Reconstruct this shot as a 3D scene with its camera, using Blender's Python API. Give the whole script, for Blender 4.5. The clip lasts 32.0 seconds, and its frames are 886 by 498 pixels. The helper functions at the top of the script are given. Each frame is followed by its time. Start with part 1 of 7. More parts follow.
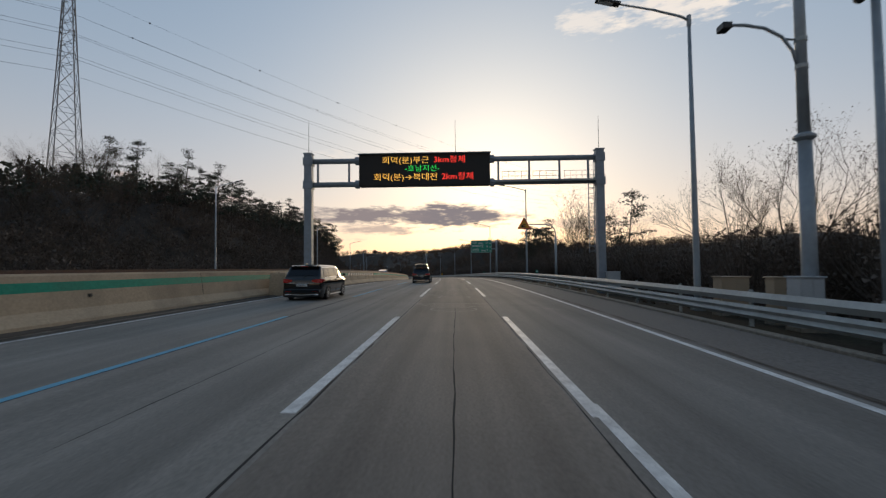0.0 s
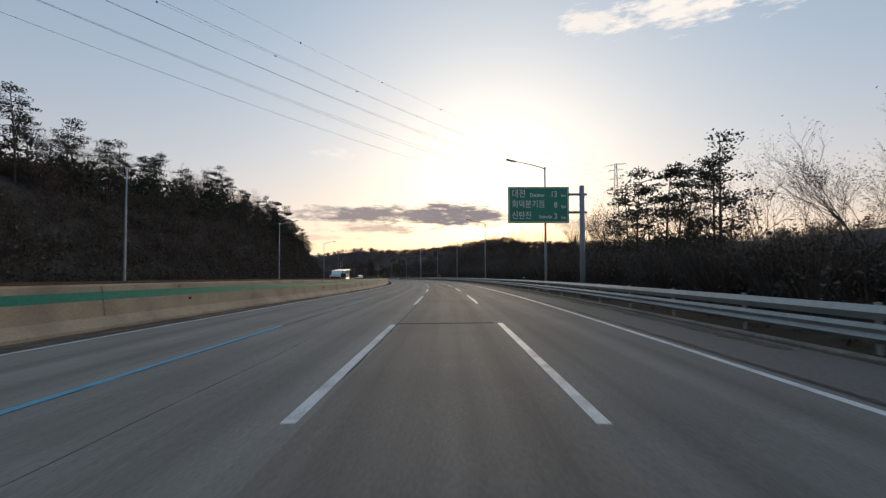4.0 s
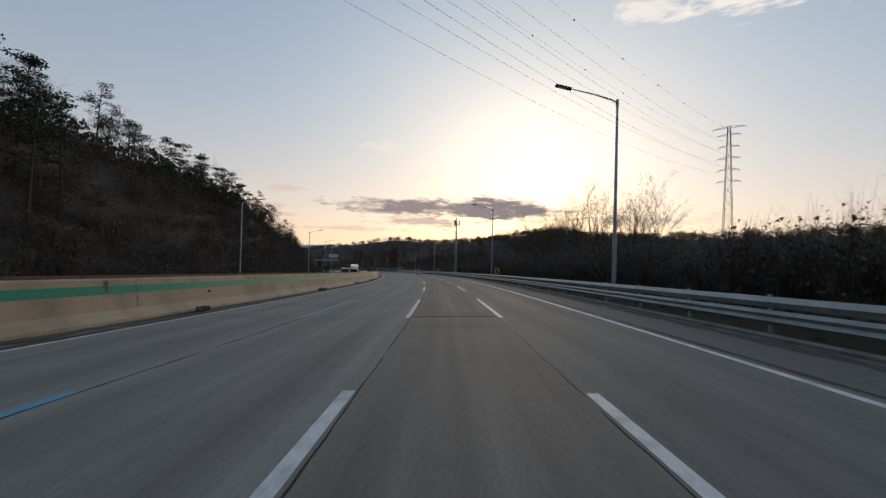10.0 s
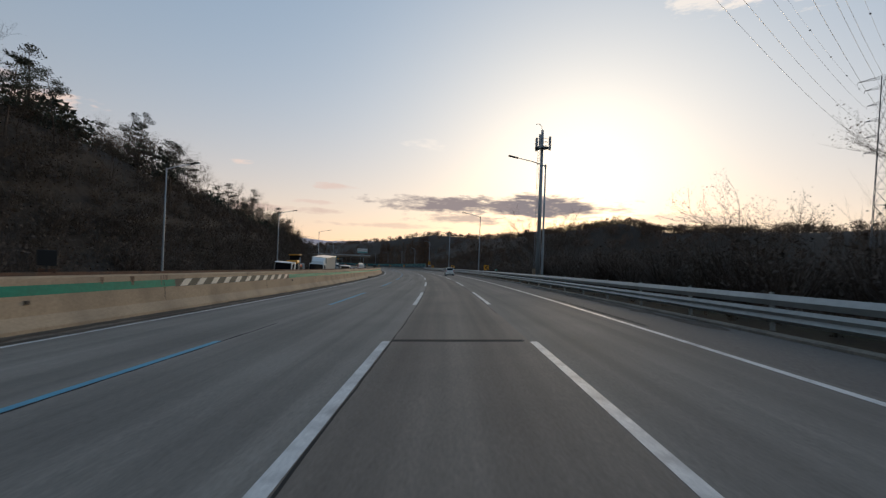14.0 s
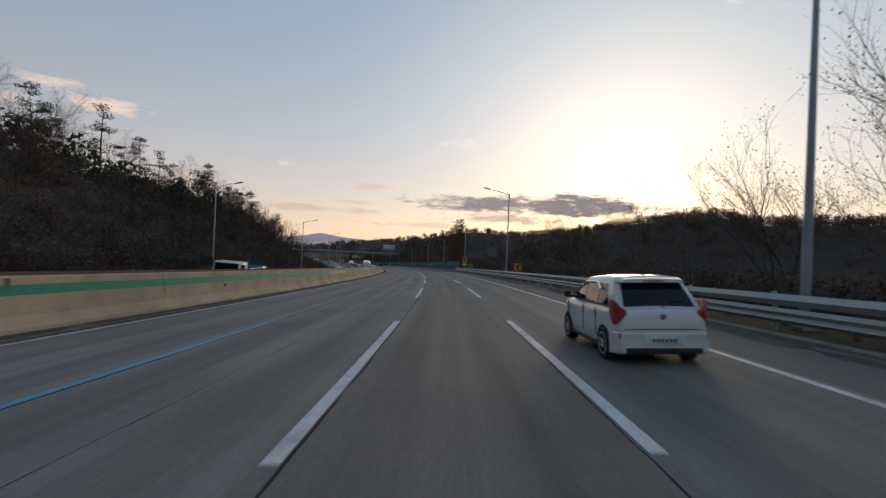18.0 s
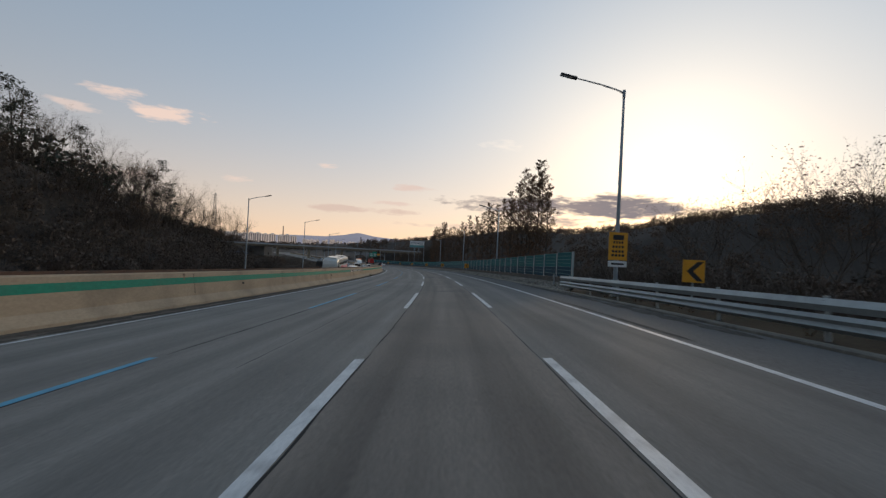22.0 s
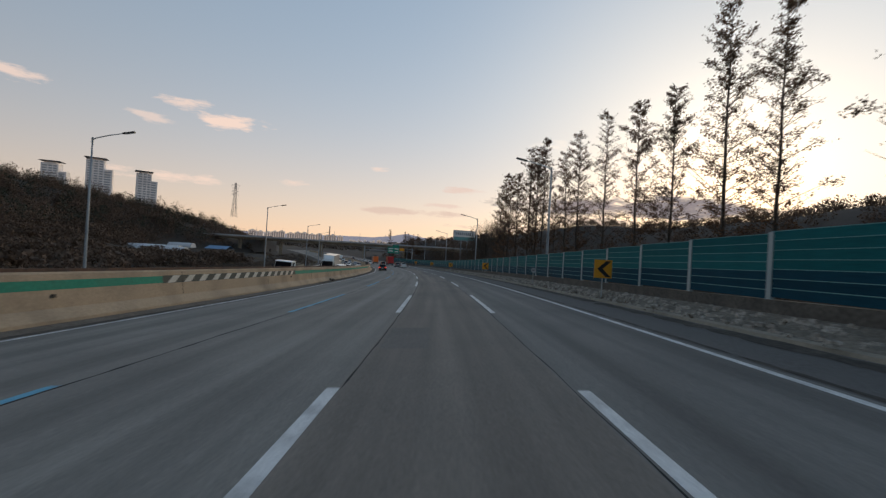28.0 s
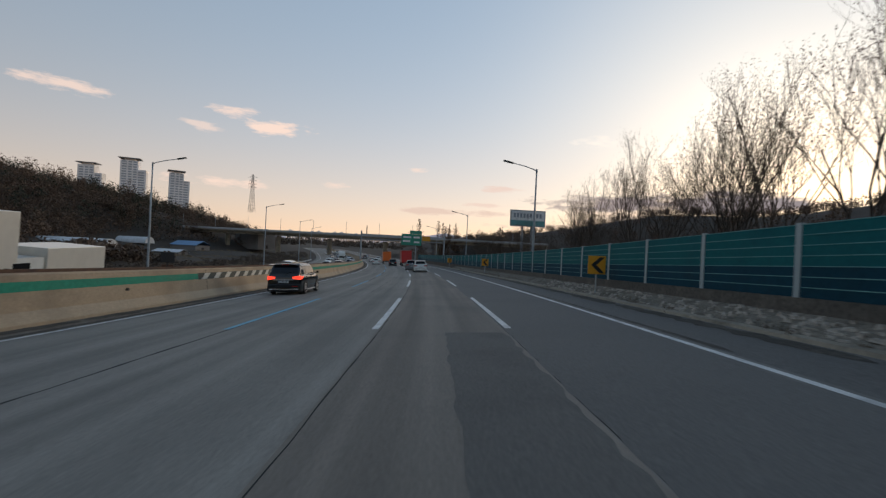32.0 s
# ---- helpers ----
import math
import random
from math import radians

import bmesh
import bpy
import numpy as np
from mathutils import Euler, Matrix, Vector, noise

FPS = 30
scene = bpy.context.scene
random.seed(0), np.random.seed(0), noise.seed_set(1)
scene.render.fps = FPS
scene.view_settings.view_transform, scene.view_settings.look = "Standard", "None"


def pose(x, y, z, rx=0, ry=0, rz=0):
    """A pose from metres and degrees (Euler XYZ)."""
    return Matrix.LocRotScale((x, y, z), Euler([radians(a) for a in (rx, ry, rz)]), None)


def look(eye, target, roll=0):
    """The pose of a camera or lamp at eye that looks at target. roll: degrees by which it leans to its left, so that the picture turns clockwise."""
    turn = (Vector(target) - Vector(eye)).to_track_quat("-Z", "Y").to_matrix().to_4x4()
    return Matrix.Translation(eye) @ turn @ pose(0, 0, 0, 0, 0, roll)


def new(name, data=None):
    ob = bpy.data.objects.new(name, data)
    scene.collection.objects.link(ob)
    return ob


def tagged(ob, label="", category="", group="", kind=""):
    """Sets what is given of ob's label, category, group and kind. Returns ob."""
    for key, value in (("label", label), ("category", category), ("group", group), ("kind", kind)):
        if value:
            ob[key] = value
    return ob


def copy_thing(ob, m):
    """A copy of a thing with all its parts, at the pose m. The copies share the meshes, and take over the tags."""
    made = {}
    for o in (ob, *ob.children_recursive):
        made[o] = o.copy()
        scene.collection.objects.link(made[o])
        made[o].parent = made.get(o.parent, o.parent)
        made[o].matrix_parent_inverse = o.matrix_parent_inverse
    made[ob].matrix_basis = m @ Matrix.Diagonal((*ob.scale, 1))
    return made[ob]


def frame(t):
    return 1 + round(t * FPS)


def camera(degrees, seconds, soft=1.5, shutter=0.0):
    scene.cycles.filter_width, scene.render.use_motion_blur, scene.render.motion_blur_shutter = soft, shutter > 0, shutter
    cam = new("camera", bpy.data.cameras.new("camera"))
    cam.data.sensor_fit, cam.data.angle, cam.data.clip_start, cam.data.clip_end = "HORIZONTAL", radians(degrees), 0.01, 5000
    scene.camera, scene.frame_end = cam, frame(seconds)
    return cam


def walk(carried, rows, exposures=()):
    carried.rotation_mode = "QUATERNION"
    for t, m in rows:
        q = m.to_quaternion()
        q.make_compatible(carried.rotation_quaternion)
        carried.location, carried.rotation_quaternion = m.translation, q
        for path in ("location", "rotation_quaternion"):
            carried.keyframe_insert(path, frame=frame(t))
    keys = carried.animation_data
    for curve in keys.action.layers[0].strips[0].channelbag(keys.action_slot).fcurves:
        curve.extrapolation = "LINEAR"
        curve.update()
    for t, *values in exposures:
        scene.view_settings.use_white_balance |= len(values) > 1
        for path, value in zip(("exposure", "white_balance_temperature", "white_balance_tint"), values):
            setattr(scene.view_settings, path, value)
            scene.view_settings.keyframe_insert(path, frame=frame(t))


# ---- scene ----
# The road's line: s runs along it, u to its right, z up from its surface.
BEND = [(-400, 0), (0, .0002), (55, .0004), (100, .0009), (160, .00112), (240, .00118), (310, .00108), (380, .00098),
        (470, .00098), (550, .00112), (620, .00128), (760, .0012), (900, .0006), (1000, 0), (2600, 0)]
GRADE = [(-400, 0), (10, 0), (90, -.025), (180, -.026), (460, -.030), (620, -.030), (760, -.012), (900, .008), (1300, .006), (2600, 0)]
BANK = [(-400, -.013), (0, -.013), (40, 0), (100, .022), (220, .037), (440, .055), (620, .052), (800, .04), (950, 0), (2600, 0)]


def ramp(table, s):
    return float(np.interp(s, [a for a, b in table], [b for a, b in table]))


def lay_line():
    n = np.arange(-400, 2600) + 0.5
    k = np.interp(n, *zip(*BEND))
    turn = np.cumsum(k) - np.cumsum(k)[399]
    mid = turn - k / 2
    x, y, z = np.cumsum(-np.sin(mid)), np.cumsum(np.cos(mid)), np.cumsum(np.interp(n, *zip(*GRADE)))
    line = np.stack([x, y, z, turn], 1)
    line[:, :3] -= line[399, :3]
    return line


LINE = lay_line()
LINE_X, LINE_Y, LINE_Z, LINE_A = (np.ascontiguousarray(LINE[:, i]) for i in range(4))
BANK_S, BANK_V = np.array([a for a, b in BANK], float), np.array([b for a, b in BANK], float)
LINE_S = np.arange(-399, 2601).astype(float)
LINE_ROWS = LINE.tolist()


def spot(s, u=0.0, z=0.0):
    """The place at s along the road, u to the right, z above it (arrays or numbers)."""
    if np.ndim(s) == 0 and np.ndim(u) == 0 and np.ndim(z) == 0:
        i = min(max(int(math.floor(s)) + 399, 0), len(LINE) - 2)
        f = min(max(s - (i - 399), 0.0), 1.0)
        p, q = LINE_ROWS[i], LINE_ROWS[i + 1]
        x, y, h, a = (m + (n - m) * f for m, n in zip(p, q))
        b = float(np.interp(s, BANK_S, BANK_V))
        return np.array((x + u * math.cos(a), y + u * math.sin(a), h + min(max(u, -34), 16) * b + z))
    x, y, h, a = (np.interp(s, LINE_S, c) for c in (LINE_X, LINE_Y, LINE_Z, LINE_A))
    b = np.interp(s, BANK_S, BANK_V)
    return np.stack(np.broadcast_arrays(x + u * np.cos(a), y + u * np.sin(a), h + np.clip(u, -34, 16) * b + z), -1)


def heading(s):
    return float(np.interp(s, LINE_S, LINE[:, 3]))


def stand(s, u=0.0, z=0.0, turn=0.0, lean=True):
    """The pose of a thing on the road at (s, u, z): its y axis along the road."""
    p = spot(s, u, z)
    roll = -math.degrees(math.atan(ramp(BANK, s))) if lean else 0
    pitch = math.degrees(math.atan(ramp(GRADE, s))) if lean else 0
    return pose(*p, pitch, roll, math.degrees(heading(s)) + turn)


# ---- camera: t, s, u, pitch, yaw and roll against the road
EYE = 1.68
RIDE = [
    (0, -5.02, 0.21, 0.0372, 0.0305, 0.0020),
    (1, 8.32, 0.16, 0.0434, 0.0228, -0.0138),
    (2, 23.07, 0.10, 0.0482, 0.0200, -0.0113),
    (3, 38.96, 0.08, 0.0496, 0.0175, -0.0071),
    (4, 55.03, 0.09, 0.0502, 0.0154, -0.0082),
    (5, 70.97, 0.10, 0.0512, 0.0126, -0.0096),
    (6, 87.04, 0.10, 0.0518, 0.0115, -0.0108),
    (7, 105.27, 0.03, 0.0505, 0.0178, -0.0110),
    (8, 125.09, -0.10, 0.0501, 0.0165, -0.0095),
    (9, 144.56, -0.22, 0.0496, 0.0169, -0.0057),
    (10, 163.72, -0.30, 0.0469, 0.0163, -0.0018),
    (11, 183.15, -0.31, 0.0455, 0.0141, -0.0022),
    (12, 202.21, -0.31, 0.0445, 0.0098, -0.0021),
    (13, 221.63, -0.32, 0.0396, 0.0186, 0.0016),
    (14, 239.77, -0.26, 0.0398, 0.0206, -0.0006),
    (15, 257.66, -0.20, 0.0415, 0.0204, -0.0043),
    (16, 275.70, -0.14, 0.0416, 0.0213, -0.0066),
    (17, 295.11, -0.15, 0.0366, 0.0212, -0.0029),
    (18, 316.05, -0.17, 0.0372, 0.0184, -0.0013),
    (19, 337.81, -0.20, 0.0368, 0.0154, -0.0001),
    (20, 359.15, -0.22, 0.0372, 0.0154, 0.0034),
    (21, 380.63, -0.18, 0.0360, 0.0149, 0.0010),
    (22, 401.81, -0.12, 0.0373, 0.0151, -0.0008),
    (23, 422.04, -0.14, 0.0378, 0.0174, -0.0003),
    (24, 441.80, -0.23, 0.0365, 0.0191, 0.0030),
    (25, 461.14, -0.33, 0.0357, 0.0135, 0.0061),
    (26, 480.48, -0.43, 0.0378, 0.0026, 0.0084),
    (27, 501.98, -0.34, 0.0377, 0.0018, 0.0065),
    (28, 523.81, -0.23, 0.0372, 0.0026, 0.0041),
    (29, 545.35, -0.14, 0.0369, 0.0028, 0.0018),
    (30, 565.86, -0.15, 0.0340, -0.0007, 0.0005),
    (31, 586.89, -0.21, 0.0298, -0.0084, 0.0005),
    (32, 608.29, -0.18, 0.0321, -0.0084, -0.0034)
]
cam = camera(88.84, 32.0, soft=1.3, shutter=0.15)
path = []
for t, s, u, p, y, r in RIDE:
    path.append((t, pose(*spot(s, u, EYE), 90 + math.degrees(math.atan(ramp(GRADE, s)) + p),
                         -math.degrees(ramp(BANK, s) + r), math.degrees(heading(s) + y))))
walk(cam, path, [(0, -.04, 6500, 10), (1, -.05, 6500, 10), (2, .16, 6500, 10), (6, .14, 6500, 10), (7, .0, 6500, 10), (9, .06, 6500, 10), (10, .04, 6520, 10), (11, .12, 6520, 10), (12, .1, 6520, 10),
            (16, .07, 6560, 10), (22, .08, 6620, 10), (24, .17, 6680, 10), (25, .28, 6700, 10), (26.5, .24, 6720, 10), (29, .13, 6720, 10), (30, .22, 6720, 10), (31, .25, 6720, 10), (32, .25, 6700, 10)])

# ---- sky and sun
SUN_AZ, SUN_EL = radians(-4), radians(6)   # turned from +y, to the right
sun_way = Vector((-math.sin(SUN_AZ) * math.cos(SUN_EL), math.cos(SUN_AZ) * math.cos(SUN_EL), math.sin(SUN_EL)))


def make_sky():
    world = bpy.data.worlds.new("evening_sky")
    scene.world = world
    world.use_nodes = True
    nt = world.node_tree
    nt.nodes.clear()
    N, K = nt.nodes.new, nt.links.new

    def val(op, a, b=None, c=None, clamp=False):
        n = N("ShaderNodeMath")
        n.operation, n.use_clamp = op, clamp
        for i, v in enumerate((a, b, c)):
            if v is None:
                continue
            if isinstance(v, (int, float)):
                n.inputs[i].default_value = v
            else:
                K(v, n.inputs[i])
        return n.outputs[0]

    def mix(f, a, b, how="MIX"):
        n = N("ShaderNodeMix")
        n.data_type, n.blend_type = "RGBA", how
        for i, v in ((0, f), (6, a), (7, b)):
            if isinstance(v, (int, float)):
                n.inputs[i].default_value = v
            elif isinstance(v, tuple):
                n.inputs[i].default_value = (*v, 1)
            else:
                K(v, n.inputs[i])
        return n.outputs[2]

    sky = N("ShaderNodeTexSky")
    sky.sky_type, sky.sun_disc = "NISHITA", False
    sky.sun_elevation, sky.sun_rotation = SUN_EL, -SUN_AZ
    sky.altitude, sky.air_density, sky.dust_density, sky.ozone_density = 60, 1.0, 1.2, 1.5
    co = N("ShaderNodeTexCoord").outputs["Generated"]
    xyz = N("ShaderNodeSeparateXYZ")
    K(co, xyz.inputs[0])
    x, y, z = xyz.outputs
    az = val("ARCTAN2", x, y)                      # to the right of +y
    el = val("ARCSINE", z)
    dot = N("ShaderNodeVectorMath")
    dot.operation = "DOT_PRODUCT"
    K(co, dot.inputs[0])
    glow_way = Vector((math.sin(radians(5)) * math.cos(radians(8)), math.cos(radians(5)) * math.cos(radians(8)), math.sin(radians(8))))
    dot.inputs[1].default_value = glow_way
    near = val("MAXIMUM", dot.outputs["Value"], 0.0)
    # thin high cloud: pale veil, whiter towards the sun, warm at the skyline
    upper = val("POWER", val("MAXIMUM", z, 0.0), 0.6)
    veil = mix(upper, SKY["mid"], SKY["top"])
    wide = val("POWER", near, 13.0)
    tight = val("POWER", near, 70.0)
    veil = mix(val("MULTIPLY", wide, 0.85), veil, SKY["halo"])
    veil = mix(val("MULTIPLY", tight, 1.0), veil, SKY["core"], "ADD")
    band = val("POWER", val("SUBTRACT", 1.0, val("MAXIMUM", z, 0.0), clamp=True), 7.0)
    veil = mix(val("MULTIPLY", band, 0.85), veil, SKY["low"])
    # the sky away from the sun is dimmer
    dim = N("ShaderNodeMapRange")
    dim.inputs[1].default_value, dim.inputs[2].default_value, dim.inputs[3].default_value, dim.inputs[4].default_value = 0, .88, .68, 1
    K(dot.outputs["Value"], dim.inputs[0])
    veil = mix(1.0, veil, dim.outputs[0], "MULTIPLY")
    # clouds: long streaks, torn by noise
    flat = N("ShaderNodeCombineXYZ")
    K(val("MULTIPLY", az, 9.0), flat.inputs[0])
    K(val("MULTIPLY", el, 34.0), flat.inputs[1])
    tex = N("ShaderNodeTexNoise")
    tex.inputs["Scale"].default_value, tex.inputs["Detail"].default_value, tex.inputs["Roughness"].default_value = 1.5, 7, 0.6
    K(flat.outputs[0], tex.inputs[0])
    fine = N("ShaderNodeTexNoise")
    fine.inputs["Scale"].default_value, fine.inputs["Detail"].default_value, fine.inputs["Roughness"].default_value = 5.5, 6, 0.62
    K(flat.outputs[0], fine.inputs[0])
    ragged = val("ADD", val("MULTIPLY", tex.outputs[0], 0.8), val("MULTIPLY", fine.outputs[0], 0.2))
    col = mix(0.02, veil, sky.outputs[0], "ADD")
    for a0, e0, w, h, much, tone in LOW_CLOUDS + HIGH_CLOUDS:
        d = val("ADD", val("POWER", val("DIVIDE", val("SUBTRACT", az, radians(a0)), radians(w)), 2.0),
                val("POWER", val("DIVIDE", val("SUBTRACT", el, radians(e0)), radians(h)), 2.0))
        m = val("SUBTRACT", val("ADD", 0.5 + 0.45 * much, val("MULTIPLY", val("SUBTRACT", ragged, 0.5), 3.8)), val("MULTIPLY", val("POWER", d, 0.6), 0.75))
        m = val("MULTIPLY", val("SMOOTH_MIN", val("MULTIPLY", val("MAXIMUM", m, 0.0), 1.7), 1.0, 0.25), min(much, 1.0))
        col = mix(m, col, tone)
    back = N("ShaderNodeBackground")
    K(col, back.inputs[0])
    back.inputs[1].default_value = 1.0
    out = N("ShaderNodeOutputWorld")
    K(back.outputs[0], out.inputs[0])


SKY = {"top": (.14, .245, .40), "mid": (.53, .60, .655), "low": (1.0, .635, .38), "halo": (.95, .89, .80), "core": (.30, .265, .20)}
GREY, PINK, PALE = (.27, .235, .245), (.90, .67, .56), (.98, .88, .78)
# azimuth to the right, height, half width and half height in degrees, strength, colour
LOW_CLOUDS = [(-1.2, 6.25, 8.0, 1.3, 1.2, GREY), (-12, 6.3, 8.0, .85, 1.1, (.31, .26, .26)), (-10.5, 4.7, 6.5, .7, .75, (.46, .36, .33)), (-34, 4.8, 8, .45, .6, (.62, .45, .39)),
          (-26, 7.9, 2.6, .4, .6, (.72, .52, .45)), (-28, 5.9, 4.0, .35, .5, (.70, .5, .44)), (-60, 6.4, 6, .55, .65, PINK), (-47, 7.2, 2, .4, .5, PINK),
          (-20, 3.4, 9, .35, .5, (.66, .48, .40)), (17, 5.0, 8, .8, .5, (.62, .5, .44))]
HIGH_CLOUDS = [(-37, 9.8, 1.2, .35, .6, PINK), (-15, 13.6, 2.6, .6, .5, PALE), (-54.5, 13.2, 3.2, .9, .8, PINK), (-59, 14.3, 2.8, .6, .65, PINK),
          (-62, 12.4, 2.0, .5, .5, PINK), (-74, 13.9, 3.0, .7, .65, PINK), (27, 27.5, 7, 2.2, .85, PALE), (37, 27.5, 6, 2.4, .75, PALE),
          (17, 27.5, 4, 1.5, .7, PALE)]
make_sky()
sun = new("sun", bpy.data.lights.new("sun", "SUN"))
sun.data.energy, sun.data.angle, sun.data.color = 0.85, radians(11), (1, .74, .46)
sun.matrix_world = look(sun_way * 100, (0, 0, 0))

# ---- materials
def surface(name, colour, rough=0.8, metal=0.0, spread=0.12, grain=40.0, patch=0.6, bump=0.15, second=None, amount=0.5, coat=0.0, own=0.0):
    """A surface with fine grain and broad patches; second: the colour of stains; own: difference from piece to piece."""
    mat = bpy.data.materials.new(name)
    mat.use_nodes = True
    nt = mat.node_tree
    N, K = nt.nodes.new, nt.links.new
    bsdf = nt.nodes["Principled BSDF"]
    co = N("ShaderNodeTexCoord").outputs["Object"]
    fine, broad = N("ShaderNodeTexNoise"), N("ShaderNodeTexNoise")
    for n, scale, detail in ((fine, grain, 4), (broad, patch, 6)):
        n.inputs["Scale"].default_value, n.inputs["Detail"].default_value = scale, detail
        K(co, n.inputs["Vector"])
    base = tuple(colour)
    stain = tuple(second) if second else tuple(c * 0.6 for c in base)
    m1 = N("ShaderNodeMix")
    m1.data_type = "RGBA"
    edge = N("ShaderNodeMapRange")
    edge.inputs[1].default_value, edge.inputs[2].default_value = .45, .72
    edge.inputs[4].default_value = amount
    K(broad.outputs[0], edge.inputs[0])
    K(edge.outputs[0], m1.inputs[0])
    m1.inputs[6].default_value, m1.inputs[7].default_value = (*base, 1), (*stain, 1)
    hsv = N("ShaderNodeHueSaturation")
    K(m1.outputs[2], hsv.inputs["Color"])
    vary = N("ShaderNodeMapRange")
    vary.inputs[3].default_value, vary.inputs[4].default_value = 1 - spread * 2, 1 + spread * 2
    vary.inputs[1].default_value, vary.inputs[2].default_value = .25, .75
    K(fine.outputs[0], vary.inputs[0])
    bright = vary.outputs[0]
    if own:
        info = N("ShaderNodeObjectInfo")
        r = N("ShaderNodeMapRange")
        r.inputs[3].default_value, r.inputs[4].default_value = 1 - own, 1 + own
        K(info.outputs["Random"], r.inputs[0])
        mul = N("ShaderNodeMath")
        mul.operation = "MULTIPLY"
        K(bright, mul.inputs[0]), K(r.outputs[0], mul.inputs[1])
        bright = mul.outputs[0]
    K(bright, hsv.inputs["Value"])
    K(hsv.outputs[0], bsdf.inputs["Base Color"])
    bsdf.inputs["Roughness"].default_value, bsdf.inputs["Metallic"].default_value = rough, metal
    bsdf.inputs["Coat Weight"].default_value = coat
    if bump:
        b = N("ShaderNodeBump")
        b.inputs["Strength"].default_value, b.inputs["Distance"].default_value = bump, 0.02
        K(fine.outputs[0], b.inputs["Height"])
        K(b.outputs[0], bsdf.inputs["Normal"])
    return mat


def glowing(name, colour, strength):
    mat = bpy.data.materials.new(name)
    mat.use_nodes = True
    b = mat.node_tree.nodes["Principled BSDF"]
    b.inputs["Base Color"].default_value = (*colour, 1)
    b.inputs["Emission Color"].default_value, b.inputs["Emission Strength"].default_value = (*colour, 1), strength
    return mat


def glassy(name, colour, rough=0.04):
    mat = bpy.data.materials.new(name)
    mat.use_nodes = True
    b = mat.node_tree.nodes["Principled BSDF"]
    b.inputs["Base Color"].default_value, b.inputs["Roughness"].default_value = (*colour, 1), rough
    b.inputs["Coat Weight"].default_value = 0.25
    return mat


def asphalt_material(name, tone, worn):
    """Asphalt worn along the wheel tracks: streaks run with the lanes, by the road's across coordinate."""
    mat = surface(name, tone, rough=.84, spread=.13, grain=26, patch=.3, bump=.2, second=worn, amount=.8)
    nt = mat.node_tree
    N, K = nt.nodes.new, nt.links.new
    bsdf = nt.nodes["Principled BSDF"]
    hsv = [n for n in nt.nodes if n.type == "HUE_SAT"][0]
    uv = N("ShaderNodeUVMap")
    uv.uv_map = "lane"
    sep = N("ShaderNodeSeparateXYZ")
    K(uv.outputs[0], sep.inputs[0])
    # two polished tracks in each lane
    wave = N("ShaderNodeMath")
    wave.operation = "MULTIPLY"
    K(sep.outputs[0], wave.inputs[0])
    wave.inputs[1].default_value = 2 * math.pi / 1.8
    cos = N("ShaderNodeMath")
    cos.operation = "COSINE"
    K(wave.outputs[0], cos.inputs[0])
    stretch = N("ShaderNodeCombineXYZ")
    mulu, muls = N("ShaderNodeMath"), N("ShaderNodeMath")
    mulu.operation = muls.operation = "MULTIPLY"
    K(sep.outputs[0], mulu.inputs[0]), K(sep.outputs[1], muls.inputs[0])
    mulu.inputs[1].default_value, muls.inputs[1].default_value = 2.2, .05
    K(mulu.outputs[0], stretch.inputs[0]), K(muls.outputs[0], stretch.inputs[1])
    streak = N("ShaderNodeTexNoise")
    streak.inputs["Scale"].default_value, streak.inputs["Detail"].default_value = 1.0, 8
    K(stretch.outputs[0], streak.inputs["Vector"])
    amt = N("ShaderNodeMath")
    amt.operation = "MULTIPLY_ADD"
    K(cos.outputs[0], amt.inputs[0])
    amt.inputs[1].default_value = .10
    K(streak.outputs[0], amt.inputs[2])
    rng = N("ShaderNodeMapRange")
    rng.inputs[1].default_value, rng.inputs[2].default_value, rng.inputs[3].default_value, rng.inputs[4].default_value = .25, .75, .74, 1.26
    K(amt.outputs[0], rng.inputs[0])
    mix = N("ShaderNodeMix")
    mix.data_type, mix.blend_type = "RGBA", "MULTIPLY"
    mix.inputs[0].default_value = 1
    K(hsv.outputs[0], mix.inputs[6]), K(rng.outputs[0], mix.inputs[7])
    K(mix.outputs[2], bsdf.inputs["Base Color"])
    return mat


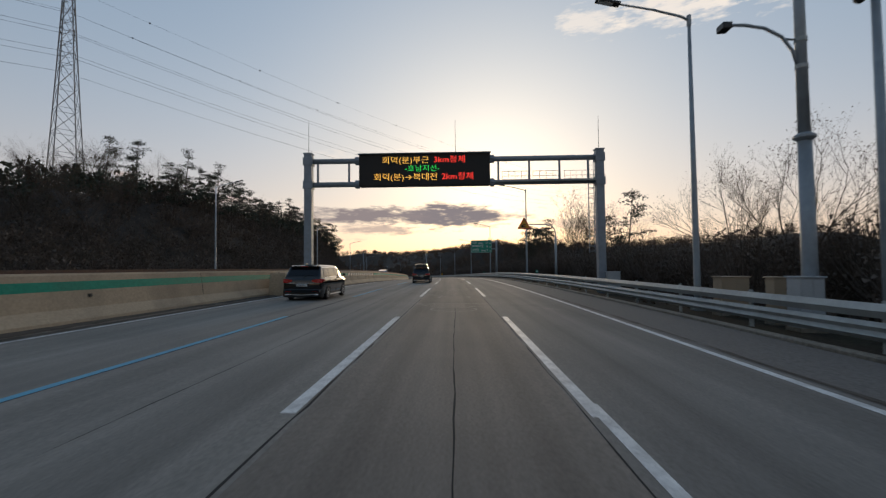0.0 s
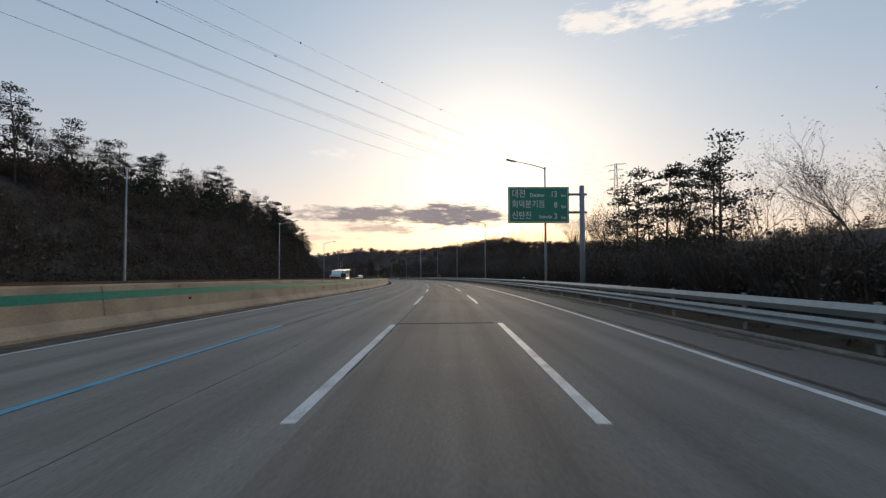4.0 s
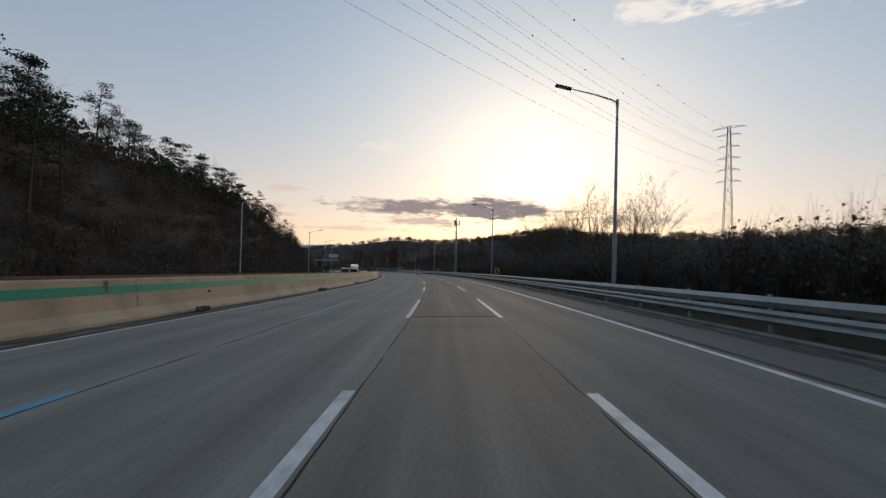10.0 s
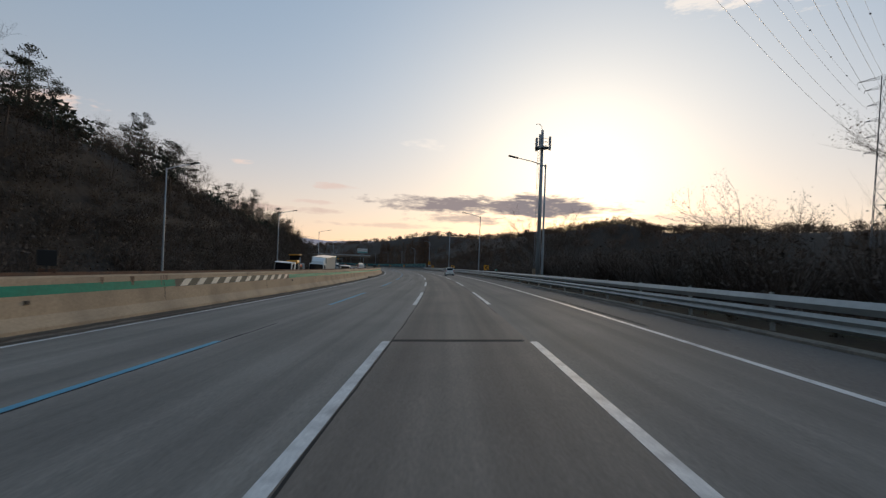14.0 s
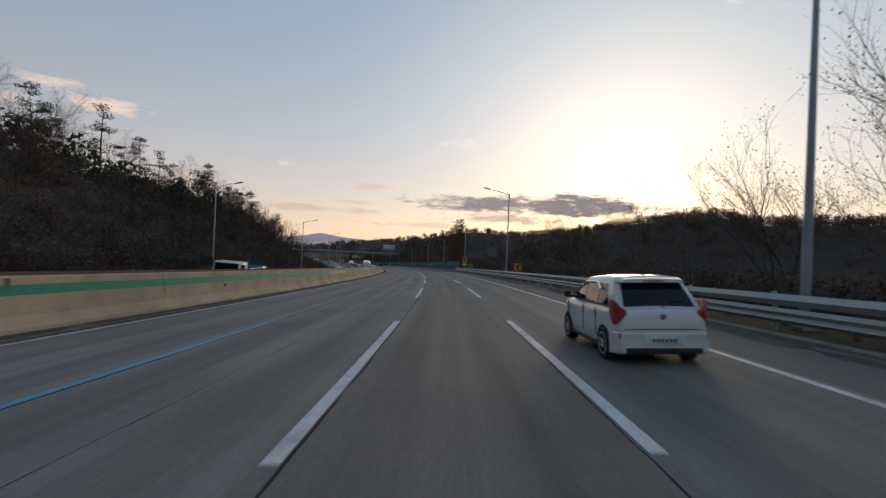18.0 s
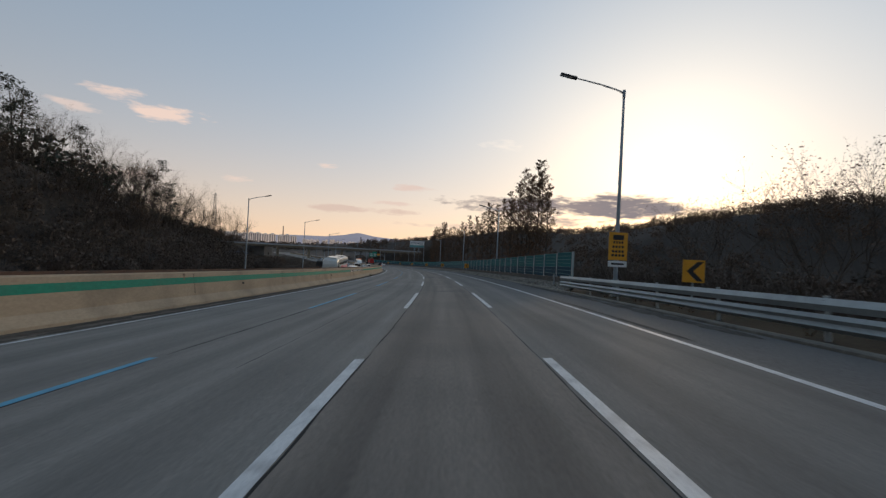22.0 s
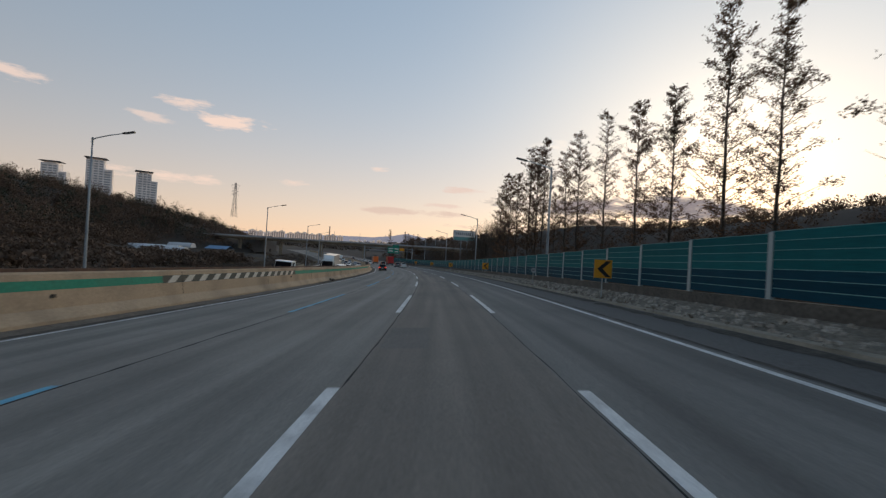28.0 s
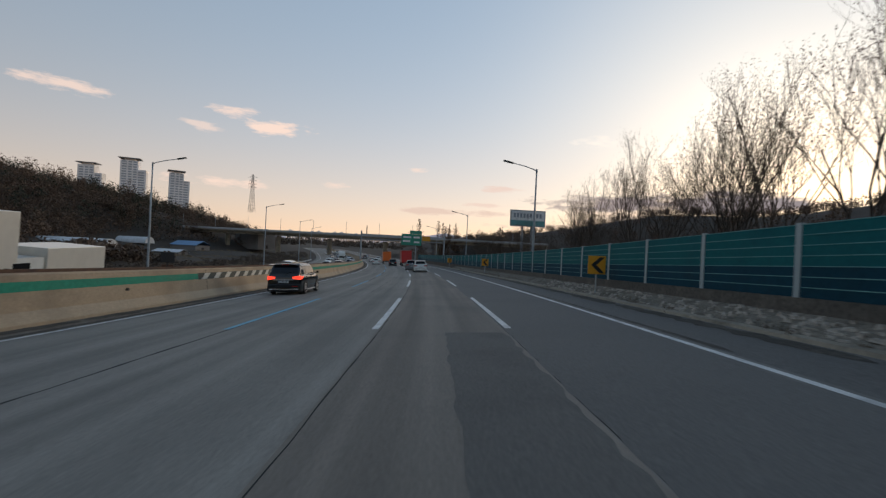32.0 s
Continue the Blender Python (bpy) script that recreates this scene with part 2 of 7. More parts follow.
M = {
    "asphalt": asphalt_material("asphalt", (.205, .188, .163), (.160, .147, .128)),
    "asphalt_brown": asphalt_material("asphalt_brown", (.182, .154, .126), (.135, .116, .097)),
    "asphalt_dark": asphalt_material("asphalt_dark", (.163, .151, .133), (.129, .120, .106)),
    "shoulder": surface("shoulder_asphalt", (.118, .110, .100), rough=.85, spread=.2, grain=18, patch=.3, bump=.4, second=(.11, .1, .09), amount=.6),
    "patch": surface("patched_asphalt", (.128, .116, .102), rough=.92, spread=.15, grain=25, patch=.8, bump=.4),
    "seam": surface("tar_seam", (.022, .021, .02), rough=1.0, bump=.4),
    "white_paint": surface("road_paint_white", (.68, .67, .64), rough=.6, spread=.12, grain=25, patch=2.0, bump=.1, second=(.3, .29, .28), amount=.7),
    "blue_paint": surface("road_paint_blue", (.07, .33, .47), rough=.6, spread=.12, grain=25, patch=1.5, bump=.1, second=(.08, .24, .36), amount=.7),
    "chalk": surface("faded_white_paint", (.30, .28, .25), rough=.8, spread=.2, grain=12, patch=2, second=(.12, .11, .1), amount=.9),
    "concrete": surface("barrier_concrete", (.47, .355, .235), rough=.88, spread=.08, grain=14, patch=.5, bump=.25, second=(.26, .2, .14), amount=.75),
    "grit": surface("grit", (.14, .115, .09), rough=.95, spread=.25, grain=10, patch=.8, bump=.6, second=(.25, .22, .18), amount=.6),
    "kerb": surface("kerb_concrete", (.30, .26, .20), rough=.9, spread=.12, grain=12, patch=.8, bump=.3, second=(.15, .13, .1), amount=.8),
    "green_paint": surface("green_band", (.02, .27, .175), rough=.6, spread=.1, grain=10, patch=.6, second=(.06, .22, .15), amount=.6),
    "dark_paint": surface("dark_band", (.05, .06, .05), rough=.7, spread=.1, patch=1),
    "white_band": surface("white_band", (.62, .6, .52), rough=.6, spread=.1, patch=1),
    "rust": surface("rusty_steel", (.12, .06, .035), rough=.8, spread=.2, grain=10, patch=1.2, second=(.05, .04, .035), amount=.8),
    "zinc": surface("galvanised_steel", (.38, .405, .40), rough=.55, metal=.45, spread=.06, grain=6, patch=.7, bump=.05, second=(.25, .26, .26), amount=.6),
    "pole": surface("pole_paint", (.30, .34, .37), rough=.5, metal=.25, spread=.05, grain=5, patch=.8, bump=.04),
    "gantry": surface("gantry_paint", (.24, .28, .32), rough=.5, metal=.2, spread=.05, grain=5, patch=.8, bump=.04),
    "black": surface("black_plastic", (.016, .017, .018), rough=.45, bump=.03),
    "led_board": surface("led_board", (.018, .016, .014), rough=.7, spread=.1, grain=60, bump=.2),
    "sign_green": surface("sign_green", (.015, .26, .18), rough=.4, spread=.04, patch=.4, bump=.02),
    "sign_white": surface("sign_white", (.72, .74, .74), rough=.4, spread=.03, bump=.01),
    "sign_yellow": surface("sign_yellow", (.72, .33, .02), rough=.45, spread=.05, bump=.02),
    "sign_red": surface("sign_red", (.5, .05, .03), rough=.45, spread=.05, bump=.02),
    "sign_black": surface("sign_black", (.015, .015, .017), rough=.5, spread=.05, bump=.02),
    "panel": surface("sound_panel", (.006, .118, .126), rough=.7, spread=.08, grain=8, patch=.5, bump=.1, second=(.006, .08, .098), amount=.8, own=.12),
    "panel_low": surface("sound_panel_low", (.004, .050, .078), rough=.7, spread=.08, grain=8, patch=.5, bump=.1, second=(.006, .036, .055), amount=.8, own=.12),
    "panel_rib": surface("sound_panel_rib", (.15, .36, .36), rough=.5, spread=.08, bump=.03),
    "sb_post": surface("sound_post", (.34, .42, .44), rough=.45, metal=.3, spread=.06, bump=.03),
    "earth": surface("earth", (.075, .055, .038), rough=1, spread=.25, grain=2.2, patch=.06, bump=.8, second=(.05, .042, .028), amount=.9),
    "dry_grass": surface("dry_grass", (.20, .155, .095), rough=1, spread=.3, grain=1.5, patch=.09, bump=0, second=(.11, .09, .055), amount=.9),
    "litter": surface("leaf_litter", (.044, .034, .026), rough=1, spread=.3, grain=1.5, patch=.08, bump=.8, second=(.03, .024, .018), amount=.9),
    "bark": surface("bark", (.075, .058, .045), rough=.95, spread=.25, grain=9, patch=.8, bump=.6, own=.2),
    "twig": surface("twigs", (.07, .05, .037), rough=.95, spread=.2, grain=3, patch=.3, bump=0, own=.25),
    "dry_leaf": surface("dry_leaves", (.11, .06, .03), rough=.9, spread=.3, grain=1.2, patch=.25, bump=0, second=(.07, .05, .02), amount=.9, own=.25),
    "needle": surface("pine_needles", (.044, .053, .035), rough=.9, spread=.3, grain=1.2, patch=.3, bump=0, second=(.04, .03, .02), amount=.6, own=.25),
    "rust_leaf": surface("rusty_needles", (.13, .065, .03), rough=.9, spread=.3, grain=1.2, patch=.3, bump=0, second=(.07, .05, .03), amount=.8, own=.2),
    "scrub": surface("scrub", (.11, .084, .066), rough=1, spread=.3, grain=.8, patch=.07, bump=0, second=(.085, .07, .054), amount=.9),
    "rubble": surface("rubble", (.19, .165, .13), rough=.95, spread=.25, grain=14, patch=1.5, bump=.6, second=(.10, .085, .065), amount=.9),
    "mended": surface("mended_asphalt", (.155, .138, .120), rough=.9, spread=.2, grain=22, patch=.6, bump=.4, second=(.12, .108, .095), amount=.8),
    "dark_patch": surface("dark_patch", (.082, .076, .070), rough=.92, spread=.2, grain=25, patch=1.2, bump=.4, second=(.12, .11, .10), amount=.6),
    "verge_soil": surface("verge_soil", (.026, .022, .016), rough=1, spread=.3, grain=9, patch=.9, bump=.7, second=(.04, .04, .022), amount=.8),
    "kerb_dull": surface("kerb_asphalt", (.19, .168, .135), rough=.92, spread=.18, grain=14, patch=1.1, bump=.4, second=(.09, .08, .065), amount=.8),
    "stone": surface("pale_stone", (.37, .335, .285), rough=.95, spread=.25, grain=14, patch=1.5, bump=.6, second=(.22, .19, .155), amount=.9),
    "foot": surface("wall_foot", (.095, .085, .072), rough=.95, spread=.2, grain=10, patch=1.2, bump=.4, second=(.16, .14, .115), amount=.7),
    "dark_brown": surface("dark_brown", (.055, .047, .038), rough=1, spread=.3, grain=8, patch=.7, bump=.6, second=(.12, .10, .08), amount=.7),
    "autumn": surface("autumn_wood", (.13, .088, .062), rough=1, spread=.2, grain=.5, patch=.05, bump=0, second=(.075, .055, .04), amount=.9),
}


for name in ("panel", "panel_low", "panel_rib", "green_paint", "verge_soil"):
    M[name].node_tree.nodes["Principled BSDF"].inputs["Specular IOR Level"].default_value = .12


# ---- mesh helpers
def mesh_object(name, verts, faces, material, parent=None, smooth=False, label=""):
    me = bpy.data.meshes.new(name)
    me.from_pydata([tuple(v) for v in verts], [], faces)
    me.materials.append(material)
    if smooth:
        me.shade_smooth()
    me.update()
    ob = new(name, me)
    if parent:
        ob.parent = parent
    if label:
        ob["label"] = label
    return ob


def part(name, bm, material, parent=None, label="", smooth=False):
    me = bpy.data.meshes.new(name)
    bm.to_mesh(me)
    bm.free()
    me.materials.append(material)
    if smooth:
        me.shade_smooth()
    ob = new(name, me)
    if parent:
        ob.parent = parent
    if label:
        ob["label"] = label
    return ob


def box(bm, x0, x1, y0, y1, z0, z1, bevel=0.0):
    m = Matrix.LocRotScale(((x0 + x1) / 2, (y0 + y1) / 2, (z0 + z1) / 2), None, (abs(x1 - x0), abs(y1 - y0), abs(z1 - z0)))
    g = bmesh.ops.create_cube(bm, size=1, matrix=m)
    if bevel:
        edges = {e for v in g["verts"] for e in v.link_edges}
        bmesh.ops.bevel(bm, geom=list(edges), offset=bevel, segments=2, profile=.6, affect="EDGES")
    return bm


def block(*a):
    return box(bmesh.new(), *a)


def tube(bm, points, radii, sides=8):
    """A round bar through the points, with a radius at each."""
    rings = []
    for i, p in enumerate(points):
        p = Vector(p)
        d = Vector(points[min(i + 1, len(points) - 1)]) - Vector(points[max(i - 1, 0)])
        d.normalize()
        a = d.cross(Vector((0, 0, 1)) if abs(d.z) < .9 else Vector((1, 0, 0))).normalized()
        b = d.cross(a)
        r = radii[i] if isinstance(radii, (list, tuple)) else radii
        rings.append([bm.verts.new(p + (a * math.cos(2 * math.pi * k / sides) + b * math.sin(2 * math.pi * k / sides)) * r) for k in range(sides)])
    for q, w in zip(rings, rings[1:]):
        for k in range(sides):
            bm.faces.new((q[k], q[(k + 1) % sides], w[(k + 1) % sides], w[k]))
    for ring in (rings[0][::-1], rings[-1]):
        bm.faces.new(ring)
    bmesh.ops.recalc_face_normals(bm, faces=bm.faces)
    return bm


def sweep(name, profile, s0, s1, step, material, parent=None, closed=True, smooth=False, label=""):
    """A profile of (u, z) drawn along the road."""
    ss = np.linspace(s0, s1, max(2, int(round((s1 - s0) / step)) + 1))
    n = len(profile)
    verts = np.concatenate([spot(ss, u, z)[:, None, :] for u, z in profile], 1).reshape(-1, 3)
    faces = []
    for i in range(len(ss) - 1):
        for k in range(n if closed else n - 1):
            a, b = i * n + k, i * n + (k + 1) % n
            faces.append((a, b, b + n, a + n))
    if closed:
        faces.append(tuple(range(n)))
        faces.append(tuple(range((len(ss) - 1) * n, len(ss) * n))[::-1])
    me = bpy.data.meshes.new(name)
    me.from_pydata(verts.tolist(), [], faces)
    me.materials.append(material)
    uv = me.uv_layers.new(name="lane")
    us = np.tile([u for u, z in profile], len(ss))
    sv = np.repeat(ss, n)
    idx = np.empty(len(me.loops), dtype=np.int32)
    me.loops.foreach_get("vertex_index", idx)
    uv.data.foreach_set("uv", np.stack([us[idx], sv[idx]], 1).ravel().astype(np.float32))
    bm = bmesh.new()
    bm.from_mesh(me)
    bmesh.ops.recalc_face_normals(bm, faces=bm.faces)
    bm.to_mesh(me)
    bm.free()
    if smooth:
        me.shade_smooth()
    ob = new(name, me)
    if parent:
        ob.parent = parent
    if label:
        ob["label"] = label
    return ob


def empty(name, m, label="", category="", group="", kind=""):
    ob = new(name)
    ob.empty_display_size = 0.2
    ob.matrix_world = m
    return tagged(ob, label, category, group, kind)


# ---- lettering
def letter_mesh(body, size, align, bold):
    c = bpy.data.curves.new("words", "FONT")
    c.body, c.size, c.align_x, c.align_y, c.extrude, c.offset = body, size, align, "CENTER", .004, bold
    tmp = new("words", c)
    me = bpy.data.meshes.new_from_object(tmp.evaluated_get(bpy.context.evaluated_depsgraph_get()))
    bpy.data.objects.remove(tmp)
    me.materials.clear()
    return me


BOARD_TEXT = [("회덕(분)부근", "amber", -2.85, 8.52, .5), ("3km정체", "red", -.08, 8.54, .5), ("-호남지선-", "green", -1.8, 8.0, .45),
              ("회덕(분)→북대전", "amber", -2.85, 7.45, .5), ("2km정체", "red", .42, 7.47, .5)]
SIGN_TEXT = [("대전", .62, -4.9, 7.0, "LEFT"), ("Daejeon", .34, -3.65, 6.92, "LEFT"), ("13", .56, -1.75, 6.98, "RIGHT"), ("km", .32, -1.15, 6.9, "RIGHT"),
             ("회덕분기점", .58, -4.9, 6.27, "LEFT"), ("8", .56, -1.75, 6.22, "RIGHT"), ("km", .32, -1.15, 6.12, "RIGHT"),
             ("신탄진", .58, -4.9, 5.5, "LEFT"), ("Sintanjin", .32, -3.05, 5.42, "LEFT"), ("3", .56, -1.75, 5.45, "RIGHT"), ("km", .32, -1.15, 5.36, "RIGHT")]
WORDS = {}
for body, colour, x, z, size in BOARD_TEXT:
    WORDS[body, size] = letter_mesh(body, size, "CENTER", -.004)
for body, size, x, z, side in SIGN_TEXT:
    if (body, size) not in WORDS:
        WORDS[body, size] = letter_mesh(body, size, side, .006)

# ---- ground: one sheet, in the road's own coordinates
HILL_L = [(-300, 4), (0, 5), (46, 7), (70, 14), (90, 16.5), (120, 15), (138, 15), (155, 17), (185, 20), (195, 22), (225, 19.5), (270, 19.5), (300, 20.5), (320, 20), (350, 17),
          (390, 14.5), (415, 14), (453, 15.5), (475, 13), (497, 9), (515, 3), (535, -1.0), (2600, -1.0)]


def bump_at(s, u, size, seed):
    return noise.noise(Vector((s / size, u / size, seed)))


def ridge_foot(s):
    """Distance from the road to the foot of the wooded ridge beyond the field."""
    return 120 - 70 * min(1, max(0, (s - 835) / 80))


# crest of the ridge beyond the outer side of the bend: x, y, height of its ground
CREST = np.array([(-590, 1300, 6), (-471, 1253, 11), (-349, 1185, 21), (-230, 1124, 34), (-129, 1048, 31), (-74, 953, 31), (-39, 872, 29), (-10, 814, 30), (27, 783, 36), (64, 773, 42),
                  (102, 761, 34), (131, 731, 31), (160, 695, 31), (200, 640, 29), (235, 560, 28), (250, 450, 25), (250, 330, 22)], float)
CREST_AB = CREST[1:, :2] - CREST[:-1, :2]
CREST_LL = (CREST_AB ** 2).sum(1)


def crest_height(x, y):
    """Height above -20 m of the ridge's flank at x, y."""
    d = np.array((x, y)) - CREST[:-1, :2]
    f = np.clip((d * CREST_AB).sum(1) / CREST_LL, 0, 1)
    gap = np.hypot(*(d - CREST_AB * f[:, None]).T)
    h = CREST[:-1, 2] + (CREST[1:, 2] - CREST[:-1, 2]) * f + 23
    return float(np.max(h * np.exp(-(gap / 95) ** 2)))


def relief(s, u):
    """Height of the ground above the road's own level."""
    if -34 <= u <= 12.5:
        return -0.12 if -33 < u < 10.5 else -0.12 - (u - 10.5) * .25 * (u > 10.5)
    if u < 0:
        d = -34 - u
        near = ramp(HILL_L, s)
        k = min(d / 22, 1)
        z = near * k * k * (3 - 2 * k)
        if d > 22:
            z += (d - 22) * .28 * max(0, near) / 18 * math.exp(-(d - 22) / 60) + 2.5 * bump_at(s, u, 25, 1)
        # wooded ridge beyond the open field
        k = min(1, max(0, (-u - ridge_foot(s)) / 180))
        z += 3 * min(1, max(0, (-u - 60) / 55)) * min(1, max(0, (s - 540) / 40)) * min(1, max(0, (1000 - s) / 100))
        far = (27 + 14 * min(1, max(0, (s - 680) / 190))) * k ** .8 * min(1, max(0, (s - 500) / 90)) * min(1, max(0, (1500 - s) / 350))
        return z + far + min(d / 30, 1) * 1.2 * bump_at(s, u, 40, 2)
    d = u - 12.5
    drop = -.6 - 5.5 * min(1, d / 25) * min(1, max(.1, (s - 230) / 90)) * (1 if s < 900 else max(0, (1000 - s) / 100))
    hill = 0.0
    for s0, u0, ls, lu, h in ((120, 320, 150, 90, 26), (862, 75, 26, 45, 17)):
        hill = max(hill, h * math.exp(-((s - s0) / ls) ** 2 - ((u - u0) / lu) ** 2))
    if u > 40:
        x, y, h = spot(s, u)
        hill = max(hill, crest_height(x, y) - 20 - h)
    return drop + hill + min(d / 40, 1) * 2.0 * bump_at(s, u, 35, 3)


def far_relief(s, u):
    """Low ridges that close the valley."""
    z = 0
    for s0, u0, ls, lu, h in ((1900, -250, 130, 420, 16), (2250, -900, 150, 500, 25), (2000, 500, 160, 350, 20)):
        z = max(z, h * math.exp(-((s - s0) / ls) ** 2 - ((u - u0) / lu) ** 2))
    return z


def ground_z(s, u):
    return float(relief(s, u) + far_relief(s, u))


def make_ground():
    ss = np.concatenate([np.arange(-390, -60, 30), np.arange(-60, 760, 8), np.arange(760, 1400, 20), np.arange(1400, 2600, 50)])
    us = np.array([-2600, -1800, -1200, -900, -700, -560, -460, -400, -350, -310, -280, -250, -225, -200, -180, -160, -145, -130, -115, -100, -90, -80, -72, -65, -59, -54, -50,
                   -46, -43, -40, -37, -34, -30, -20, -10, 0, 7, 10.5, 12.5, 15, 18, 22, 27, 33, 40, 50, 62, 75, 90, 105, 120, 140, 160, 180, 200, 218, 236, 254, 272, 290, 310, 330, 350, 375, 400, 430, 470, 520, 600, 700, 1000, 1500, 2400])
    verts, nu = [], len(us)
    for s in ss:
        for u in us:
            w = u
            if u < -650 and s < 1050:
                w = -650 - (-650 - u) * 0.02        # inside of the bend
            p = spot(s, w, 0)
            verts.append((p[0], p[1], p[2] + ground_z(s, w)))
    faces = [(i * nu + k, i * nu + k + 1, (i + 1) * nu + k + 1, (i + 1) * nu + k) for i in range(len(ss) - 1) for k in range(nu - 1)]
    ob = mesh_object("ground", verts, faces, M["litter"], smooth=True)
    return tagged(ob, "brown winter ground with leaf litter and wooded slopes", "ground", kind="structure")


make_ground()

# ---- carriageways
S_A, S_B = -120, 1050
road = tagged(sweep("road", [(-10.95, -.1), (-10.95, 0), (-5.45, 0), (-1.54, 0), (-1.54, -.1)], S_A, S_B, 5, M["asphalt"]), "worn grey asphalt motorway lanes with tar seams", "road", kind="structure")
tagged(sweep("road_middle_lane", [(-1.54, -.1), (-1.54, 0), (1.62, 0), (1.62, -.1)], S_A, S_B, 5, M["asphalt_brown"]), "worn brownish asphalt middle lane", "road", kind="structure")
tagged(sweep("road_outer_lane", [(1.62, -.1), (1.62, 0), (5.3, 0), (5.3, -.1)], S_A, S_B, 5, M["asphalt_dark"]), "darker asphalt outer lane", "road", kind="structure")
tagged(sweep("road_shoulder", [(5.304, -.1), (5.304, -.004), (7.6, -.02), (7.6, -.1)], S_A, S_B, 5, M["shoulder"]), "rough grey asphalt hard shoulder", "shoulder", kind="structure")
tagged(sweep("opposite_road", [(-12.0, -.1), (-12.0, 0), (-28.2, 0), (-28.2, -.1)], S_A, S_B, 5, M["asphalt"]), "grey asphalt carriageway behind the median barrier", "road", kind="structure")
tagged(sweep("verge", [(7.87, -.1), (7.87, .03), (8.3, -.02), (9.2, -.05), (10.6, -.08), (10.6, -.3)], S_A, 432, 5, M["verge_soil"]), "dark earth and grass under the guardrail", "verge", kind="structure")
tagged(sweep("shoulder_kerb", [(7.604, -.1), (7.62, .04), (7.68, .07), (7.84, .07), (7.866, .03), (7.866, -.1)], S_A, 430.9, 4, M["kerb_dull"]), "low worn asphalt kerb along the guardrail", "kerb", kind="structure")


def marking(name, u, w, s0, s1, mat, z=.004):
    return sweep(name, [(u - w / 2, z), (u + w / 2, z)], s0, s1, 2.5 if s1 - s0 < 20 else 5, mat, road, closed=False)


LEFT_DASH = [(-400, -1.73), (60, -1.73), (110, -1.67), (200, -1.62), (2600, -1.62)]
RIGHT_DASH = [(-400, 1.78), (60, 1.78), (110, 1.71), (230, 1.70), (320, 1.78), (2600, 1.79)]
marking("edge_line", 5.1, .155, S_A, S_B, M["white_paint"])
marking("edge_line", -9.62, .16, S_A, S_B, M["white_paint"])
DASH_ENDS = {(5, 0): .4, (5, 1): .5, (6, 1): 1.2, (7, 0): -.8, (7, 1): -.7, (27, 0): -.9, (27, 1): -.7, (28, 0): -.5, (28, 1): -1.0, (29, 0): -1.1, (29, 1): -1.2, (0, 0): -.2}
for k in range(-3, 50):
    for n, (u, m, w) in enumerate( ((ramp(LEFT_DASH, 20 * k), "white_paint", .18), (ramp(RIGHT_DASH, 20 * k), "white_paint", .17), (-5.45, "blue_paint", .16))):
        marking("lane_dash", u + random.uniform(-.012, .012), w, 20 * k + random.uniform(-.15, .15), 20 * k + 10 + DASH_ENDS.get((k, n), 0) + random.uniform(-.1, .1), M[m])


# an older line shows beside the end of one dash
marking("lane_dash", 1.83, .14, -3.2, .6, M["white_paint"], .003)


def crack(u, w, s0, s1, seed, gaps=0.0, mat="seam", z=.002, name="tar_seam", u_by=None):
    """A wandering tar-filled joint, thinner and wider by turns, here and there closed."""
    r, s = random.Random(seed), s0
    while s < s1:
        e = min(s1, s + r.uniform(9, 26))
        if r.random() >= gaps:
            ss = np.arange(s, e + .01, .5)
            v = []
            for k, x in enumerate(ss):
                d = (ramp(u_by, x) if u_by else 0) + .03 * bump_at(x, seed, 1.7, 4) + r.uniform(-.008, .008)
                h = w * r.uniform(.25, .75) * (1 if 0 < k < len(ss) - 1 else .1)
                v += [spot(x, u + d - h, z), spot(x, u + d + h, z)]
            mesh_object(name, v, [(2 * k, 2 * k + 1, 2 * k + 3, 2 * k + 2) for k in range(len(ss) - 1)], M[mat], road)
        s = e


crack(.125, .028, -40, 760, 1, .06, u_by=LEFT_DASH)
crack(-.14, .019, -40, 760, 2, .25, u_by=RIGHT_DASH)
crack(-5.36, .055, -40, 760, 3, .1)
crack(-3.5, .016, -40, 660, 4, .75)
# darker brown streaks along the barrier foot and the shoulder's edges
crack(-9.92, .35, -40, 760, 11, .15, "dark_brown", .014, "dark_streak")
crack(-10.45, .55, -40, 760, 12, .1, "dark_brown", .034, "dark_streak")
crack(5.45, .12, -40, 760, 13, .5, "dark_brown", .003, "dark_streak")
crack(7.2, .5, -40, 760, 14, .15, "dark_brown", -.008, "dark_streak")
for u in (-15.5, -19.1, -22.7):
    for k in range(-2, 45):
        marking("lane_dash", u, .16, 20 * k, 20 * k + 10, M["white_paint"])
for u in (-12.6, -26.3):
    marking("edge_line", u, .16, S_A, S_B, M["white_paint"])

# ---- median barrier
S_END = 1000
median = tagged(sweep("median_barrier", [(-11.72, -.05), (-11.72, 1.46), (-11.28, 1.46), (-11.22, 1.4), (-11.08, .42), (-10.78, .12), (-10.76, -.05)], S_A, S_END, 5, M["concrete"]),
                "tan concrete median barrier with a green band and rusty top rail", "barrier", kind="structure")
sweep("top_rail", [(-11.6, 1.462), (-11.6, 1.56), (-11.3, 1.56), (-11.3, 1.462)], S_A, S_END, 5, M["rust"], median, label="rusty brown steel rail along the top")
tagged(sweep("gutter", [(-10.75, -.02), (-10.75, .03), (-9.95, .012), (-9.95, -.02)], S_A, S_END, 5, M["grit"]), "strip of grit along the foot of the barrier", "grit", kind="structure")


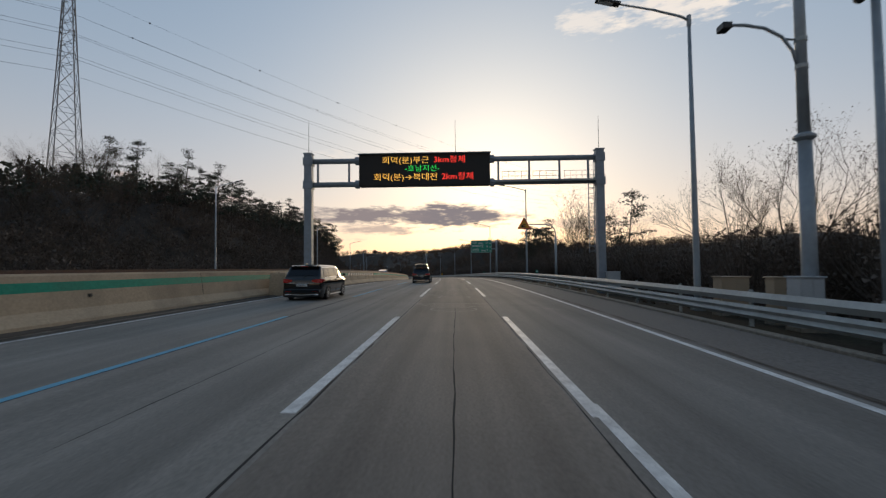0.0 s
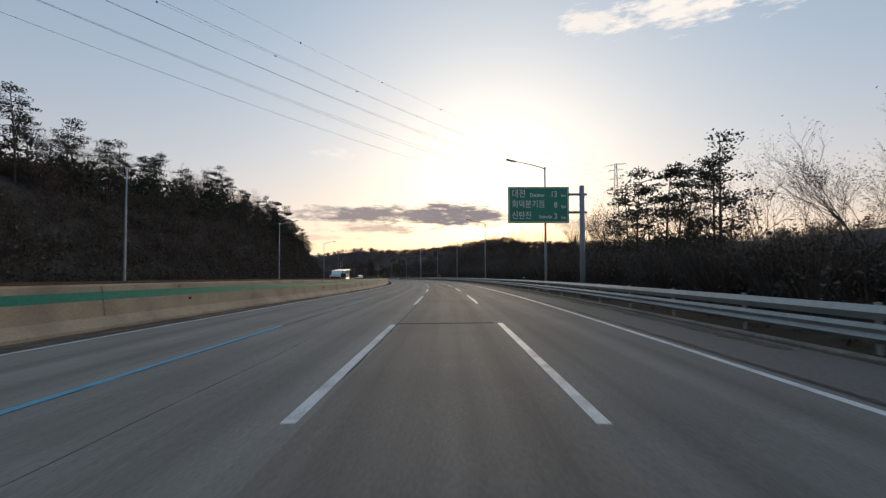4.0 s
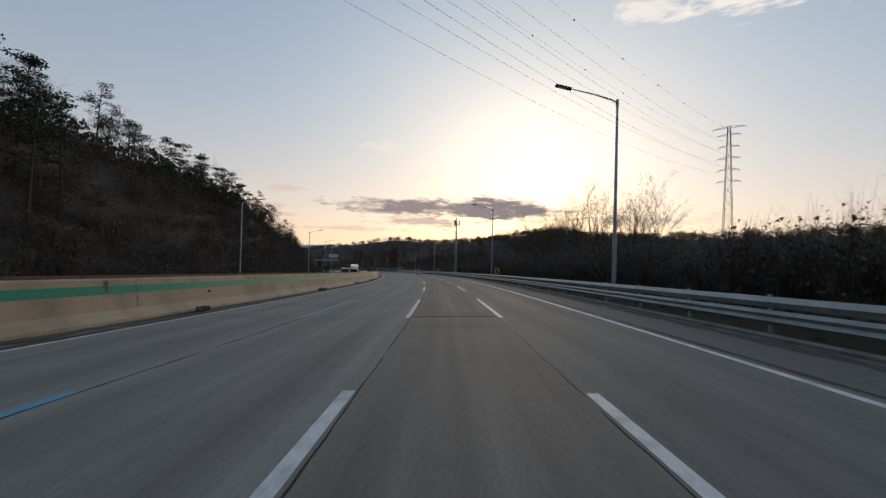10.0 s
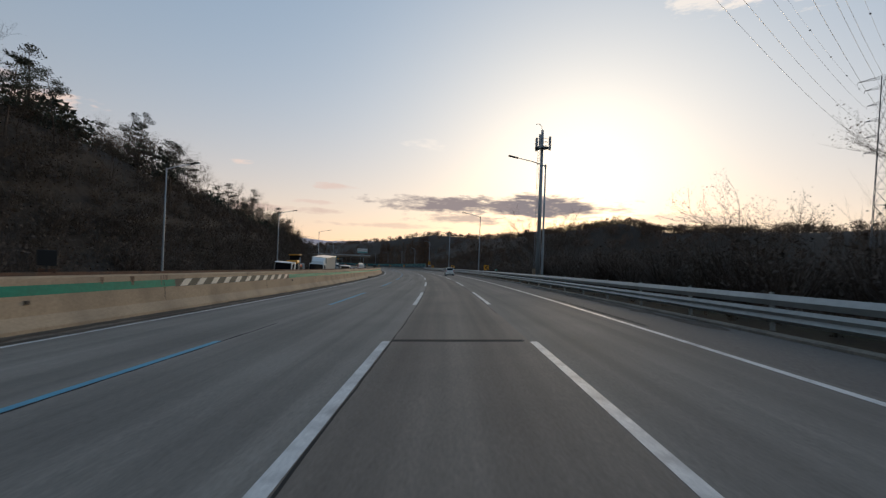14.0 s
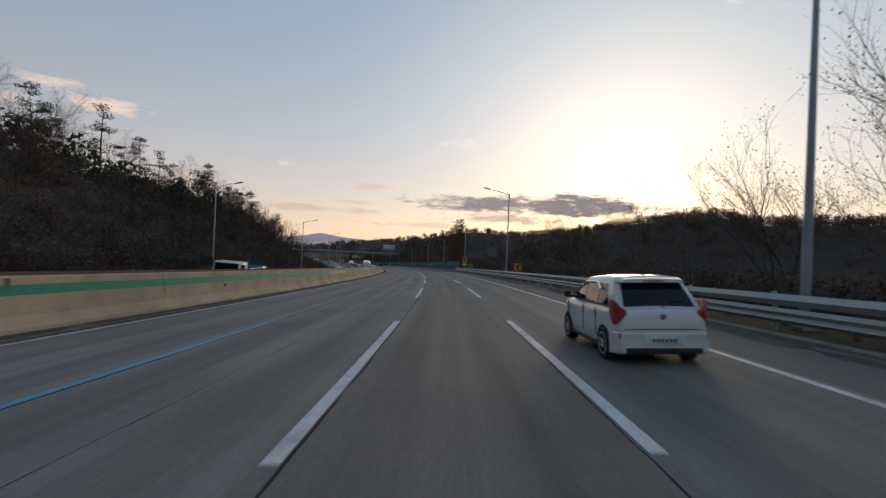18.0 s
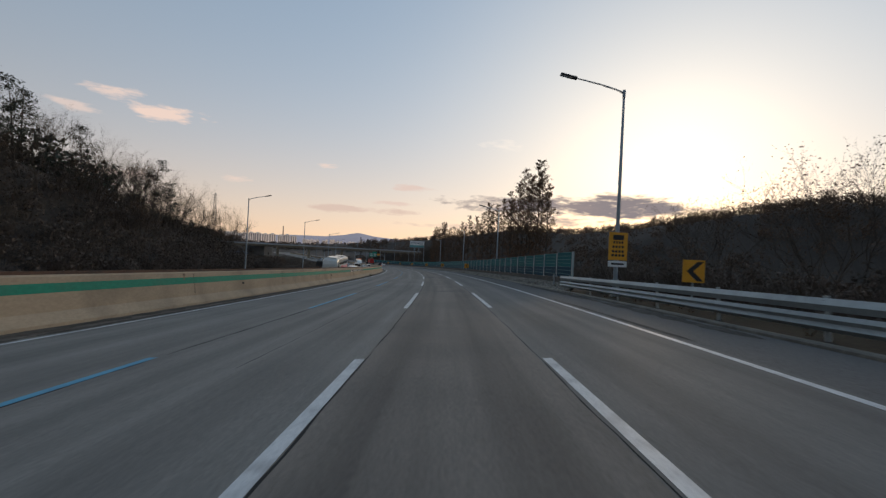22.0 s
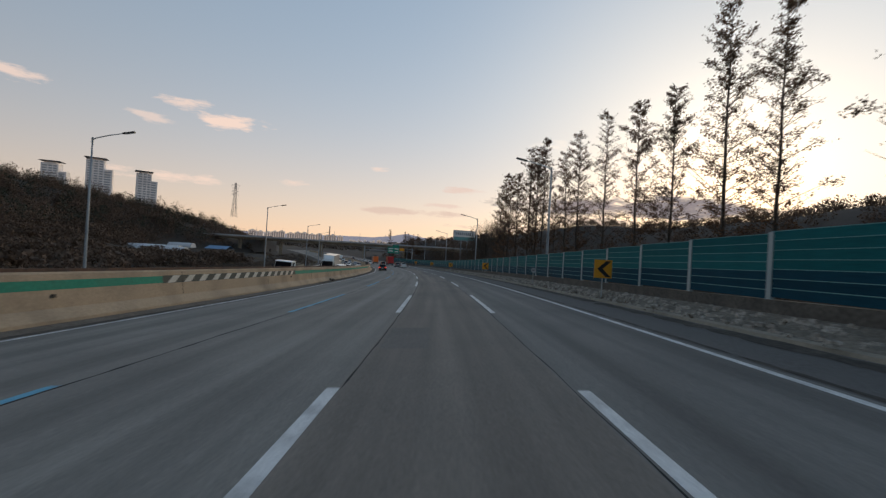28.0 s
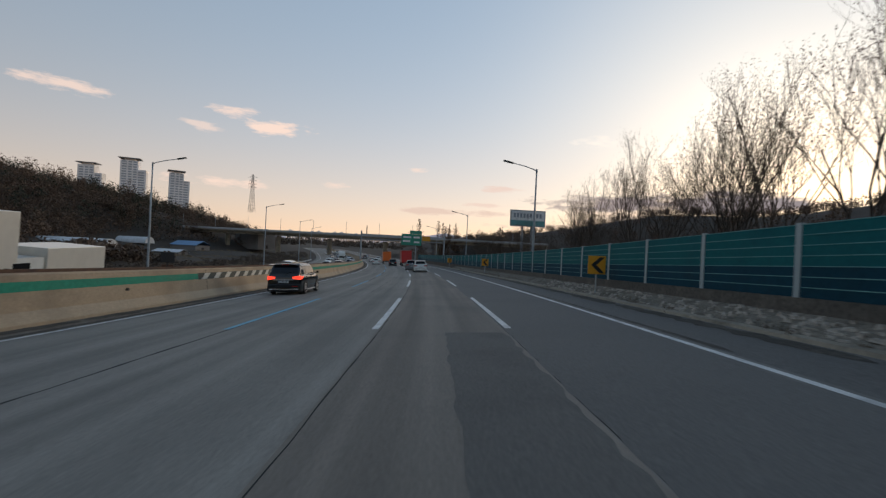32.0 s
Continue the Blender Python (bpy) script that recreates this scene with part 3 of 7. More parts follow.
def face_u(z, proud=.004):
    return -11.22 + (1.4 - z) / .98 * .14 + proud


BANDS = [(43, 60), (150, 170), (258, 272), (361, 372), (461, 474), (542, 560), (630, 645)]
s = S_A
for a, b in BANDS + [(S_END, S_END + 1)]:
    sweep("green_band", [(face_u(.95), .95), (face_u(1.22), 1.22)], s, a, 5, M["green_paint"], median, closed=False)
    s = b
    if a < S_END:
        sweep("dark_band", [(face_u(.93, .003), .93), (face_u(1.24, .003), 1.24)], a, b, 2, M["dark_paint"], median, closed=False)
        x = a + .3
        while x < b - .9:
            quad = [spot(x, face_u(.94, .006), .94), spot(x + .55, face_u(.94, .006), .94), spot(x + 1.0, face_u(1.23, .006), 1.23), spot(x + .45, face_u(1.23, .006), 1.23)]
            mesh_object("white_stripe", quad, [(0, 1, 2, 3)], M["white_band"], median)
            x += 1.25

# ---- guardrail: two corrugated beams on posts
guard = empty("guardrail", Matrix(), "galvanised double-beam steel guardrail on posts along the shoulder", "guardrail", kind="structure")


def beam(z0, z1, waves, s0, s1):
    pts = []
    n = 4 * waves
    for i in range(n + 1):
        f = i / n
        pts.append((8.40 - .085 * (0.5 - 0.5 * math.cos(2 * math.pi * waves * f)), z0 + (z1 - z0) * f))
    pts += [(p[0] + .006, p[1]) for p in pts[::-1]]
    return sweep("beam", pts, s0, s1, 4, M["zinc"], guard)


for k in range(18):
    a = -60 + k * 27.3
    beam(.66, .95, 1, a, a + 27.3)
    beam(.21, .585, 2, a, a + 27.3)
beam(.66, .95, 1, 431.4, 434.0)
beam(.21, .585, 2, 431.4, 434.0)
post = None
for k in range(125):
    m = stand(-60 + 4 * k, 8.5)
    if post is None:
        bm = block(-.03, .03, -.06, .06, -.3, 1.0)
        box(bm, -.09, -.03, -.05, .05, .68, .9)
        box(bm, -.09, -.03, -.05, .05, .28, .5)
        post = part("post", bm, M["zinc"], guard)
        post.matrix_world = m
    else:
        o = new("post", post.data)
        o.parent, o.matrix_world = guard, m

# ---- noise barrier on its kerb strip
tagged(sweep("kerb", [(7.62, -.05), (7.66, .06), (7.88, .08), (7.9, -.05)], 431, 770, 4, M["kerb"]), "worn concrete kerb beside the shoulder", "kerb", kind="structure")
def rough_strip():
    """Broken ground that climbs from the kerb to the foot of the noise barrier."""
    ss, us = np.arange(431, 700, .3), (7.89, 8.02, 8.18, 8.36, 8.55, 8.75, 8.91)
    v, f, r = [], [], random.Random(77)
    for s in ss:
        for u in us:
            k = (u - 7.89) / 1.02
            z = .07 + .34 * k + (.07 * bump_at(s, u * 3, .8, 5) + r.uniform(-.035, .035)) * (0 < k < 1)
            v.append(spot(s + r.uniform(-.1, .1), u, z))
    n = len(us)
    for i in range(len(ss) - 1):
        for k in range(n - 1):
            f.append((i * n + k, i * n + k + 1, (i + 1) * n + k + 1, (i + 1) * n + k))
    return mesh_object("kerb_strip", v, f, M["rubble"])


tagged(rough_strip(), "broken concrete strip with dry weeds below the noise barrier", "verge", kind="structure")


def stones():
    """Loose stones lying in uneven rows on the strip."""
    r, v, f = random.Random(31), [], []
    for i in range(2600):
        s, k = r.uniform(432, 640), r.choice((.1, .3, .5, .68, .85)) + r.uniform(-.05, .05)
        u, z = 7.89 + 1.02 * k, .07 + .34 * k
        a, b, h = r.uniform(.06, .17), r.uniform(.04, .08), r.uniform(.03, .08)
        n = len(v)
        for zz, g in ((-.03, 1.0), (h, .65)):
            for x, y in ((-1, -1), (1, -1), (1, 1), (-1, 1)):
                v.append(spot(s + y * a * g * r.uniform(.7, 1.1), u + x * b * g * r.uniform(.7, 1.1), z + zz * r.uniform(.7, 1.2)))
        f += [tuple(n + q for q in c) for c in ((4, 5, 6, 7), (0, 1, 5, 4), (1, 2, 6, 5), (2, 3, 7, 6), (3, 0, 4, 7))]
    return mesh_object("rubble", v, f, M["stone"])


tagged(stones(), "pale broken stones below the noise barrier", "stones", kind="stuff")
noise_wall = empty("noise_barrier", Matrix(), "dark green panelled noise barrier with grey steel posts", "noise barrier", kind="structure")
sweep("foot", [(8.905, -.05), (8.905, .78), (9.15, .78), (9.15, -.05)], 433.3, 770, 4, M["foot"], noise_wall)


def make_noise_wall():
    post_me, panes, rest_v, rest_f, rest_m = None, {}, [], [], []
    for k in range(85):
        s0, top = 433.4 + 3.96 * k, 2.62
        if post_me is None:
            o = part("post", block(-.06, .06, -.09, .09, 0, 1), M["sb_post"], noise_wall)
            post_me = o.data
        else:
            o = new("post", post_me)
            o.parent = noise_wall
        o.matrix_world = stand(s0, 9.02, .7, lean=False) @ Matrix.Diagonal((1, 1, top - .66, 1))
        h = (top - .785) / 7
        a, b = Vector(spot(s0, 9.02)), Vector(spot(s0 + 3.96, 9.02))
        along = b - a
        side = Vector((along.y, -along.x, 0)).normalized()
        for r in range(7):
            base = a + Vector((0, 0, .785 + r * h))
            mm = Matrix.Identity(4)
            for i in range(3):
                mm[i][0], mm[i][1], mm[i][2], mm[i][3] = side[i], along[i], (0, 0, h)[i], base[i]
            low = r < 3
            if k >= 42:
                n = len(rest_v)
                rest_v += [mm @ Vector(c) for c in ((-.035, 0, 0), (-.035, 1, 0), (-.035, 1, .925), (-.035, 0, .925), (-.05, 0, .925), (-.05, 1, .925), (-.05, 1, 1), (-.05, 0, 1), (.035, 0, 1), (.035, 1, 1), (.035, 1, 0), (.035, 0, 0))]
                rest_f += [tuple(n + q for q in f) for f in ((0, 1, 2, 3), (3, 2, 5, 4), (4, 5, 6, 7), (7, 6, 9, 8), (8, 9, 10, 11))]
                rest_m += [2 if low else 0, 1, 1, 1, 0]
                continue
            if low not in panes:
                bm = block(-.035, .035, 0, 1, 0.012, .93)
                box(bm, -.045, .045, 0, 1, .925, .999)
                o = part("panel", bm, M["panel_low" if low else "panel"], noise_wall)
                me = panes[low] = o.data
                me.materials.append(M["panel_rib"])
                for p in me.polygons:
                    if min(me.vertices[v].co.z for v in p.vertices) > .92:
                        p.material_index = 1
            else:
                o = new("panel", panes[low])
                o.parent = noise_wall
            o.matrix_world = mm
    far = mesh_object("far_panels", rest_v, rest_f, M["panel"], noise_wall)
    far["kind"] = "stuff"
    far.data.materials.append(M["panel_rib"])
    far.data.materials.append(M["panel_low"])
    far.data.polygons.foreach_set("material_index", rest_m)


make_noise_wall()


# ---- guardrail beyond the opposite carriageway
guard2 = empty("far_guardrail", Matrix(), "galvanised guardrail beyond the opposite carriageway", "guardrail", kind="structure")
for k in range(30):
    a = -60 + k * 28
    sweep("beam", [(-28.5, .5), (-28.42, .58), (-28.5, .65), (-28.42, .72), (-28.5, .8), (-28.51, .8), (-28.51, .5)], a, a + 28, 7, M["zinc"], guard2)
for k in range(105):
    o = new("post", post.data)
    o.parent, o.matrix_world = guard2, stand(-60 + 8 * k, -28.6, -.15, turn=180)

# ---- joints, stains and cat's eyes of the median barrier
for k in range(64):
    a = -40 + 11 * k + random.uniform(-.4, .4)
    quad = [spot(a, face_u(.44), .44), spot(a + .035, face_u(.44), .44), spot(a + .035, face_u(1.39), 1.39), spot(a, face_u(1.39), 1.39)]
    mesh_object("joint", quad, [(0, 1, 2, 3)], M["seam"], median)
    if k % 2 == 0:
        o = part("reflector", block(-.02, .05, -.06, .06, -.05, .05, .01), M["black"], median)
        o.matrix_world = stand(a + 5, face_u(.78), .78)
M["stain"] = surface("rust_stain", (.16, .10, .06), rough=.9, spread=.2, grain=8, patch=2, second=(.3, .22, .15), amount=.9)
for k in range(40):
    a, w, z = random.uniform(-20, 640), random.uniform(.08, .3), random.uniform(1.0, 1.25)
    quad = [spot(a + w * .3, face_u(z, .007), z), spot(a + w * .7, face_u(z, .007), z), spot(a + w, face_u(1.39, .007), 1.39), spot(a, face_u(1.39, .007), 1.39)]
    mesh_object("stain", quad, [(0, 1, 2, 3)], M["stain"], median)


# ---- repairs and old markings on the carriageway
def repair(name, s0, s1, u0, u1, mat, z=.003):
    ss = np.linspace(s0, s1, max(6, int((s1 - s0) * 3)))
    pts, rnd = [], random.Random(int(s0 * 10))
    for s in ss:
        pts.append(spot(s, u0 + rnd.uniform(-.04, .04), z))
    for s in ss[::-1]:
        pts.append(spot(s + rnd.uniform(-.05, .05), u1 + rnd.uniform(-.05, .05), z))
    n = len(ss)
    faces = [(i, 2 * n - 1 - i, 2 * n - 2 - i, i + 1) for i in range(n - 1)]
    return mesh_object(name, pts, faces, mat, road)


for s0, s1, u0, u1, m in ((464.8, 466.3, -1.4, -.24, "dark_patch"), (470.6, 471.1, -1.6, -1.2, "dark_patch"), (207.8, 210.4, .2, 1.7, "mended"), (213.6, 217.9, .38, 1.75, "mended"), (388.5, 393, .4, 1.68, "mended"),
                          (135.8, 139.8, .55, 1.5, "mended"), (121, 129.5, .3, 1.6, "patch"), (590, 608, .3, 1.66, "mended"), (608.3, 619.2, .12, 1.55, "patch"), (569, 572, .3, 1.3, "mended"), (573.8, 574.2, .6, 1.1, "chalk"),
                          (211.6, 212.3, -3.5, -2.9, "patch"), (300, 302, .4, 1.3, "mended"), (352, 352.4, -1.2, 1.2, "seam"), (250, 250.3, -1.5, 1.5, "seam"),
                          (70, 70.3, -1.6, 1.6, "seam"), (431, 431.5, -.5, 1.5, "patch"), (505, 505.3, -1.5, 1.5, "seam"), (533, 536, -1.4, -.4, "mended"), (180, 180.3, -1.5, 1.5, "seam")):
    repair("road_repair", s0, s1, u0, u1, M[m])


# newer, darker surface of the outer lane
M["new_lane"] = surface("newer_asphalt", (.132, .123, .111), rough=.88, spread=.14, grain=24, patch=.35, bump=.25, second=(.112, .105, .096), amount=.7)
repair("road_repair", 573, 700, 1.63, 4.98, M["new_lane"])
crack(.15, .02, -8, 13, 6)
crack(.25, .02, 186, 207, 7)
crack(.30, .02, 585, 608, 8)
crack(-.2, .03, 464.6, 468, 9)
crack(-1.45, .03, 463, 467, 10)


def chalk_line(points, w=.07):
    pts = [Vector(spot(s, u, .0045)) for s, u in points]
    v, f = [], []
    for i, p in enumerate(pts):
        d = (pts[min(i + 1, len(pts) - 1)] - pts[max(i - 1, 0)]).normalized()
        q = Vector((-d.y, d.x, 0)) * w / 2
        v += [p - q, p + q]
    for i in range(len(pts) - 1):
        f.append((2 * i, 2 * i + 1, 2 * i + 3, 2 * i + 2))
    mesh_object("faded_marking", v, f, M["chalk"], road)


for s, u, r in ((12.5, .1, .88), (19.5, .1, .85), (25.5, .1, .85)):
    chalk_line([(s + r * math.cos(a), u + r * math.sin(a)) for a in np.linspace(0, 2 * math.pi, 29)], .06)
for a, b in (((14.9, -1.7), (14.9, 4.6)), ((15.2, -1.75), (15.2, 2.2)), ((14.75, -1.6), (13.2, -.36)), ((14.7, -1.5), (13.2, 1.8)), ((21.8, -5.0), (21.8, 4.6)), ((22.1, -1.7), (22.1, 2.1)), ((21.7, -1.6), (20.1, -.4)), ((27, -1.7), (27, 2.2)), ((13.8, 3.0), (12.2, 4.2))):
    chalk_line([a, ((a[0] + b[0]) / 2 + .02, (a[1] + b[1]) / 2), b], .06)


# ---- scraps at the foot of the barrier
def make_scrap(m, seed):
    r = random.Random(seed)
    o = empty("tyre_scrap", m, "torn black strip of tyre rubber by the barrier", "tyre scrap", "tyre scraps")
    pts = [(r.uniform(-.1, .1), y, .08 + r.uniform(-.02, .08)) for y in np.linspace(-.7, .7, 8)]
    part("strip", tube(bmesh.new(), pts, [.05, .1, .12, .09, .11, .12, .08, .04], 6), M["dark_brown"], o)
    part("flap", tube(bmesh.new(), [(.1, -.3, .1), (.3, -.1, .16), (.32, .2, .09)], [.07, .1, .05], 5), M["dark_brown"], o)
    return o


scrap = make_scrap(stand(160.4, -10.35, .02), 3)
for s, u, turn in ((182.6, -10.4, 20), (202.9, -10.3, 170), (223, -10.4, 8), (242.5, -10.2, -25), (168, -10.4, 60), (313, -10.4, 10), (478, -10.3, 30), (571, -10.3, 200)):
    copy_thing(scrap, stand(s, u, .02, turn))

# ---- street lamps
def letters(name, body, size, mat, parent, m, squeeze=1.0):
    me = WORDS[body, size].copy()
    me.materials.append(mat)
    ob = new(name, me)
    ob.parent = parent
    ob.matrix_local = m @ Matrix.Diagonal((squeeze, 1, 1, 1))
    return ob


def facing(x, y, z):
    """Turns writing in the xy plane upright, to be read from -y."""
    return pose(x, y, z, 90, 0, 0)


def make_lamp(m, label, group, H, A):
    """H: height of the pole; A: reach of the arm."""
    o = empty("street_lamp", m, label, "street lamp", group)
    part("pole", tube(bmesh.new(), [(0, 0, -.4), (0, 0, 1.2), (0, 0, H * .45), (0, 0, H)], [.13, .125, .1, .06], 10), M["pole"], o, smooth=True)
    bm = block(-.2, .2, -.2, .2, -.4, .03, .01)
    for x in (-.15, .15):
        for y in (-.15, .15):
            box(bm, x - .02, x + .02, y - .02, y + .02, .03, .07)
    part("base_plate", bm, M["zinc"], o)
    t = A - .85
    part("arm", tube(bmesh.new(), [(.02, 0, H - .15), (-.3, 0, H + .03), (-t * .5, 0, H + .05 + .1 * t), (-t, 0, H + .05 + .2 * t)], [.055, .05, .045, .035], 8), M["pole"], o, smooth=True)
    part("bracket", tube(bmesh.new(), [(0, 0, H - .35), (0, 0, H + .07)], .085, 10), M["pole"], o)
    tip = pose(-t - .4, 0, H + .13 + .2 * t, 0, 12, 0)
    bm = bmesh.new()
    box(bm, -.48, .48, -.15, .15, -.06, .06, .035)
    bmesh.ops.transform(bm, matrix=tip, verts=bm.verts)
    head = part("lamp_head", bm, M["black"], o, "flat dark grey lamp head")
    bm = block(-.4, .2, -.11, .11, -.075, -.06)
    bmesh.ops.transform(bm, matrix=tip, verts=bm.verts)
    part("lens", bm, M["sign_white"], head)
    return o


RIGHT_LAMPS = [12.7, 52.4, 97, 141.4, 189.6, 236.6, 283, 328.3, 378, 427, 471, 514, 562.6, 606.6, 649.3, 693, 737, 781]
LEFT_LAMPS = [5, 51, 97.2, 141.8, 189.8, 234.5, 288.6, 329.2, 376.6, 426, 474.3, 514.4, 563, 611.5, 658.5, 702, 746, 790]
lamps = {}
for s in RIGHT_LAMPS:
    far = s > 440
    m = stand(s, 9.5, lean=False)
    if far in lamps:
        copy_thing(lamps[far], m)
    else:
        lamps[far] = make_lamp(m, "tall grey steel street lamp with a single arm behind the guardrail", "street lamps", 10.15 if far else 11.45, 3.1 if far else 3.6)
for s in LEFT_LAMPS:
    m = stand(s, -29.5, turn=180, lean=False)
    if "left" in lamps:
        copy_thing(lamps["left"], m)
    else:
        lamps["left"] = make_lamp(m, "tall grey steel street lamp beyond the opposite carriageway", "street lamps", 12.3, 3.4)


# ---- message gantry
def make_gantry():
    g = empty("sign_gantry", stand(23.5, 0, -.17, lean=False), "grey steel gantry with a lit message board over the lanes", "gantry")
    L, R = -9.1, 9.35
    zl = float(spot(24, L)[2] - spot(24, 0)[2])
    zr = float(spot(24, R)[2] - spot(24, 0)[2])
    for x, z in ((L, zl), (R, zr)):
        bm = bmesh.new()
        box(bm, x - .24, x + .24, -.24, .24, z - .2, 9.1, .03)
        box(bm, x - .36, x + .36, -.36, .36, z - .2, z + .1)
        post = part("post", bm, M["gantry"], g)
        part("cap", block(x - .28, x + .28, -.28, .28, 9.08, 9.15), M["gantry"], post)
        for zz in (7.12, 8.62):
            part("flange", block(x - .3, x + .3, -.28, .28, zz - .26, zz + .26, .02), M["gantry"], post)
        part("lightning_rod", tube(bmesh.new(), [(x, 0, 9.0), (x, 0, 11.3)], [.018, .01], 6), M["black"], post)
    for zz in (7.12, 8.62):
        part("beam", tube(bmesh.new(), [(L + .3, 0, zz), (R - .3, 0, zz)], .17, 12), M["gantry"], g, smooth=True)
        for x in (-5.95, 2.6):
            part("joint", tube(bmesh.new(), [(x - .13, 0, zz), (x + .13, 0, zz)], .27, 8), M["gantry"], g)
    for x in (-8.5, -6.5, 3.0, 4.95, 6.85, 8.65):
        part("strut", block(x - .06, x + .06, -.06, .06, 7.2, 8.5), M["gantry"], g)
    # walkway railings
    for a, b in ((3.2, 4.8), (5.1, 6.75), (7.05, 8.5)):
        bm = bmesh.new()
        for y in (-.45,):
            for zz in (7.2, 7.42, 7.72):
                tube(bm, [(a, y, zz), (b, y, zz)], .014, 5)
            for i in range(5):
                x = a + (b - a) * i / 4
                tube(bm, [(x, y, 7.1), (x, y, 7.72)], .012, 5)
        part("railing", bm, M["gantry"], g)
    part("walkway", block(2.8, 9.0, -.55, -.18, 7.08, 7.12), M["zinc"], g)
    # caged ladder
    bm = bmesh.new()
    for x in (R - .75, R - .4):
        tube(bm, [(x, -.1, 2.6), (x, -.1, 8.3)], .02, 5)
    z = 2.7
    while z < 8.3:
        tube(bm, [(R - .75, -.1, z), (R - .4, -.1, z)], .013, 5)
        z += .3
    lad = part("ladder", bm, M["gantry"], g)
    bm = bmesh.new()
    for i in range(8):
        z = 3.0 + i * .6
        arc = [(R - .575 + .36 * math.cos(a), -.1 - .62 * math.sin(a), z) for a in np.linspace(.0, math.pi, 9)]
        tube(bm, arc, .013, 5)
    for a in (.7, 1.57, 2.4):
        tube(bm, [(R - .575 + .36 * math.cos(a), -.1 - .62 * math.sin(a), 3), (R - .575 + .36 * math.cos(a), -.1 - .62 * math.sin(a), 7.2)], .01, 5)
    part("cage", bm, M["gantry"], lad)
    board = part("message_board", block(-5.8, 2.45, -.35, .35, 6.95, 8.95, .03), M["led_board"], g, "dark message board with lit words")
    part("hood", block(-5.85, 2.5, -.5, .36, 8.95, 8.99), M["gantry"], board)
    part("lightning_rod", tube(bmesh.new(), [(.3, 0, 8.99), (.3, 0, 11.2)], [.018, .01], 6), M["black"], board)
    amber, red, green = glowing("led_amber", (1.0, .50, .08), 1.1), glowing("led_red", (1.0, .045, .03), 1.3), glowing("led_green", (.03, .85, .12), .8)
    lit = {"amber": amber, "red": red, "green": green}
    for body, colour, x, z, size in BOARD_TEXT:
        letters("lit_word", body, size, lit[colour], board, facing(x, -.358, z), 1.14)
    return g


make_gantry()
# the barrier widens round the gantry's post
bm = bmesh.new()
prof = [(-.85, 0), (.42, 0), (.36, .12), (.16, .45), (.12, 1.32), (-.75, 1.32)]
for y0, y1 in ((-1.6, 1.6),):
    va = [bm.verts.new((x, y0, z)) for x, z in prof]
    vb = [bm.verts.new((x, y1, z)) for x, z in prof]
    for i in range(len(prof)):
        bm.faces.new((va[i], va[(i + 1) % 6], vb[(i + 1) % 6], vb[i]))
    bm.faces.new(va[::-1]), bm.faces.new(vb)
bmesh.ops.recalc_face_normals(bm, faces=bm.faces)
o = part("concrete_block", bm, M["concrete"])
o.matrix_world = stand(22.6, -9.8)
tagged(o, "pale concrete block guarding the foot of the gantry", "barrier block")


# ---- poles and cabinets by the gantry
def make_camera_pole():
    o = empty("camera_pole", stand(7.4, 9.7, lean=False), "thick grey steel pole with a curved camera arm", "camera pole")
    part("lower_pole", tube(bmesh.new(), [(0, 0, -.4), (0, 0, 5.1)], [.2, .17], 12), M["pole"], o, smooth=True)
    part("collar", tube(bmesh.new(), [(0, 0, 5.05), (0, 0, 5.14), (0, 0, 5.2), (0, 0, 5.28)], [.17, .27, .27, .15], 12), M["pole"], o)
    part("upper_pole", tube(bmesh.new(), [(0, 0, 5.2), (0, 0, 12.5)], [.15, .11], 12), M["pole"], o, smooth=True)
    pts = [(-.1, 0, 7.1), (-.22, 0, 7.55), (-.5, 0, 7.95), (-.95, 0, 8.2), (-1.5, 0, 8.3), (-1.95, 0, 8.3)]
    arm = part("arm", tube(bmesh.new(), pts, .045, 8), M["pole"], o, smooth=True)
    part("stay", tube(bmesh.new(), [(0, 0, 7.85), (-.42, 0, 7.88)], .03, 6), M["pole"], arm)
    bm = block(-2.15, -1.9, -.16, .2, 8.16, 8.34, .03)
    part("camera", bm, M["black"], arm, "small dark camera housing")
    for z in (7.1, 7.85):
        part("clamp", tube(bmesh.new(), [(0, 0, z - .06), (0, 0, z + .06)], .16, 10), M["zinc"], o)
    q = empty("cctv_pole", stand(5.2, 9.7, lean=False), "slim grey steel pole with a dome camera", "camera pole")
    part("pole", tube(bmesh.new(), [(0, 0, -.4), (0, 0, 8.0)], [.12, .085], 10), M["pole"], q, smooth=True)
    part("bracket", tube(bmesh.new(), [(0, 0, 7.8), (-.3, 0, 7.85)], .03, 6), M["pole"], q)
    bm = bmesh.new()
    bmesh.ops.create_uvsphere(bm, u_segments=12, v_segments=8, radius=.13, matrix=Matrix.Translation((-.34, 0, 7.72)))
    box(bm, -.48, -.2, -.14, .14, 7.76, 7.9, .03)
    part("dome_camera", bm, M["black"], q)


make_camera_pole()


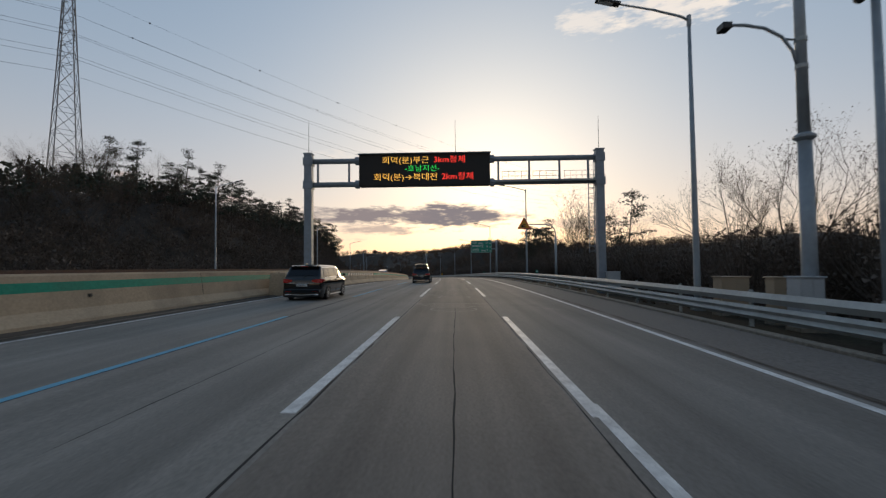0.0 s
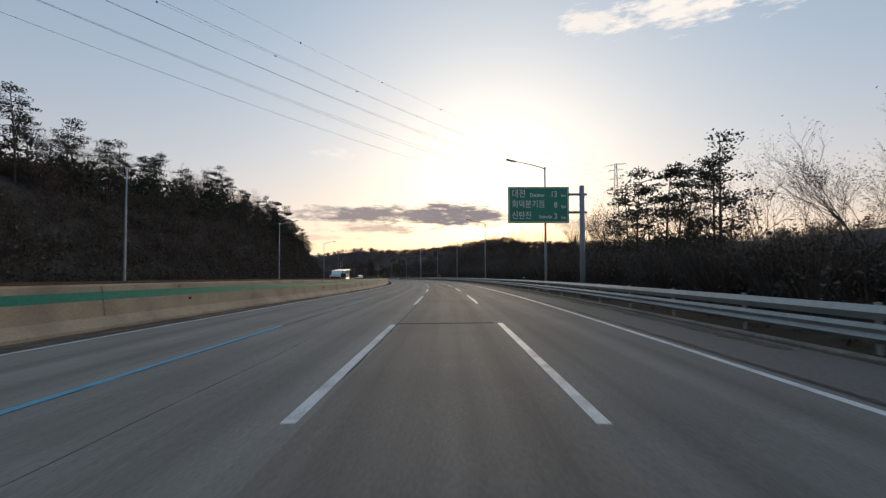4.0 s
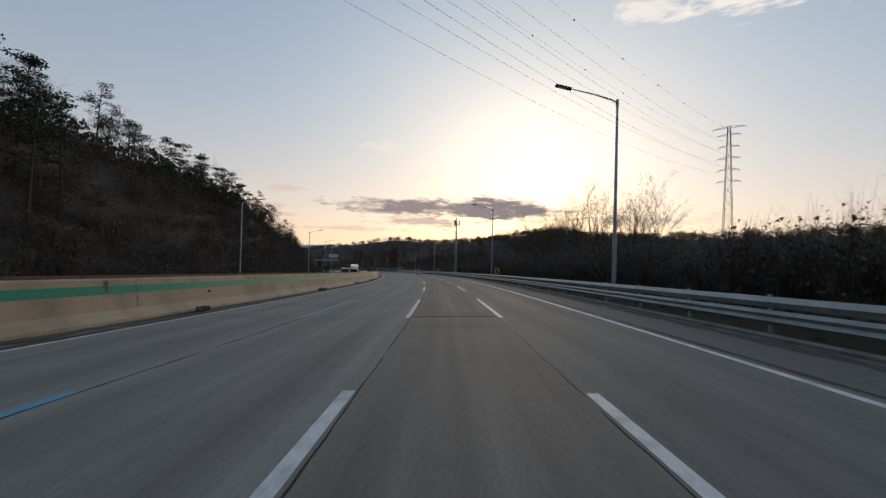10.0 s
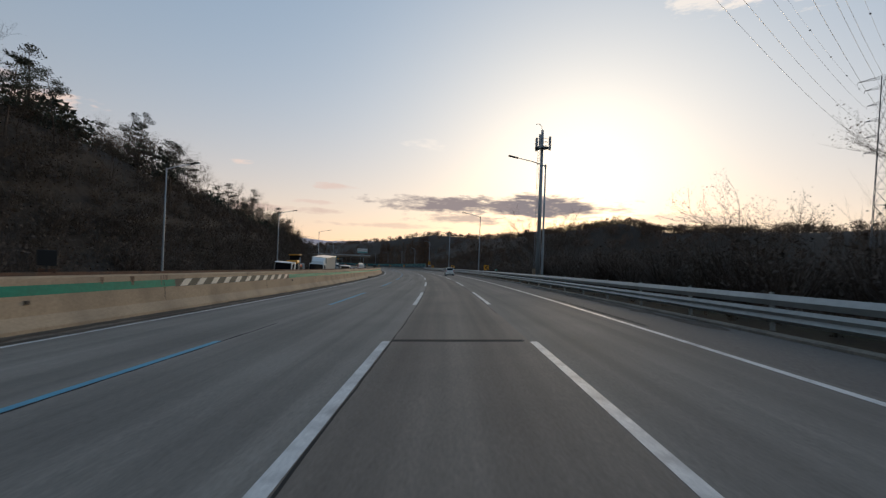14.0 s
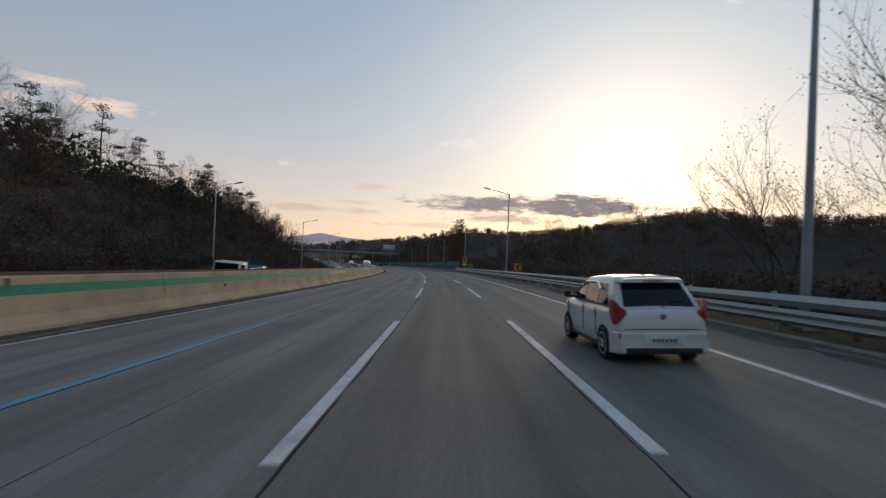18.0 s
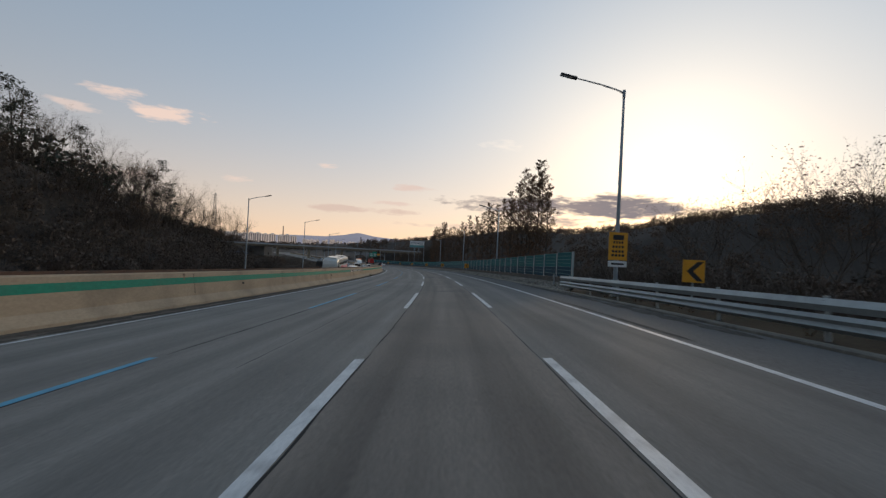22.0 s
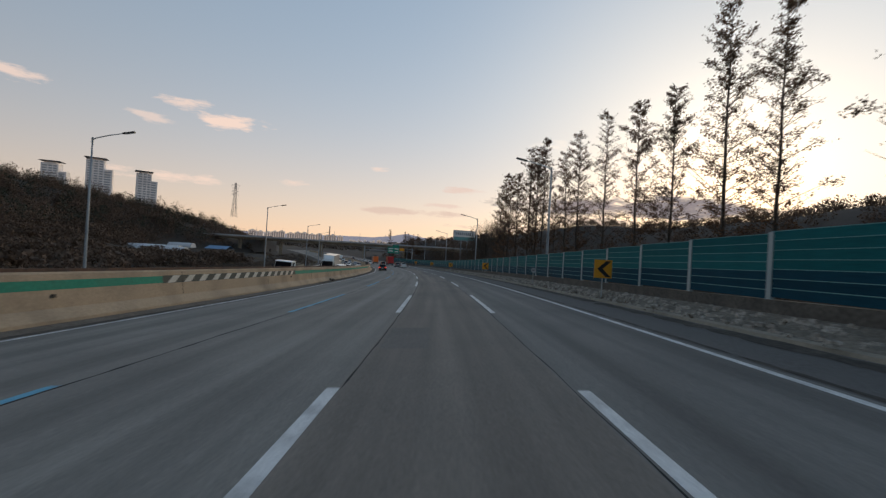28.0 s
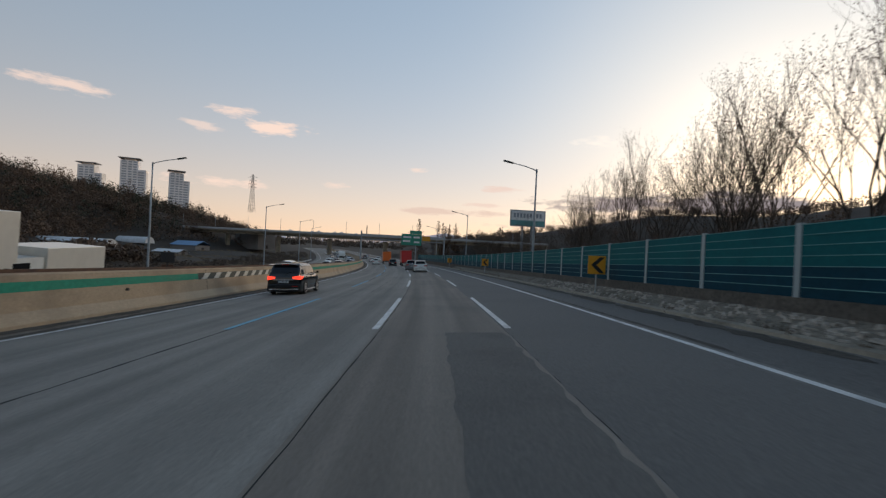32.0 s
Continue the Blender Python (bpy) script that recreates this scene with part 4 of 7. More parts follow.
def cabinet(s, u, w, d, h, mat, label, doors=1):
    o = empty("roadside_cabinet", stand(s, u, -.04), label, "cabinet")
    part("body", block(-w / 2, w / 2, -d / 2, d / 2, .1, h, .012), mat, o)
    part("plinth", block(-w / 2 - .03, w / 2 + .03, -d / 2 - .03, d / 2 + .03, -.2, .1), M["kerb"], o)
    part("roof", block(-w / 2 - .04, w / 2 + .04, -d / 2 - .04, d / 2 + .04, h, h + .04, .01), mat, o)
    for i in range(doors):
        x0 = -w / 2 + .03 + i * (w - .06) / doors
        door = part("door", block(x0 + .01, x0 + (w - .06) / doors - .01, -d / 2 - .015, -d / 2 - .002, .16, h - .05, .004), mat, o)
        part("handle", block(x0 + .06, x0 + .09, -d / 2 - .035, -d / 2 - .015, h * .5, h * .5 + .12), M["black"], door)


M["tan_box"] = surface("tan_cabinet_paint", (.36, .27, .18), rough=.6, spread=.05, patch=1, bump=.03)
M["grey_box"] = surface("grey_cabinet_paint", (.40, .42, .43), rough=.5, spread=.05, patch=1, bump=.03)
cabinet(11.0, 9.75, .95, .5, 1.3, M["tan_box"], "tan steel roadside cabinet beside the lamp", 2)
cabinet(8.6, 9.6, .34, .4, 1.35, M["tan_box"], "narrow tan steel roadside cabinet")
cabinet(7.2, 9.4, .62, .5, 1.4, M["grey_box"], "pale grey steel roadside cabinet at the camera pole", 2)
cabinet(286.7, 9.95, .8, .5, 1.45, M["tan_box"], "tan steel roadside cabinet near the mast", 2)
cabinet(23.2, 9.9, .8, .5, 1.3, M["grey_box"], "pale grey steel roadside cabinet at the gantry", 2)


# ---- road signs
def make_warning():
    o = empty("warning_sign", stand(36.6, 9.5, lean=False), "red-edged triangular warning sign on a bent grey pole", "road sign")
    arc = [(0, 0, -.3), (0, 0, 4.4)]
    part("pole", tube(bmesh.new(), arc, [.11, .1], 10), M["pole"], o, smooth=True)
    bend = [(0, 0, 4.35)] + [(-.8 + .8 * math.cos(a), 0, 4.65 + .85 * math.sin(a)) for a in np.linspace(.1, math.pi / 2, 7)] + [(-2.4, 0, 5.53)]
    part("arm", tube(bmesh.new(), bend, .055, 8), M["pole"], o, smooth=True)
    cx, z0, z1, w = -2.85, 5.1, 6.2, .64

    def tri(k, y0, y1):
        bm = bmesh.new()
        c = (z0 * 2 + z1) / 3
        pts = [(-w * k, c + (z0 - c) * k), (w * k, c + (z0 - c) * k), (0, c + (z1 - c) * k)]
        a = [bm.verts.new((cx + x, y0, z)) for x, z in pts]
        b = [bm.verts.new((cx + x, y1, z)) for x, z in pts]
        bm.faces.new(a), bm.faces.new(b[::-1])
        for i in range(3):
            bm.faces.new((a[i], b[i], b[(i + 1) % 3], a[(i + 1) % 3]))
        bmesh.ops.recalc_face_normals(bm, faces=bm.faces)
        return bm

    plate = part("plate", tri(1, -.03, 0), M["sign_red"], o)
    part("yellow_field", tri(.74, -.036, -.03), M["sign_yellow"], plate)
    bm = bmesh.new()
    pts = [(-.26, 5.26), (.26, 5.26), (-.26, 5.5)]
    vs = [bm.verts.new((cx + x, -.041, z)) for x, z in pts]
    bm.faces.new(vs)
    box(bm, cx - .12, cx + .12, -.043, -.038, 5.45, 5.56)
    part("symbol", bm, M["sign_black"], plate)


make_warning()


def make_guide_sign():
    o = empty("guide_sign", stand(86.2, 9.5, lean=False), "green motorway distance sign with white words on a grey post", "road sign")
    part("post", tube(bmesh.new(), [(0, 0, -.3), (0, 0, 7.6)], [.2, .17], 12), M["pole"], o, smooth=True)
    for z in (5.75, 7.0):
        part("arm", tube(bmesh.new(), [(.35, 0, z), (-5.0, 0, z)], .085, 8), M["pole"], o)
    plate = part("sign_board", block(-5.15, -.95, -.2, -.12, 5.0, 7.5, .01), M["sign_green"], o)
    for a in ((-5.08, -1.02, 5.06, 5.10), (-5.08, -1.02, 7.40, 7.44), (-5.08, -5.04, 5.10, 7.40), (-1.06, -1.02, 5.10, 7.40)):
        part("white_border", block(a[0], a[1], -.206, -.2, a[2], a[3]), M["sign_white"], plate)
    W = M["sign_white"]
    for body, size, x, z, side in SIGN_TEXT:
        letters("word", body, size, W, plate, facing(x, -.207, z), .86)


make_guide_sign()


def make_chevron(m, label):
    o = empty("chevron_sign", m, label, "road sign", "chevron signs")
    part("post", tube(bmesh.new(), [(0, .05, -.3), (0, .05, 1.85)], .04, 8), M["zinc"], o)
    plate = part("plate", block(-.45, .45, -.015, .015, .98, 1.9, .006), M["sign_yellow"], o)
    bm = bmesh.new()
    pts = [(.14, 1.84), (.40, 1.84), (-.02, 1.44), (.40, 1.04), (.14, 1.04), (-.30, 1.44)]
    for y in (-.02,):
        vs = [bm.verts.new((x, y, z)) for x, z in pts]
        bm.faces.new((vs[0], vs[1], vs[2], vs[5]))
        bm.faces.new((vs[5], vs[2], vs[3], vs[4]))
    part("chevron", bm, M["sign_black"], plate)
    for z in (1.15, 1.7):
        part("bolt", tube(bmesh.new(), [(0, -.022, z), (0, -.016, z)], .018, 6), M["zinc"], plate)
    return o


CHEVRONS = [(234.4, 10.0), (322.3, 10.0), (372.85, 10.0), (420.2, 10.0), (497.6, 8.12), (546.5, 8.12), (588.2, 8.12), (630.8, 8.12), (667, 8.12), (705, 8.12)]
chev = make_chevron(stand(*CHEVRONS[0], lean=False), "yellow curve sign with a black chevron behind the guardrail")
for s, u in CHEVRONS[1:]:
    o = copy_thing(chev, stand(s, u, .1 if u < 9 else 0, lean=False))
    if u < 9:
        tagged(o, "yellow curve sign with a black chevron before the noise barrier")

o = empty("notice_sign", stand(427, 9.5, lean=False), "orange notice board with dark rows clamped to a lamp pole", "road sign")
plate = part("board", block(-.52, .52, -.2, -.16, 1.98, 3.52, .008), M["sign_yellow"], o)
part("dark_picture", block(-.3, .3, -.206, -.2, 3.1, 3.38), M["sign_black"], plate)
for z, w in ((2.9, .3), (2.65, .34), (2.4, .36), (2.18, .38)):
    n = 4
    for i in range(n):
        a = -w + 2 * w * i / n
        part("writing_bar", block(a + .02, a + 2 * w / n - .03, -.205, -.2, z, z + .13), M["sign_black"], plate)
white = part("lower_plate", block(-.52, .52, -.2, -.16, 1.6, 1.93, .008), M["sign_white"], o, "white plate under the notice")
part("writing_bar", block(-.35, .35, -.205, -.2, 1.72, 1.82), M["sign_black"], white)
for z in (1.75, 2.3, 3.2):
    part("clamp", tube(bmesh.new(), [(0, 0, z - .03), (0, 0, z + .03)], .17, 10), M["zinc"], o)

o = empty("round_sign", stand(561.6, 8.15, lean=False), "small pale round sign on a thin post before the noise barrier", "road sign")
part("post", tube(bmesh.new(), [(0, .02, 0), (0, .02, 1.5)], .025, 6), M["zinc"], o)
disc = part("plate", tube(bmesh.new(), [(0, -.02, 1.3), (0, 0, 1.3)], .2, 16), M["grey_box"], o)
part("writing_bar", block(-.09, .09, -.026, -.021, 1.27, 1.33), M["sign_black"], disc)
first = None
for s in (41.3, 103, 165.1, 305, 374.4):
    m = stand(s, 8.62, lean=False)
    if first is None:
        first = o = empty("distance_marker", m, "small green distance plate on a guardrail post", "road sign", "distance markers")
        part("stem", block(-.02, .02, -.02, .02, .8, 1.2), M["zinc"], o)
        p = part("plate", block(-.14, .14, -.03, -.02, 1.02, 1.32, .004), M["sign_green"], o)
        part("writing_bar", block(-.09, .09, -.034, -.03, 1.13, 1.22), M["sign_white"], p)
    else:
        copy_thing(first, m)
first = None
for s in (108, 209.4, 252.4, 337.6, 445, 628):
    m = stand(s, -11.5, 1.56, lean=False)
    if first is None:
        first = o = empty("median_marker", m, "dark back of a small sign on the median barrier", "road sign", "median signs")
        part("stem", block(-.03, .03, -.03, .03, -.05, .55), M["black"], o)
        part("plate", block(-.3, .3, -.03, 0, .18, .62, .01), M["black"], o)
        part("lower_plate", block(-.25, .25, -.03, 0, -.02, .1, .01), M["rust"], o)
    else:
        copy_thing(first, m)


# ---- mast with aerials
def make_mast():
    o = empty("aerial_mast", stand(285.5, 9.7, lean=False), "tall steel mast with aerial panels and a climbing ladder", "mast")
    part("pole", tube(bmesh.new(), [(0, 0, -.4), (0, 0, 15.6)], [.24, .14], 12), M["pole"], o, smooth=True)
    bm = bmesh.new()
    for x in (-.42, -.26):
        tube(bm, [(x, 0, 1.5), (x, 0, 13.6)], .016, 5)
    for i in range(40):
        tube(bm, [(-.42, 0, 1.6 + .3 * i), (-.26, 0, 1.6 + .3 * i)], .012, 5)
    part("ladder", bm, M["pole"], o)
    part("platform", tube(bmesh.new(), [(0, 0, 13.75), (0, 0, 13.82)], .75, 12), M["pole"], o)
    bm = bmesh.new()
    for z in (14.2, 14.6):
        tube(bm, [(.74 * math.cos(a), .74 * math.sin(a), z) for a in np.linspace(0, 2 * math.pi, 13)], .02, 5)
    part("railing", bm, M["pole"], o)
    for a in (0, 2.1, 4.2):
        x, y = .8 * math.cos(a), .8 * math.sin(a)
        part("aerial", block(x - .12, x + .12, y - .08, y + .08, 13.6, 15.0, .03), M["grey_box"], o)
    part("lamp_arc", tube(bmesh.new(), [(0, 0, 15.5), (-.1, 0, 16.0), (-.4, 0, 16.25), (-.7, 0, 16.15)], .03, 6), M["pole"], o)


make_mast()

# ---- trees
class Wood:
    """Collects tapered limbs and loose leaves as plain vertex lists."""

    def __init__(self, seed):
        self.rnd = random.Random(seed)
        self.v, self.f, self.lv, self.lf = [], [], [], []

    def limb(self, p, q, r0, r1, sides=4):
        d = (q - p).normalized()
        a = d.cross(Vector((0, 0, 1)) if abs(d.z) < .9 else Vector((1, 0, 0))).normalized()
        b = d.cross(a)
        n = len(self.v)
        for c, r in ((p, r0), (q, r1)):
            for k in range(sides):
                t = 2 * math.pi * k / sides
                self.v.append(c + (a * math.cos(t) + b * math.sin(t)) * r)
        for k in range(sides):
            self.f.append((n + k, n + (k + 1) % sides, n + sides + (k + 1) % sides, n + sides + k))

    def bough(self, p, d, length, r, depth, spread, lift, leaf, kids):
        """A crooked bough that forks until depth runs out."""
        rnd = self.rnd
        n = 3 if depth > 1 else 2
        pts = [p]
        for i in range(n):
            d = (d + Vector((rnd.uniform(-1, 1), rnd.uniform(-1, 1), rnd.uniform(-.4, 1) * lift)) * .22).normalized()
            pts.append(pts[-1] + d * length / n)
        for i in range(n):
            self.limb(pts[i], pts[i + 1], r * (1 - .55 * i / n), r * (1 - .55 * (i + 1) / n), 5 if depth > 2 else 3)
        if depth == 0:
            for _ in range(leaf):
                self.leaf(pts[-1] + Vector((rnd.gauss(0, .16), rnd.gauss(0, .16), rnd.gauss(0, .16))), rnd.uniform(.025, .06))
            return
        for k in range(kids + (1 if depth > 1 else 0)):
            f = rnd.uniform(.35, 1.0)
            i = min(int(f * n), n - 1)
            start = pts[i].lerp(pts[i + 1], f * n - i)
            side = Vector((rnd.gauss(0, 1), rnd.gauss(0, 1), rnd.gauss(0, .6))).normalized()
            nd = (d + side * spread + Vector((0, 0, lift * .35))).normalized()
            self.bough(start, nd, length * rnd.uniform(.5, .72), r * .5, depth - 1, spread, lift, leaf, kids)

    def leaf(self, p, size):
        rnd = self.rnd
        a = Vector((rnd.gauss(0, 1), rnd.gauss(0, 1), rnd.gauss(0, 1))).normalized() * size
        b = a.cross(Vector((rnd.gauss(0, 1), rnd.gauss(0, 1), rnd.gauss(0, 1)))).normalized() * size * .7
        n = len(self.lv)
        self.lv += [p - a, p - b, p + a, p + b]
        self.lf.append((n, n + 1, n + 2, n + 3))

    def tuft(self, p, rx, rz, count, size):
        rnd = self.rnd
        for _ in range(count):
            v = Vector((rnd.gauss(0, 1), rnd.gauss(0, 1), rnd.gauss(0, 1))).normalized() * rnd.uniform(.35, 1.0)
            self.leaf(p + Vector((v.x * rx, v.y * rx, v.z * rz)), rnd.uniform(.6, 1.3) * size)

    def done(self, name, label, category, bark, leaf):
        o = empty(name, Matrix(), label, category, category + "s")
        mesh_object("trunk", self.v, self.f, bark, o)
        if self.lf:
            mesh_object("crown", self.lv, self.lf, leaf, o)
        return o


def bare_tree(seed, h, leaf=1):
    """Forked low, with steep boughs that end in fine twigs."""
    w = Wood(seed)
    stems = 1 + (seed % 3 == 0)
    for q in range(stems):
        lean = Vector((w.rnd.uniform(-.1, .1), w.rnd.uniform(-.1, .1), 1)) + Vector((.22 * (2 * q - 1), 0, 0)) * (stems - 1)
        top = lean * h * w.rnd.uniform(.2, .27)
        w.limb(Vector((0, 0, -.8)), top * .5, h * .0115, h * .0095, 7)
        w.limb(top * .5, top, h * .0095, h * .0075, 7)
        n = 5 if stems == 1 else 3
        for k in range(n):
            a = 2 * math.pi * (k + w.rnd.random() * .6) / n
            d = (lean.normalized() + Vector((math.cos(a), math.sin(a), 0)) * w.rnd.uniform(.3, .72)).normalized()
            w.bough(top - Vector((0, 0, h * .07 * w.rnd.random())), d, h * .37 * w.rnd.uniform(.75, 1.12), h * .0042, 4, .68, .5, leaf, 3)
    return w.done("bare_tree", "bare brown winter tree with a few withered leaves", "tree", M["bark"], M["dry_leaf"])


def upright_tree(seed, h):
    w = Wood(seed)
    top = Vector((0, 0, h * .2))
    w.limb(Vector((0, 0, -.8)), top, h * .013, h * .011, 7)
    for k in range(6):
        a = 2 * math.pi * (k + w.rnd.random() * .6) / 6
        d = Vector((math.cos(a) * .22, math.sin(a) * .22, 1)).normalized()
        w.bough(top - Vector((0, 0, h * .08 * w.rnd.random())), d, h * .42 * w.rnd.uniform(.75, 1.15), h * .0044, 4, .5, .8, 2, 3)
    return w.done("bare_tree", "tall upright bare tree with a few dry leaves beyond the barrier", "tree", M["bark"], M["dry_leaf"])


def slender_tree(seed, h, full=1.0):
    """Straight trunk in a narrow ragged cone of rising branches with thin feathery foliage."""
    w = Wood(seed)
    lean = Vector((w.rnd.uniform(-.02, .02), w.rnd.uniform(-.02, .02), 1))
    n = 10
    pts = [Vector((lean.x * h * i / n + w.rnd.uniform(-.05, .05), lean.y * h * i / n + w.rnd.uniform(-.05, .05), -.8 + (h + .8) * i / n)) for i in range(n + 1)]
    for i in range(n):
        w.limb(pts[i], pts[i + 1], h * .0082 * (1 - i / n) + .012, h * .0082 * (1 - (i + 1) / n) + .010, 6)
    count = int(h * 8.5)
    for k in range(count):
        f = .2 + .8 * (k / count) ** .9
        z = f * n
        i = min(int(z), n - 1)
        s = pts[i].lerp(pts[i + 1], z - i)
        a = w.rnd.uniform(0, 2 * math.pi)
        gap = .45 + .55 * (noise.noise(Vector((f * 6, math.cos(a), math.sin(a) + seed))) > -.12)
        reach = h * .215 * min(1, (f - .08) * 3.2) * (1.04 - f) ** .62 * w.rnd.uniform(.55, 1.15) * gap + .22
        d = Vector((math.cos(a), math.sin(a), w.rnd.uniform(.35, 1.0))).normalized()
        q = s + d * reach
        w.limb(s, q, .02, .007, 3)
        bare = w.rnd.random() > full or gap < .6
        for j in range(6):
            g = w.rnd.uniform(.2, 1)
            b = s.lerp(q, g)
            e = b + Vector((w.rnd.gauss(0, .3), w.rnd.gauss(0, .3), w.rnd.uniform(-.1, .45))) * (reach * .42)
            w.limb(b, e, .009, .004, 3)
            for _ in range(4 if bare else 17):
                w.leaf(b.lerp(e, w.rnd.random()) + Vector((w.rnd.gauss(0, .09), w.rnd.gauss(0, .09), w.rnd.gauss(0, .07))), w.rnd.uniform(.026, .062))
    return w.done("dawn_redwood", "tall slender conifer with rusty thinning needles behind the noise barrier", "tree", M["bark"], M["rust_leaf"])


def pine_tree(seed, h):
    """Bare crooked trunk under layered flat pads of needles."""
    w = Wood(seed)
    bend = Vector((w.rnd.uniform(-.08, .08), w.rnd.uniform(-.08, .08), 0))
    pts = [Vector((bend.x * h * (i / 6) ** 2, bend.y * h * (i / 6) ** 2, -1 + (h + .5) * i / 6)) for i in range(7)]
    for i in range(6):
        w.limb(pts[i], pts[i + 1], h * .0155 * (1 - i / 7), h * .0155 * (1 - (i + 1) / 7), 6)
    for k in range(19):
        f = w.rnd.uniform(.42, 1.0)
        i = min(int(f * 6), 5)
        s = pts[i].lerp(pts[i + 1], f * 6 - i)
        a = w.rnd.uniform(0, 2 * math.pi)
        q = s + Vector((math.cos(a), math.sin(a), w.rnd.uniform(.05, .4))) * h * .2 * w.rnd.uniform(.35, 1.1) * (1.3 - f * .75)
        w.limb(s, q, h * .0045, h * .0018, 4)
        w.tuft(q, h * .1 * w.rnd.uniform(.7, 1.25), h * .036 * w.rnd.uniform(.7, 1.3), 66, .125)
    w.tuft(pts[-1], h * .085, h * .06, 80, .125)
    return w.done("pine_tree", "dark green pine with a flat-topped crown on the slope", "tree", M["bark"], M["needle"])


def earth(s, u):
    p = spot(s, u, 0)
    return p[0], p[1], p[2] + ground_z(s, u)


def plant(kinds, s, u, rnd, size=(.85, 1.15), tilt=3):
    k = rnd.choice(kinds)
    x, y, z = earth(s, u)
    c = rnd.uniform(*size)
    first = not k.get("used")
    k["used"] = True
    m = pose(x, y, z, rnd.uniform(-tilt, tilt), rnd.uniform(-tilt, tilt), rnd.uniform(0, 360))
    o = k if first else copy_thing(k, m)
    o.matrix_basis = m @ Matrix.Scale(c, 4)
    return o


rnd = random.Random(11)
bares = [bare_tree(20 + i, 10.5 + i * .5, 1 + i % 2) for i in range(5)]
pines = [pine_tree(40 + i, 11 + i * .9) for i in range(4)]
uprights = [upright_tree(80 + i, 13 + i) for i in range(3)]
tall = [slender_tree(60 + i, 14.5, (.95, .6, .85, .35, 1.0, .75)[i]) for i in range(6)]

# row behind the noise barrier: place along the road and height of the tip
TALL_ROW = [(461.5, 12.4), (464.5, 14.5), (467.3, 17), (471.3, 15.5), (473.2, 14), (476.3, 17.4), (480.4, 16), (484.5, 13.8), (487, 15.7), (492, 15), (497.8, 14.5), (505.2, 14), (508.5, 16.4),
            (515, 14.8), (518.5, 12.4), (524.5, 14.8), (527.2, 11.3), (536.5, 16.4), (543.5, 13.6), (547, 15.2), (552, 13), (557, 14), (562.8, 15), (569.4, 15.1), (573.4, 14.2), (577.8, 10.4),
            (582.8, 18.4), (585.8, 18), (589.8, 19), (597.8, 17), (603.2, 17.5), (606.4, 18.5), (610.4, 17)]
for i, (s, top) in enumerate(TALL_ROW):
    c = (top + 1) / 14.5
    plant([tall[(i * 5 + i // 3) % 6]], s, 14.5 + rnd.uniform(-.15, .15), rnd, (c, c), .5)
for s in (614.6, 621, 626, 630, 632, 635, 640, 645.5, 652, 660):
    plant(uprights, s, rnd.uniform(15.5, 18), rnd, (.9, 1.05) if s < 629 else (.75, .9))
for s in np.arange(640, 720, 5.5):
    plant(bares, s + rnd.uniform(-2, 2), rnd.uniform(15, 24), rnd, (.75, 1.05))
# bare trees along the right-hand verge
VERGE_TREES = [(-2, 19, .8), (8, 18, .7), (16, 16, .75), (26, 19, .8), (31, 24, .8), (50, 17, .9), (55, 21, .9), (62, 18, 1.1), (66, 20, 1.15), (75, 19, .85),
    (80, 23, .9), (84, 19, .85), (88.5, 18, .8), (106, 18, .95), (110, 21, 1.1), (113, 18, .95), (117, 24, 1.2), (124, 19, 1), (131, 21, 1)]
BEND_TREES = [(147.5, 18, 1.1), (150.8, 18.5, 1.05), (158, 20, .7), (167, 21, .65), (176, 22, .75), (184, 21, .7), (205, 19, .9), (212, 22, 1.0), (217, 18, 1.05),
    (222, 20, 1.15), (226, 23, 1.0), (231, 18, .95), (236, 20, 1.1), (240, 23, 1.05), (243, 18, 1.15), (247, 21, 1.2), (251, 18, 1.0), (258, 22, 1.1), (266, 19, .9)]
VALLEY_TREES = [(322, 24, 1.3), (331, 27, 1.5), (334, 24, 1.5), (340, 28, 1.35), (349, 25, 1.4), (376, 27, 1.4), (394, 27, 1.4), (400, 28, 1.35), (402, 26, 1.5), (419, 27, 1.35),
    (432, 27, 1.5), (437, 30, 1.4), (445, 26, 1.2)]
for s, u, c in VERGE_TREES + BEND_TREES + VALLEY_TREES:
    plant(bares, s, u, rnd, (c * .96, c * 1.04))
for s, u in ((57, 24), (94, 20), (98, 18.5), (90, 21), (100, 21), (87, 19.5), (92, 18), (96, 22), (102, 19.5), (70, 27)):
    plant(pines, s, u, rnd, (.8, 1.05))
# slope on the left: pines above, bare trees between
for i in range(250):
    s = rnd.uniform(24, 505)
    u = -46 - abs(rnd.gauss(0, 1)) * 13
    plant(pines if rnd.random() < (.12 if s < 62 else .68 if s < 330 else .3) else bares, s, u, rnd, (.65, 1.0))
for s, u in ((204, -44), (208, -47), (211, -42), (214, -46), (218, -44), (199, -46)):
    plant(pines, s, u, rnd, (1.1, 1.3))
for i in range(26):
    s = rnd.uniform(410, 512)
    plant(bares, s, -40 - rnd.random() * 14, rnd, (.7, 1.0))
for i in range(70):
    s = rnd.uniform(540, 860)
    plant(bares if i % 3 else pines, s, -(ridge_foot(s) + 4) - rnd.random() * 120, rnd, (.75, 1.1))
for s, u in ((851, 40), (855, 43), (858, 38), (849, 45), (862, 42), (846, 41), (868, 30)):
    o = plant(tall, s, u, rnd, (1.1, 1.45))


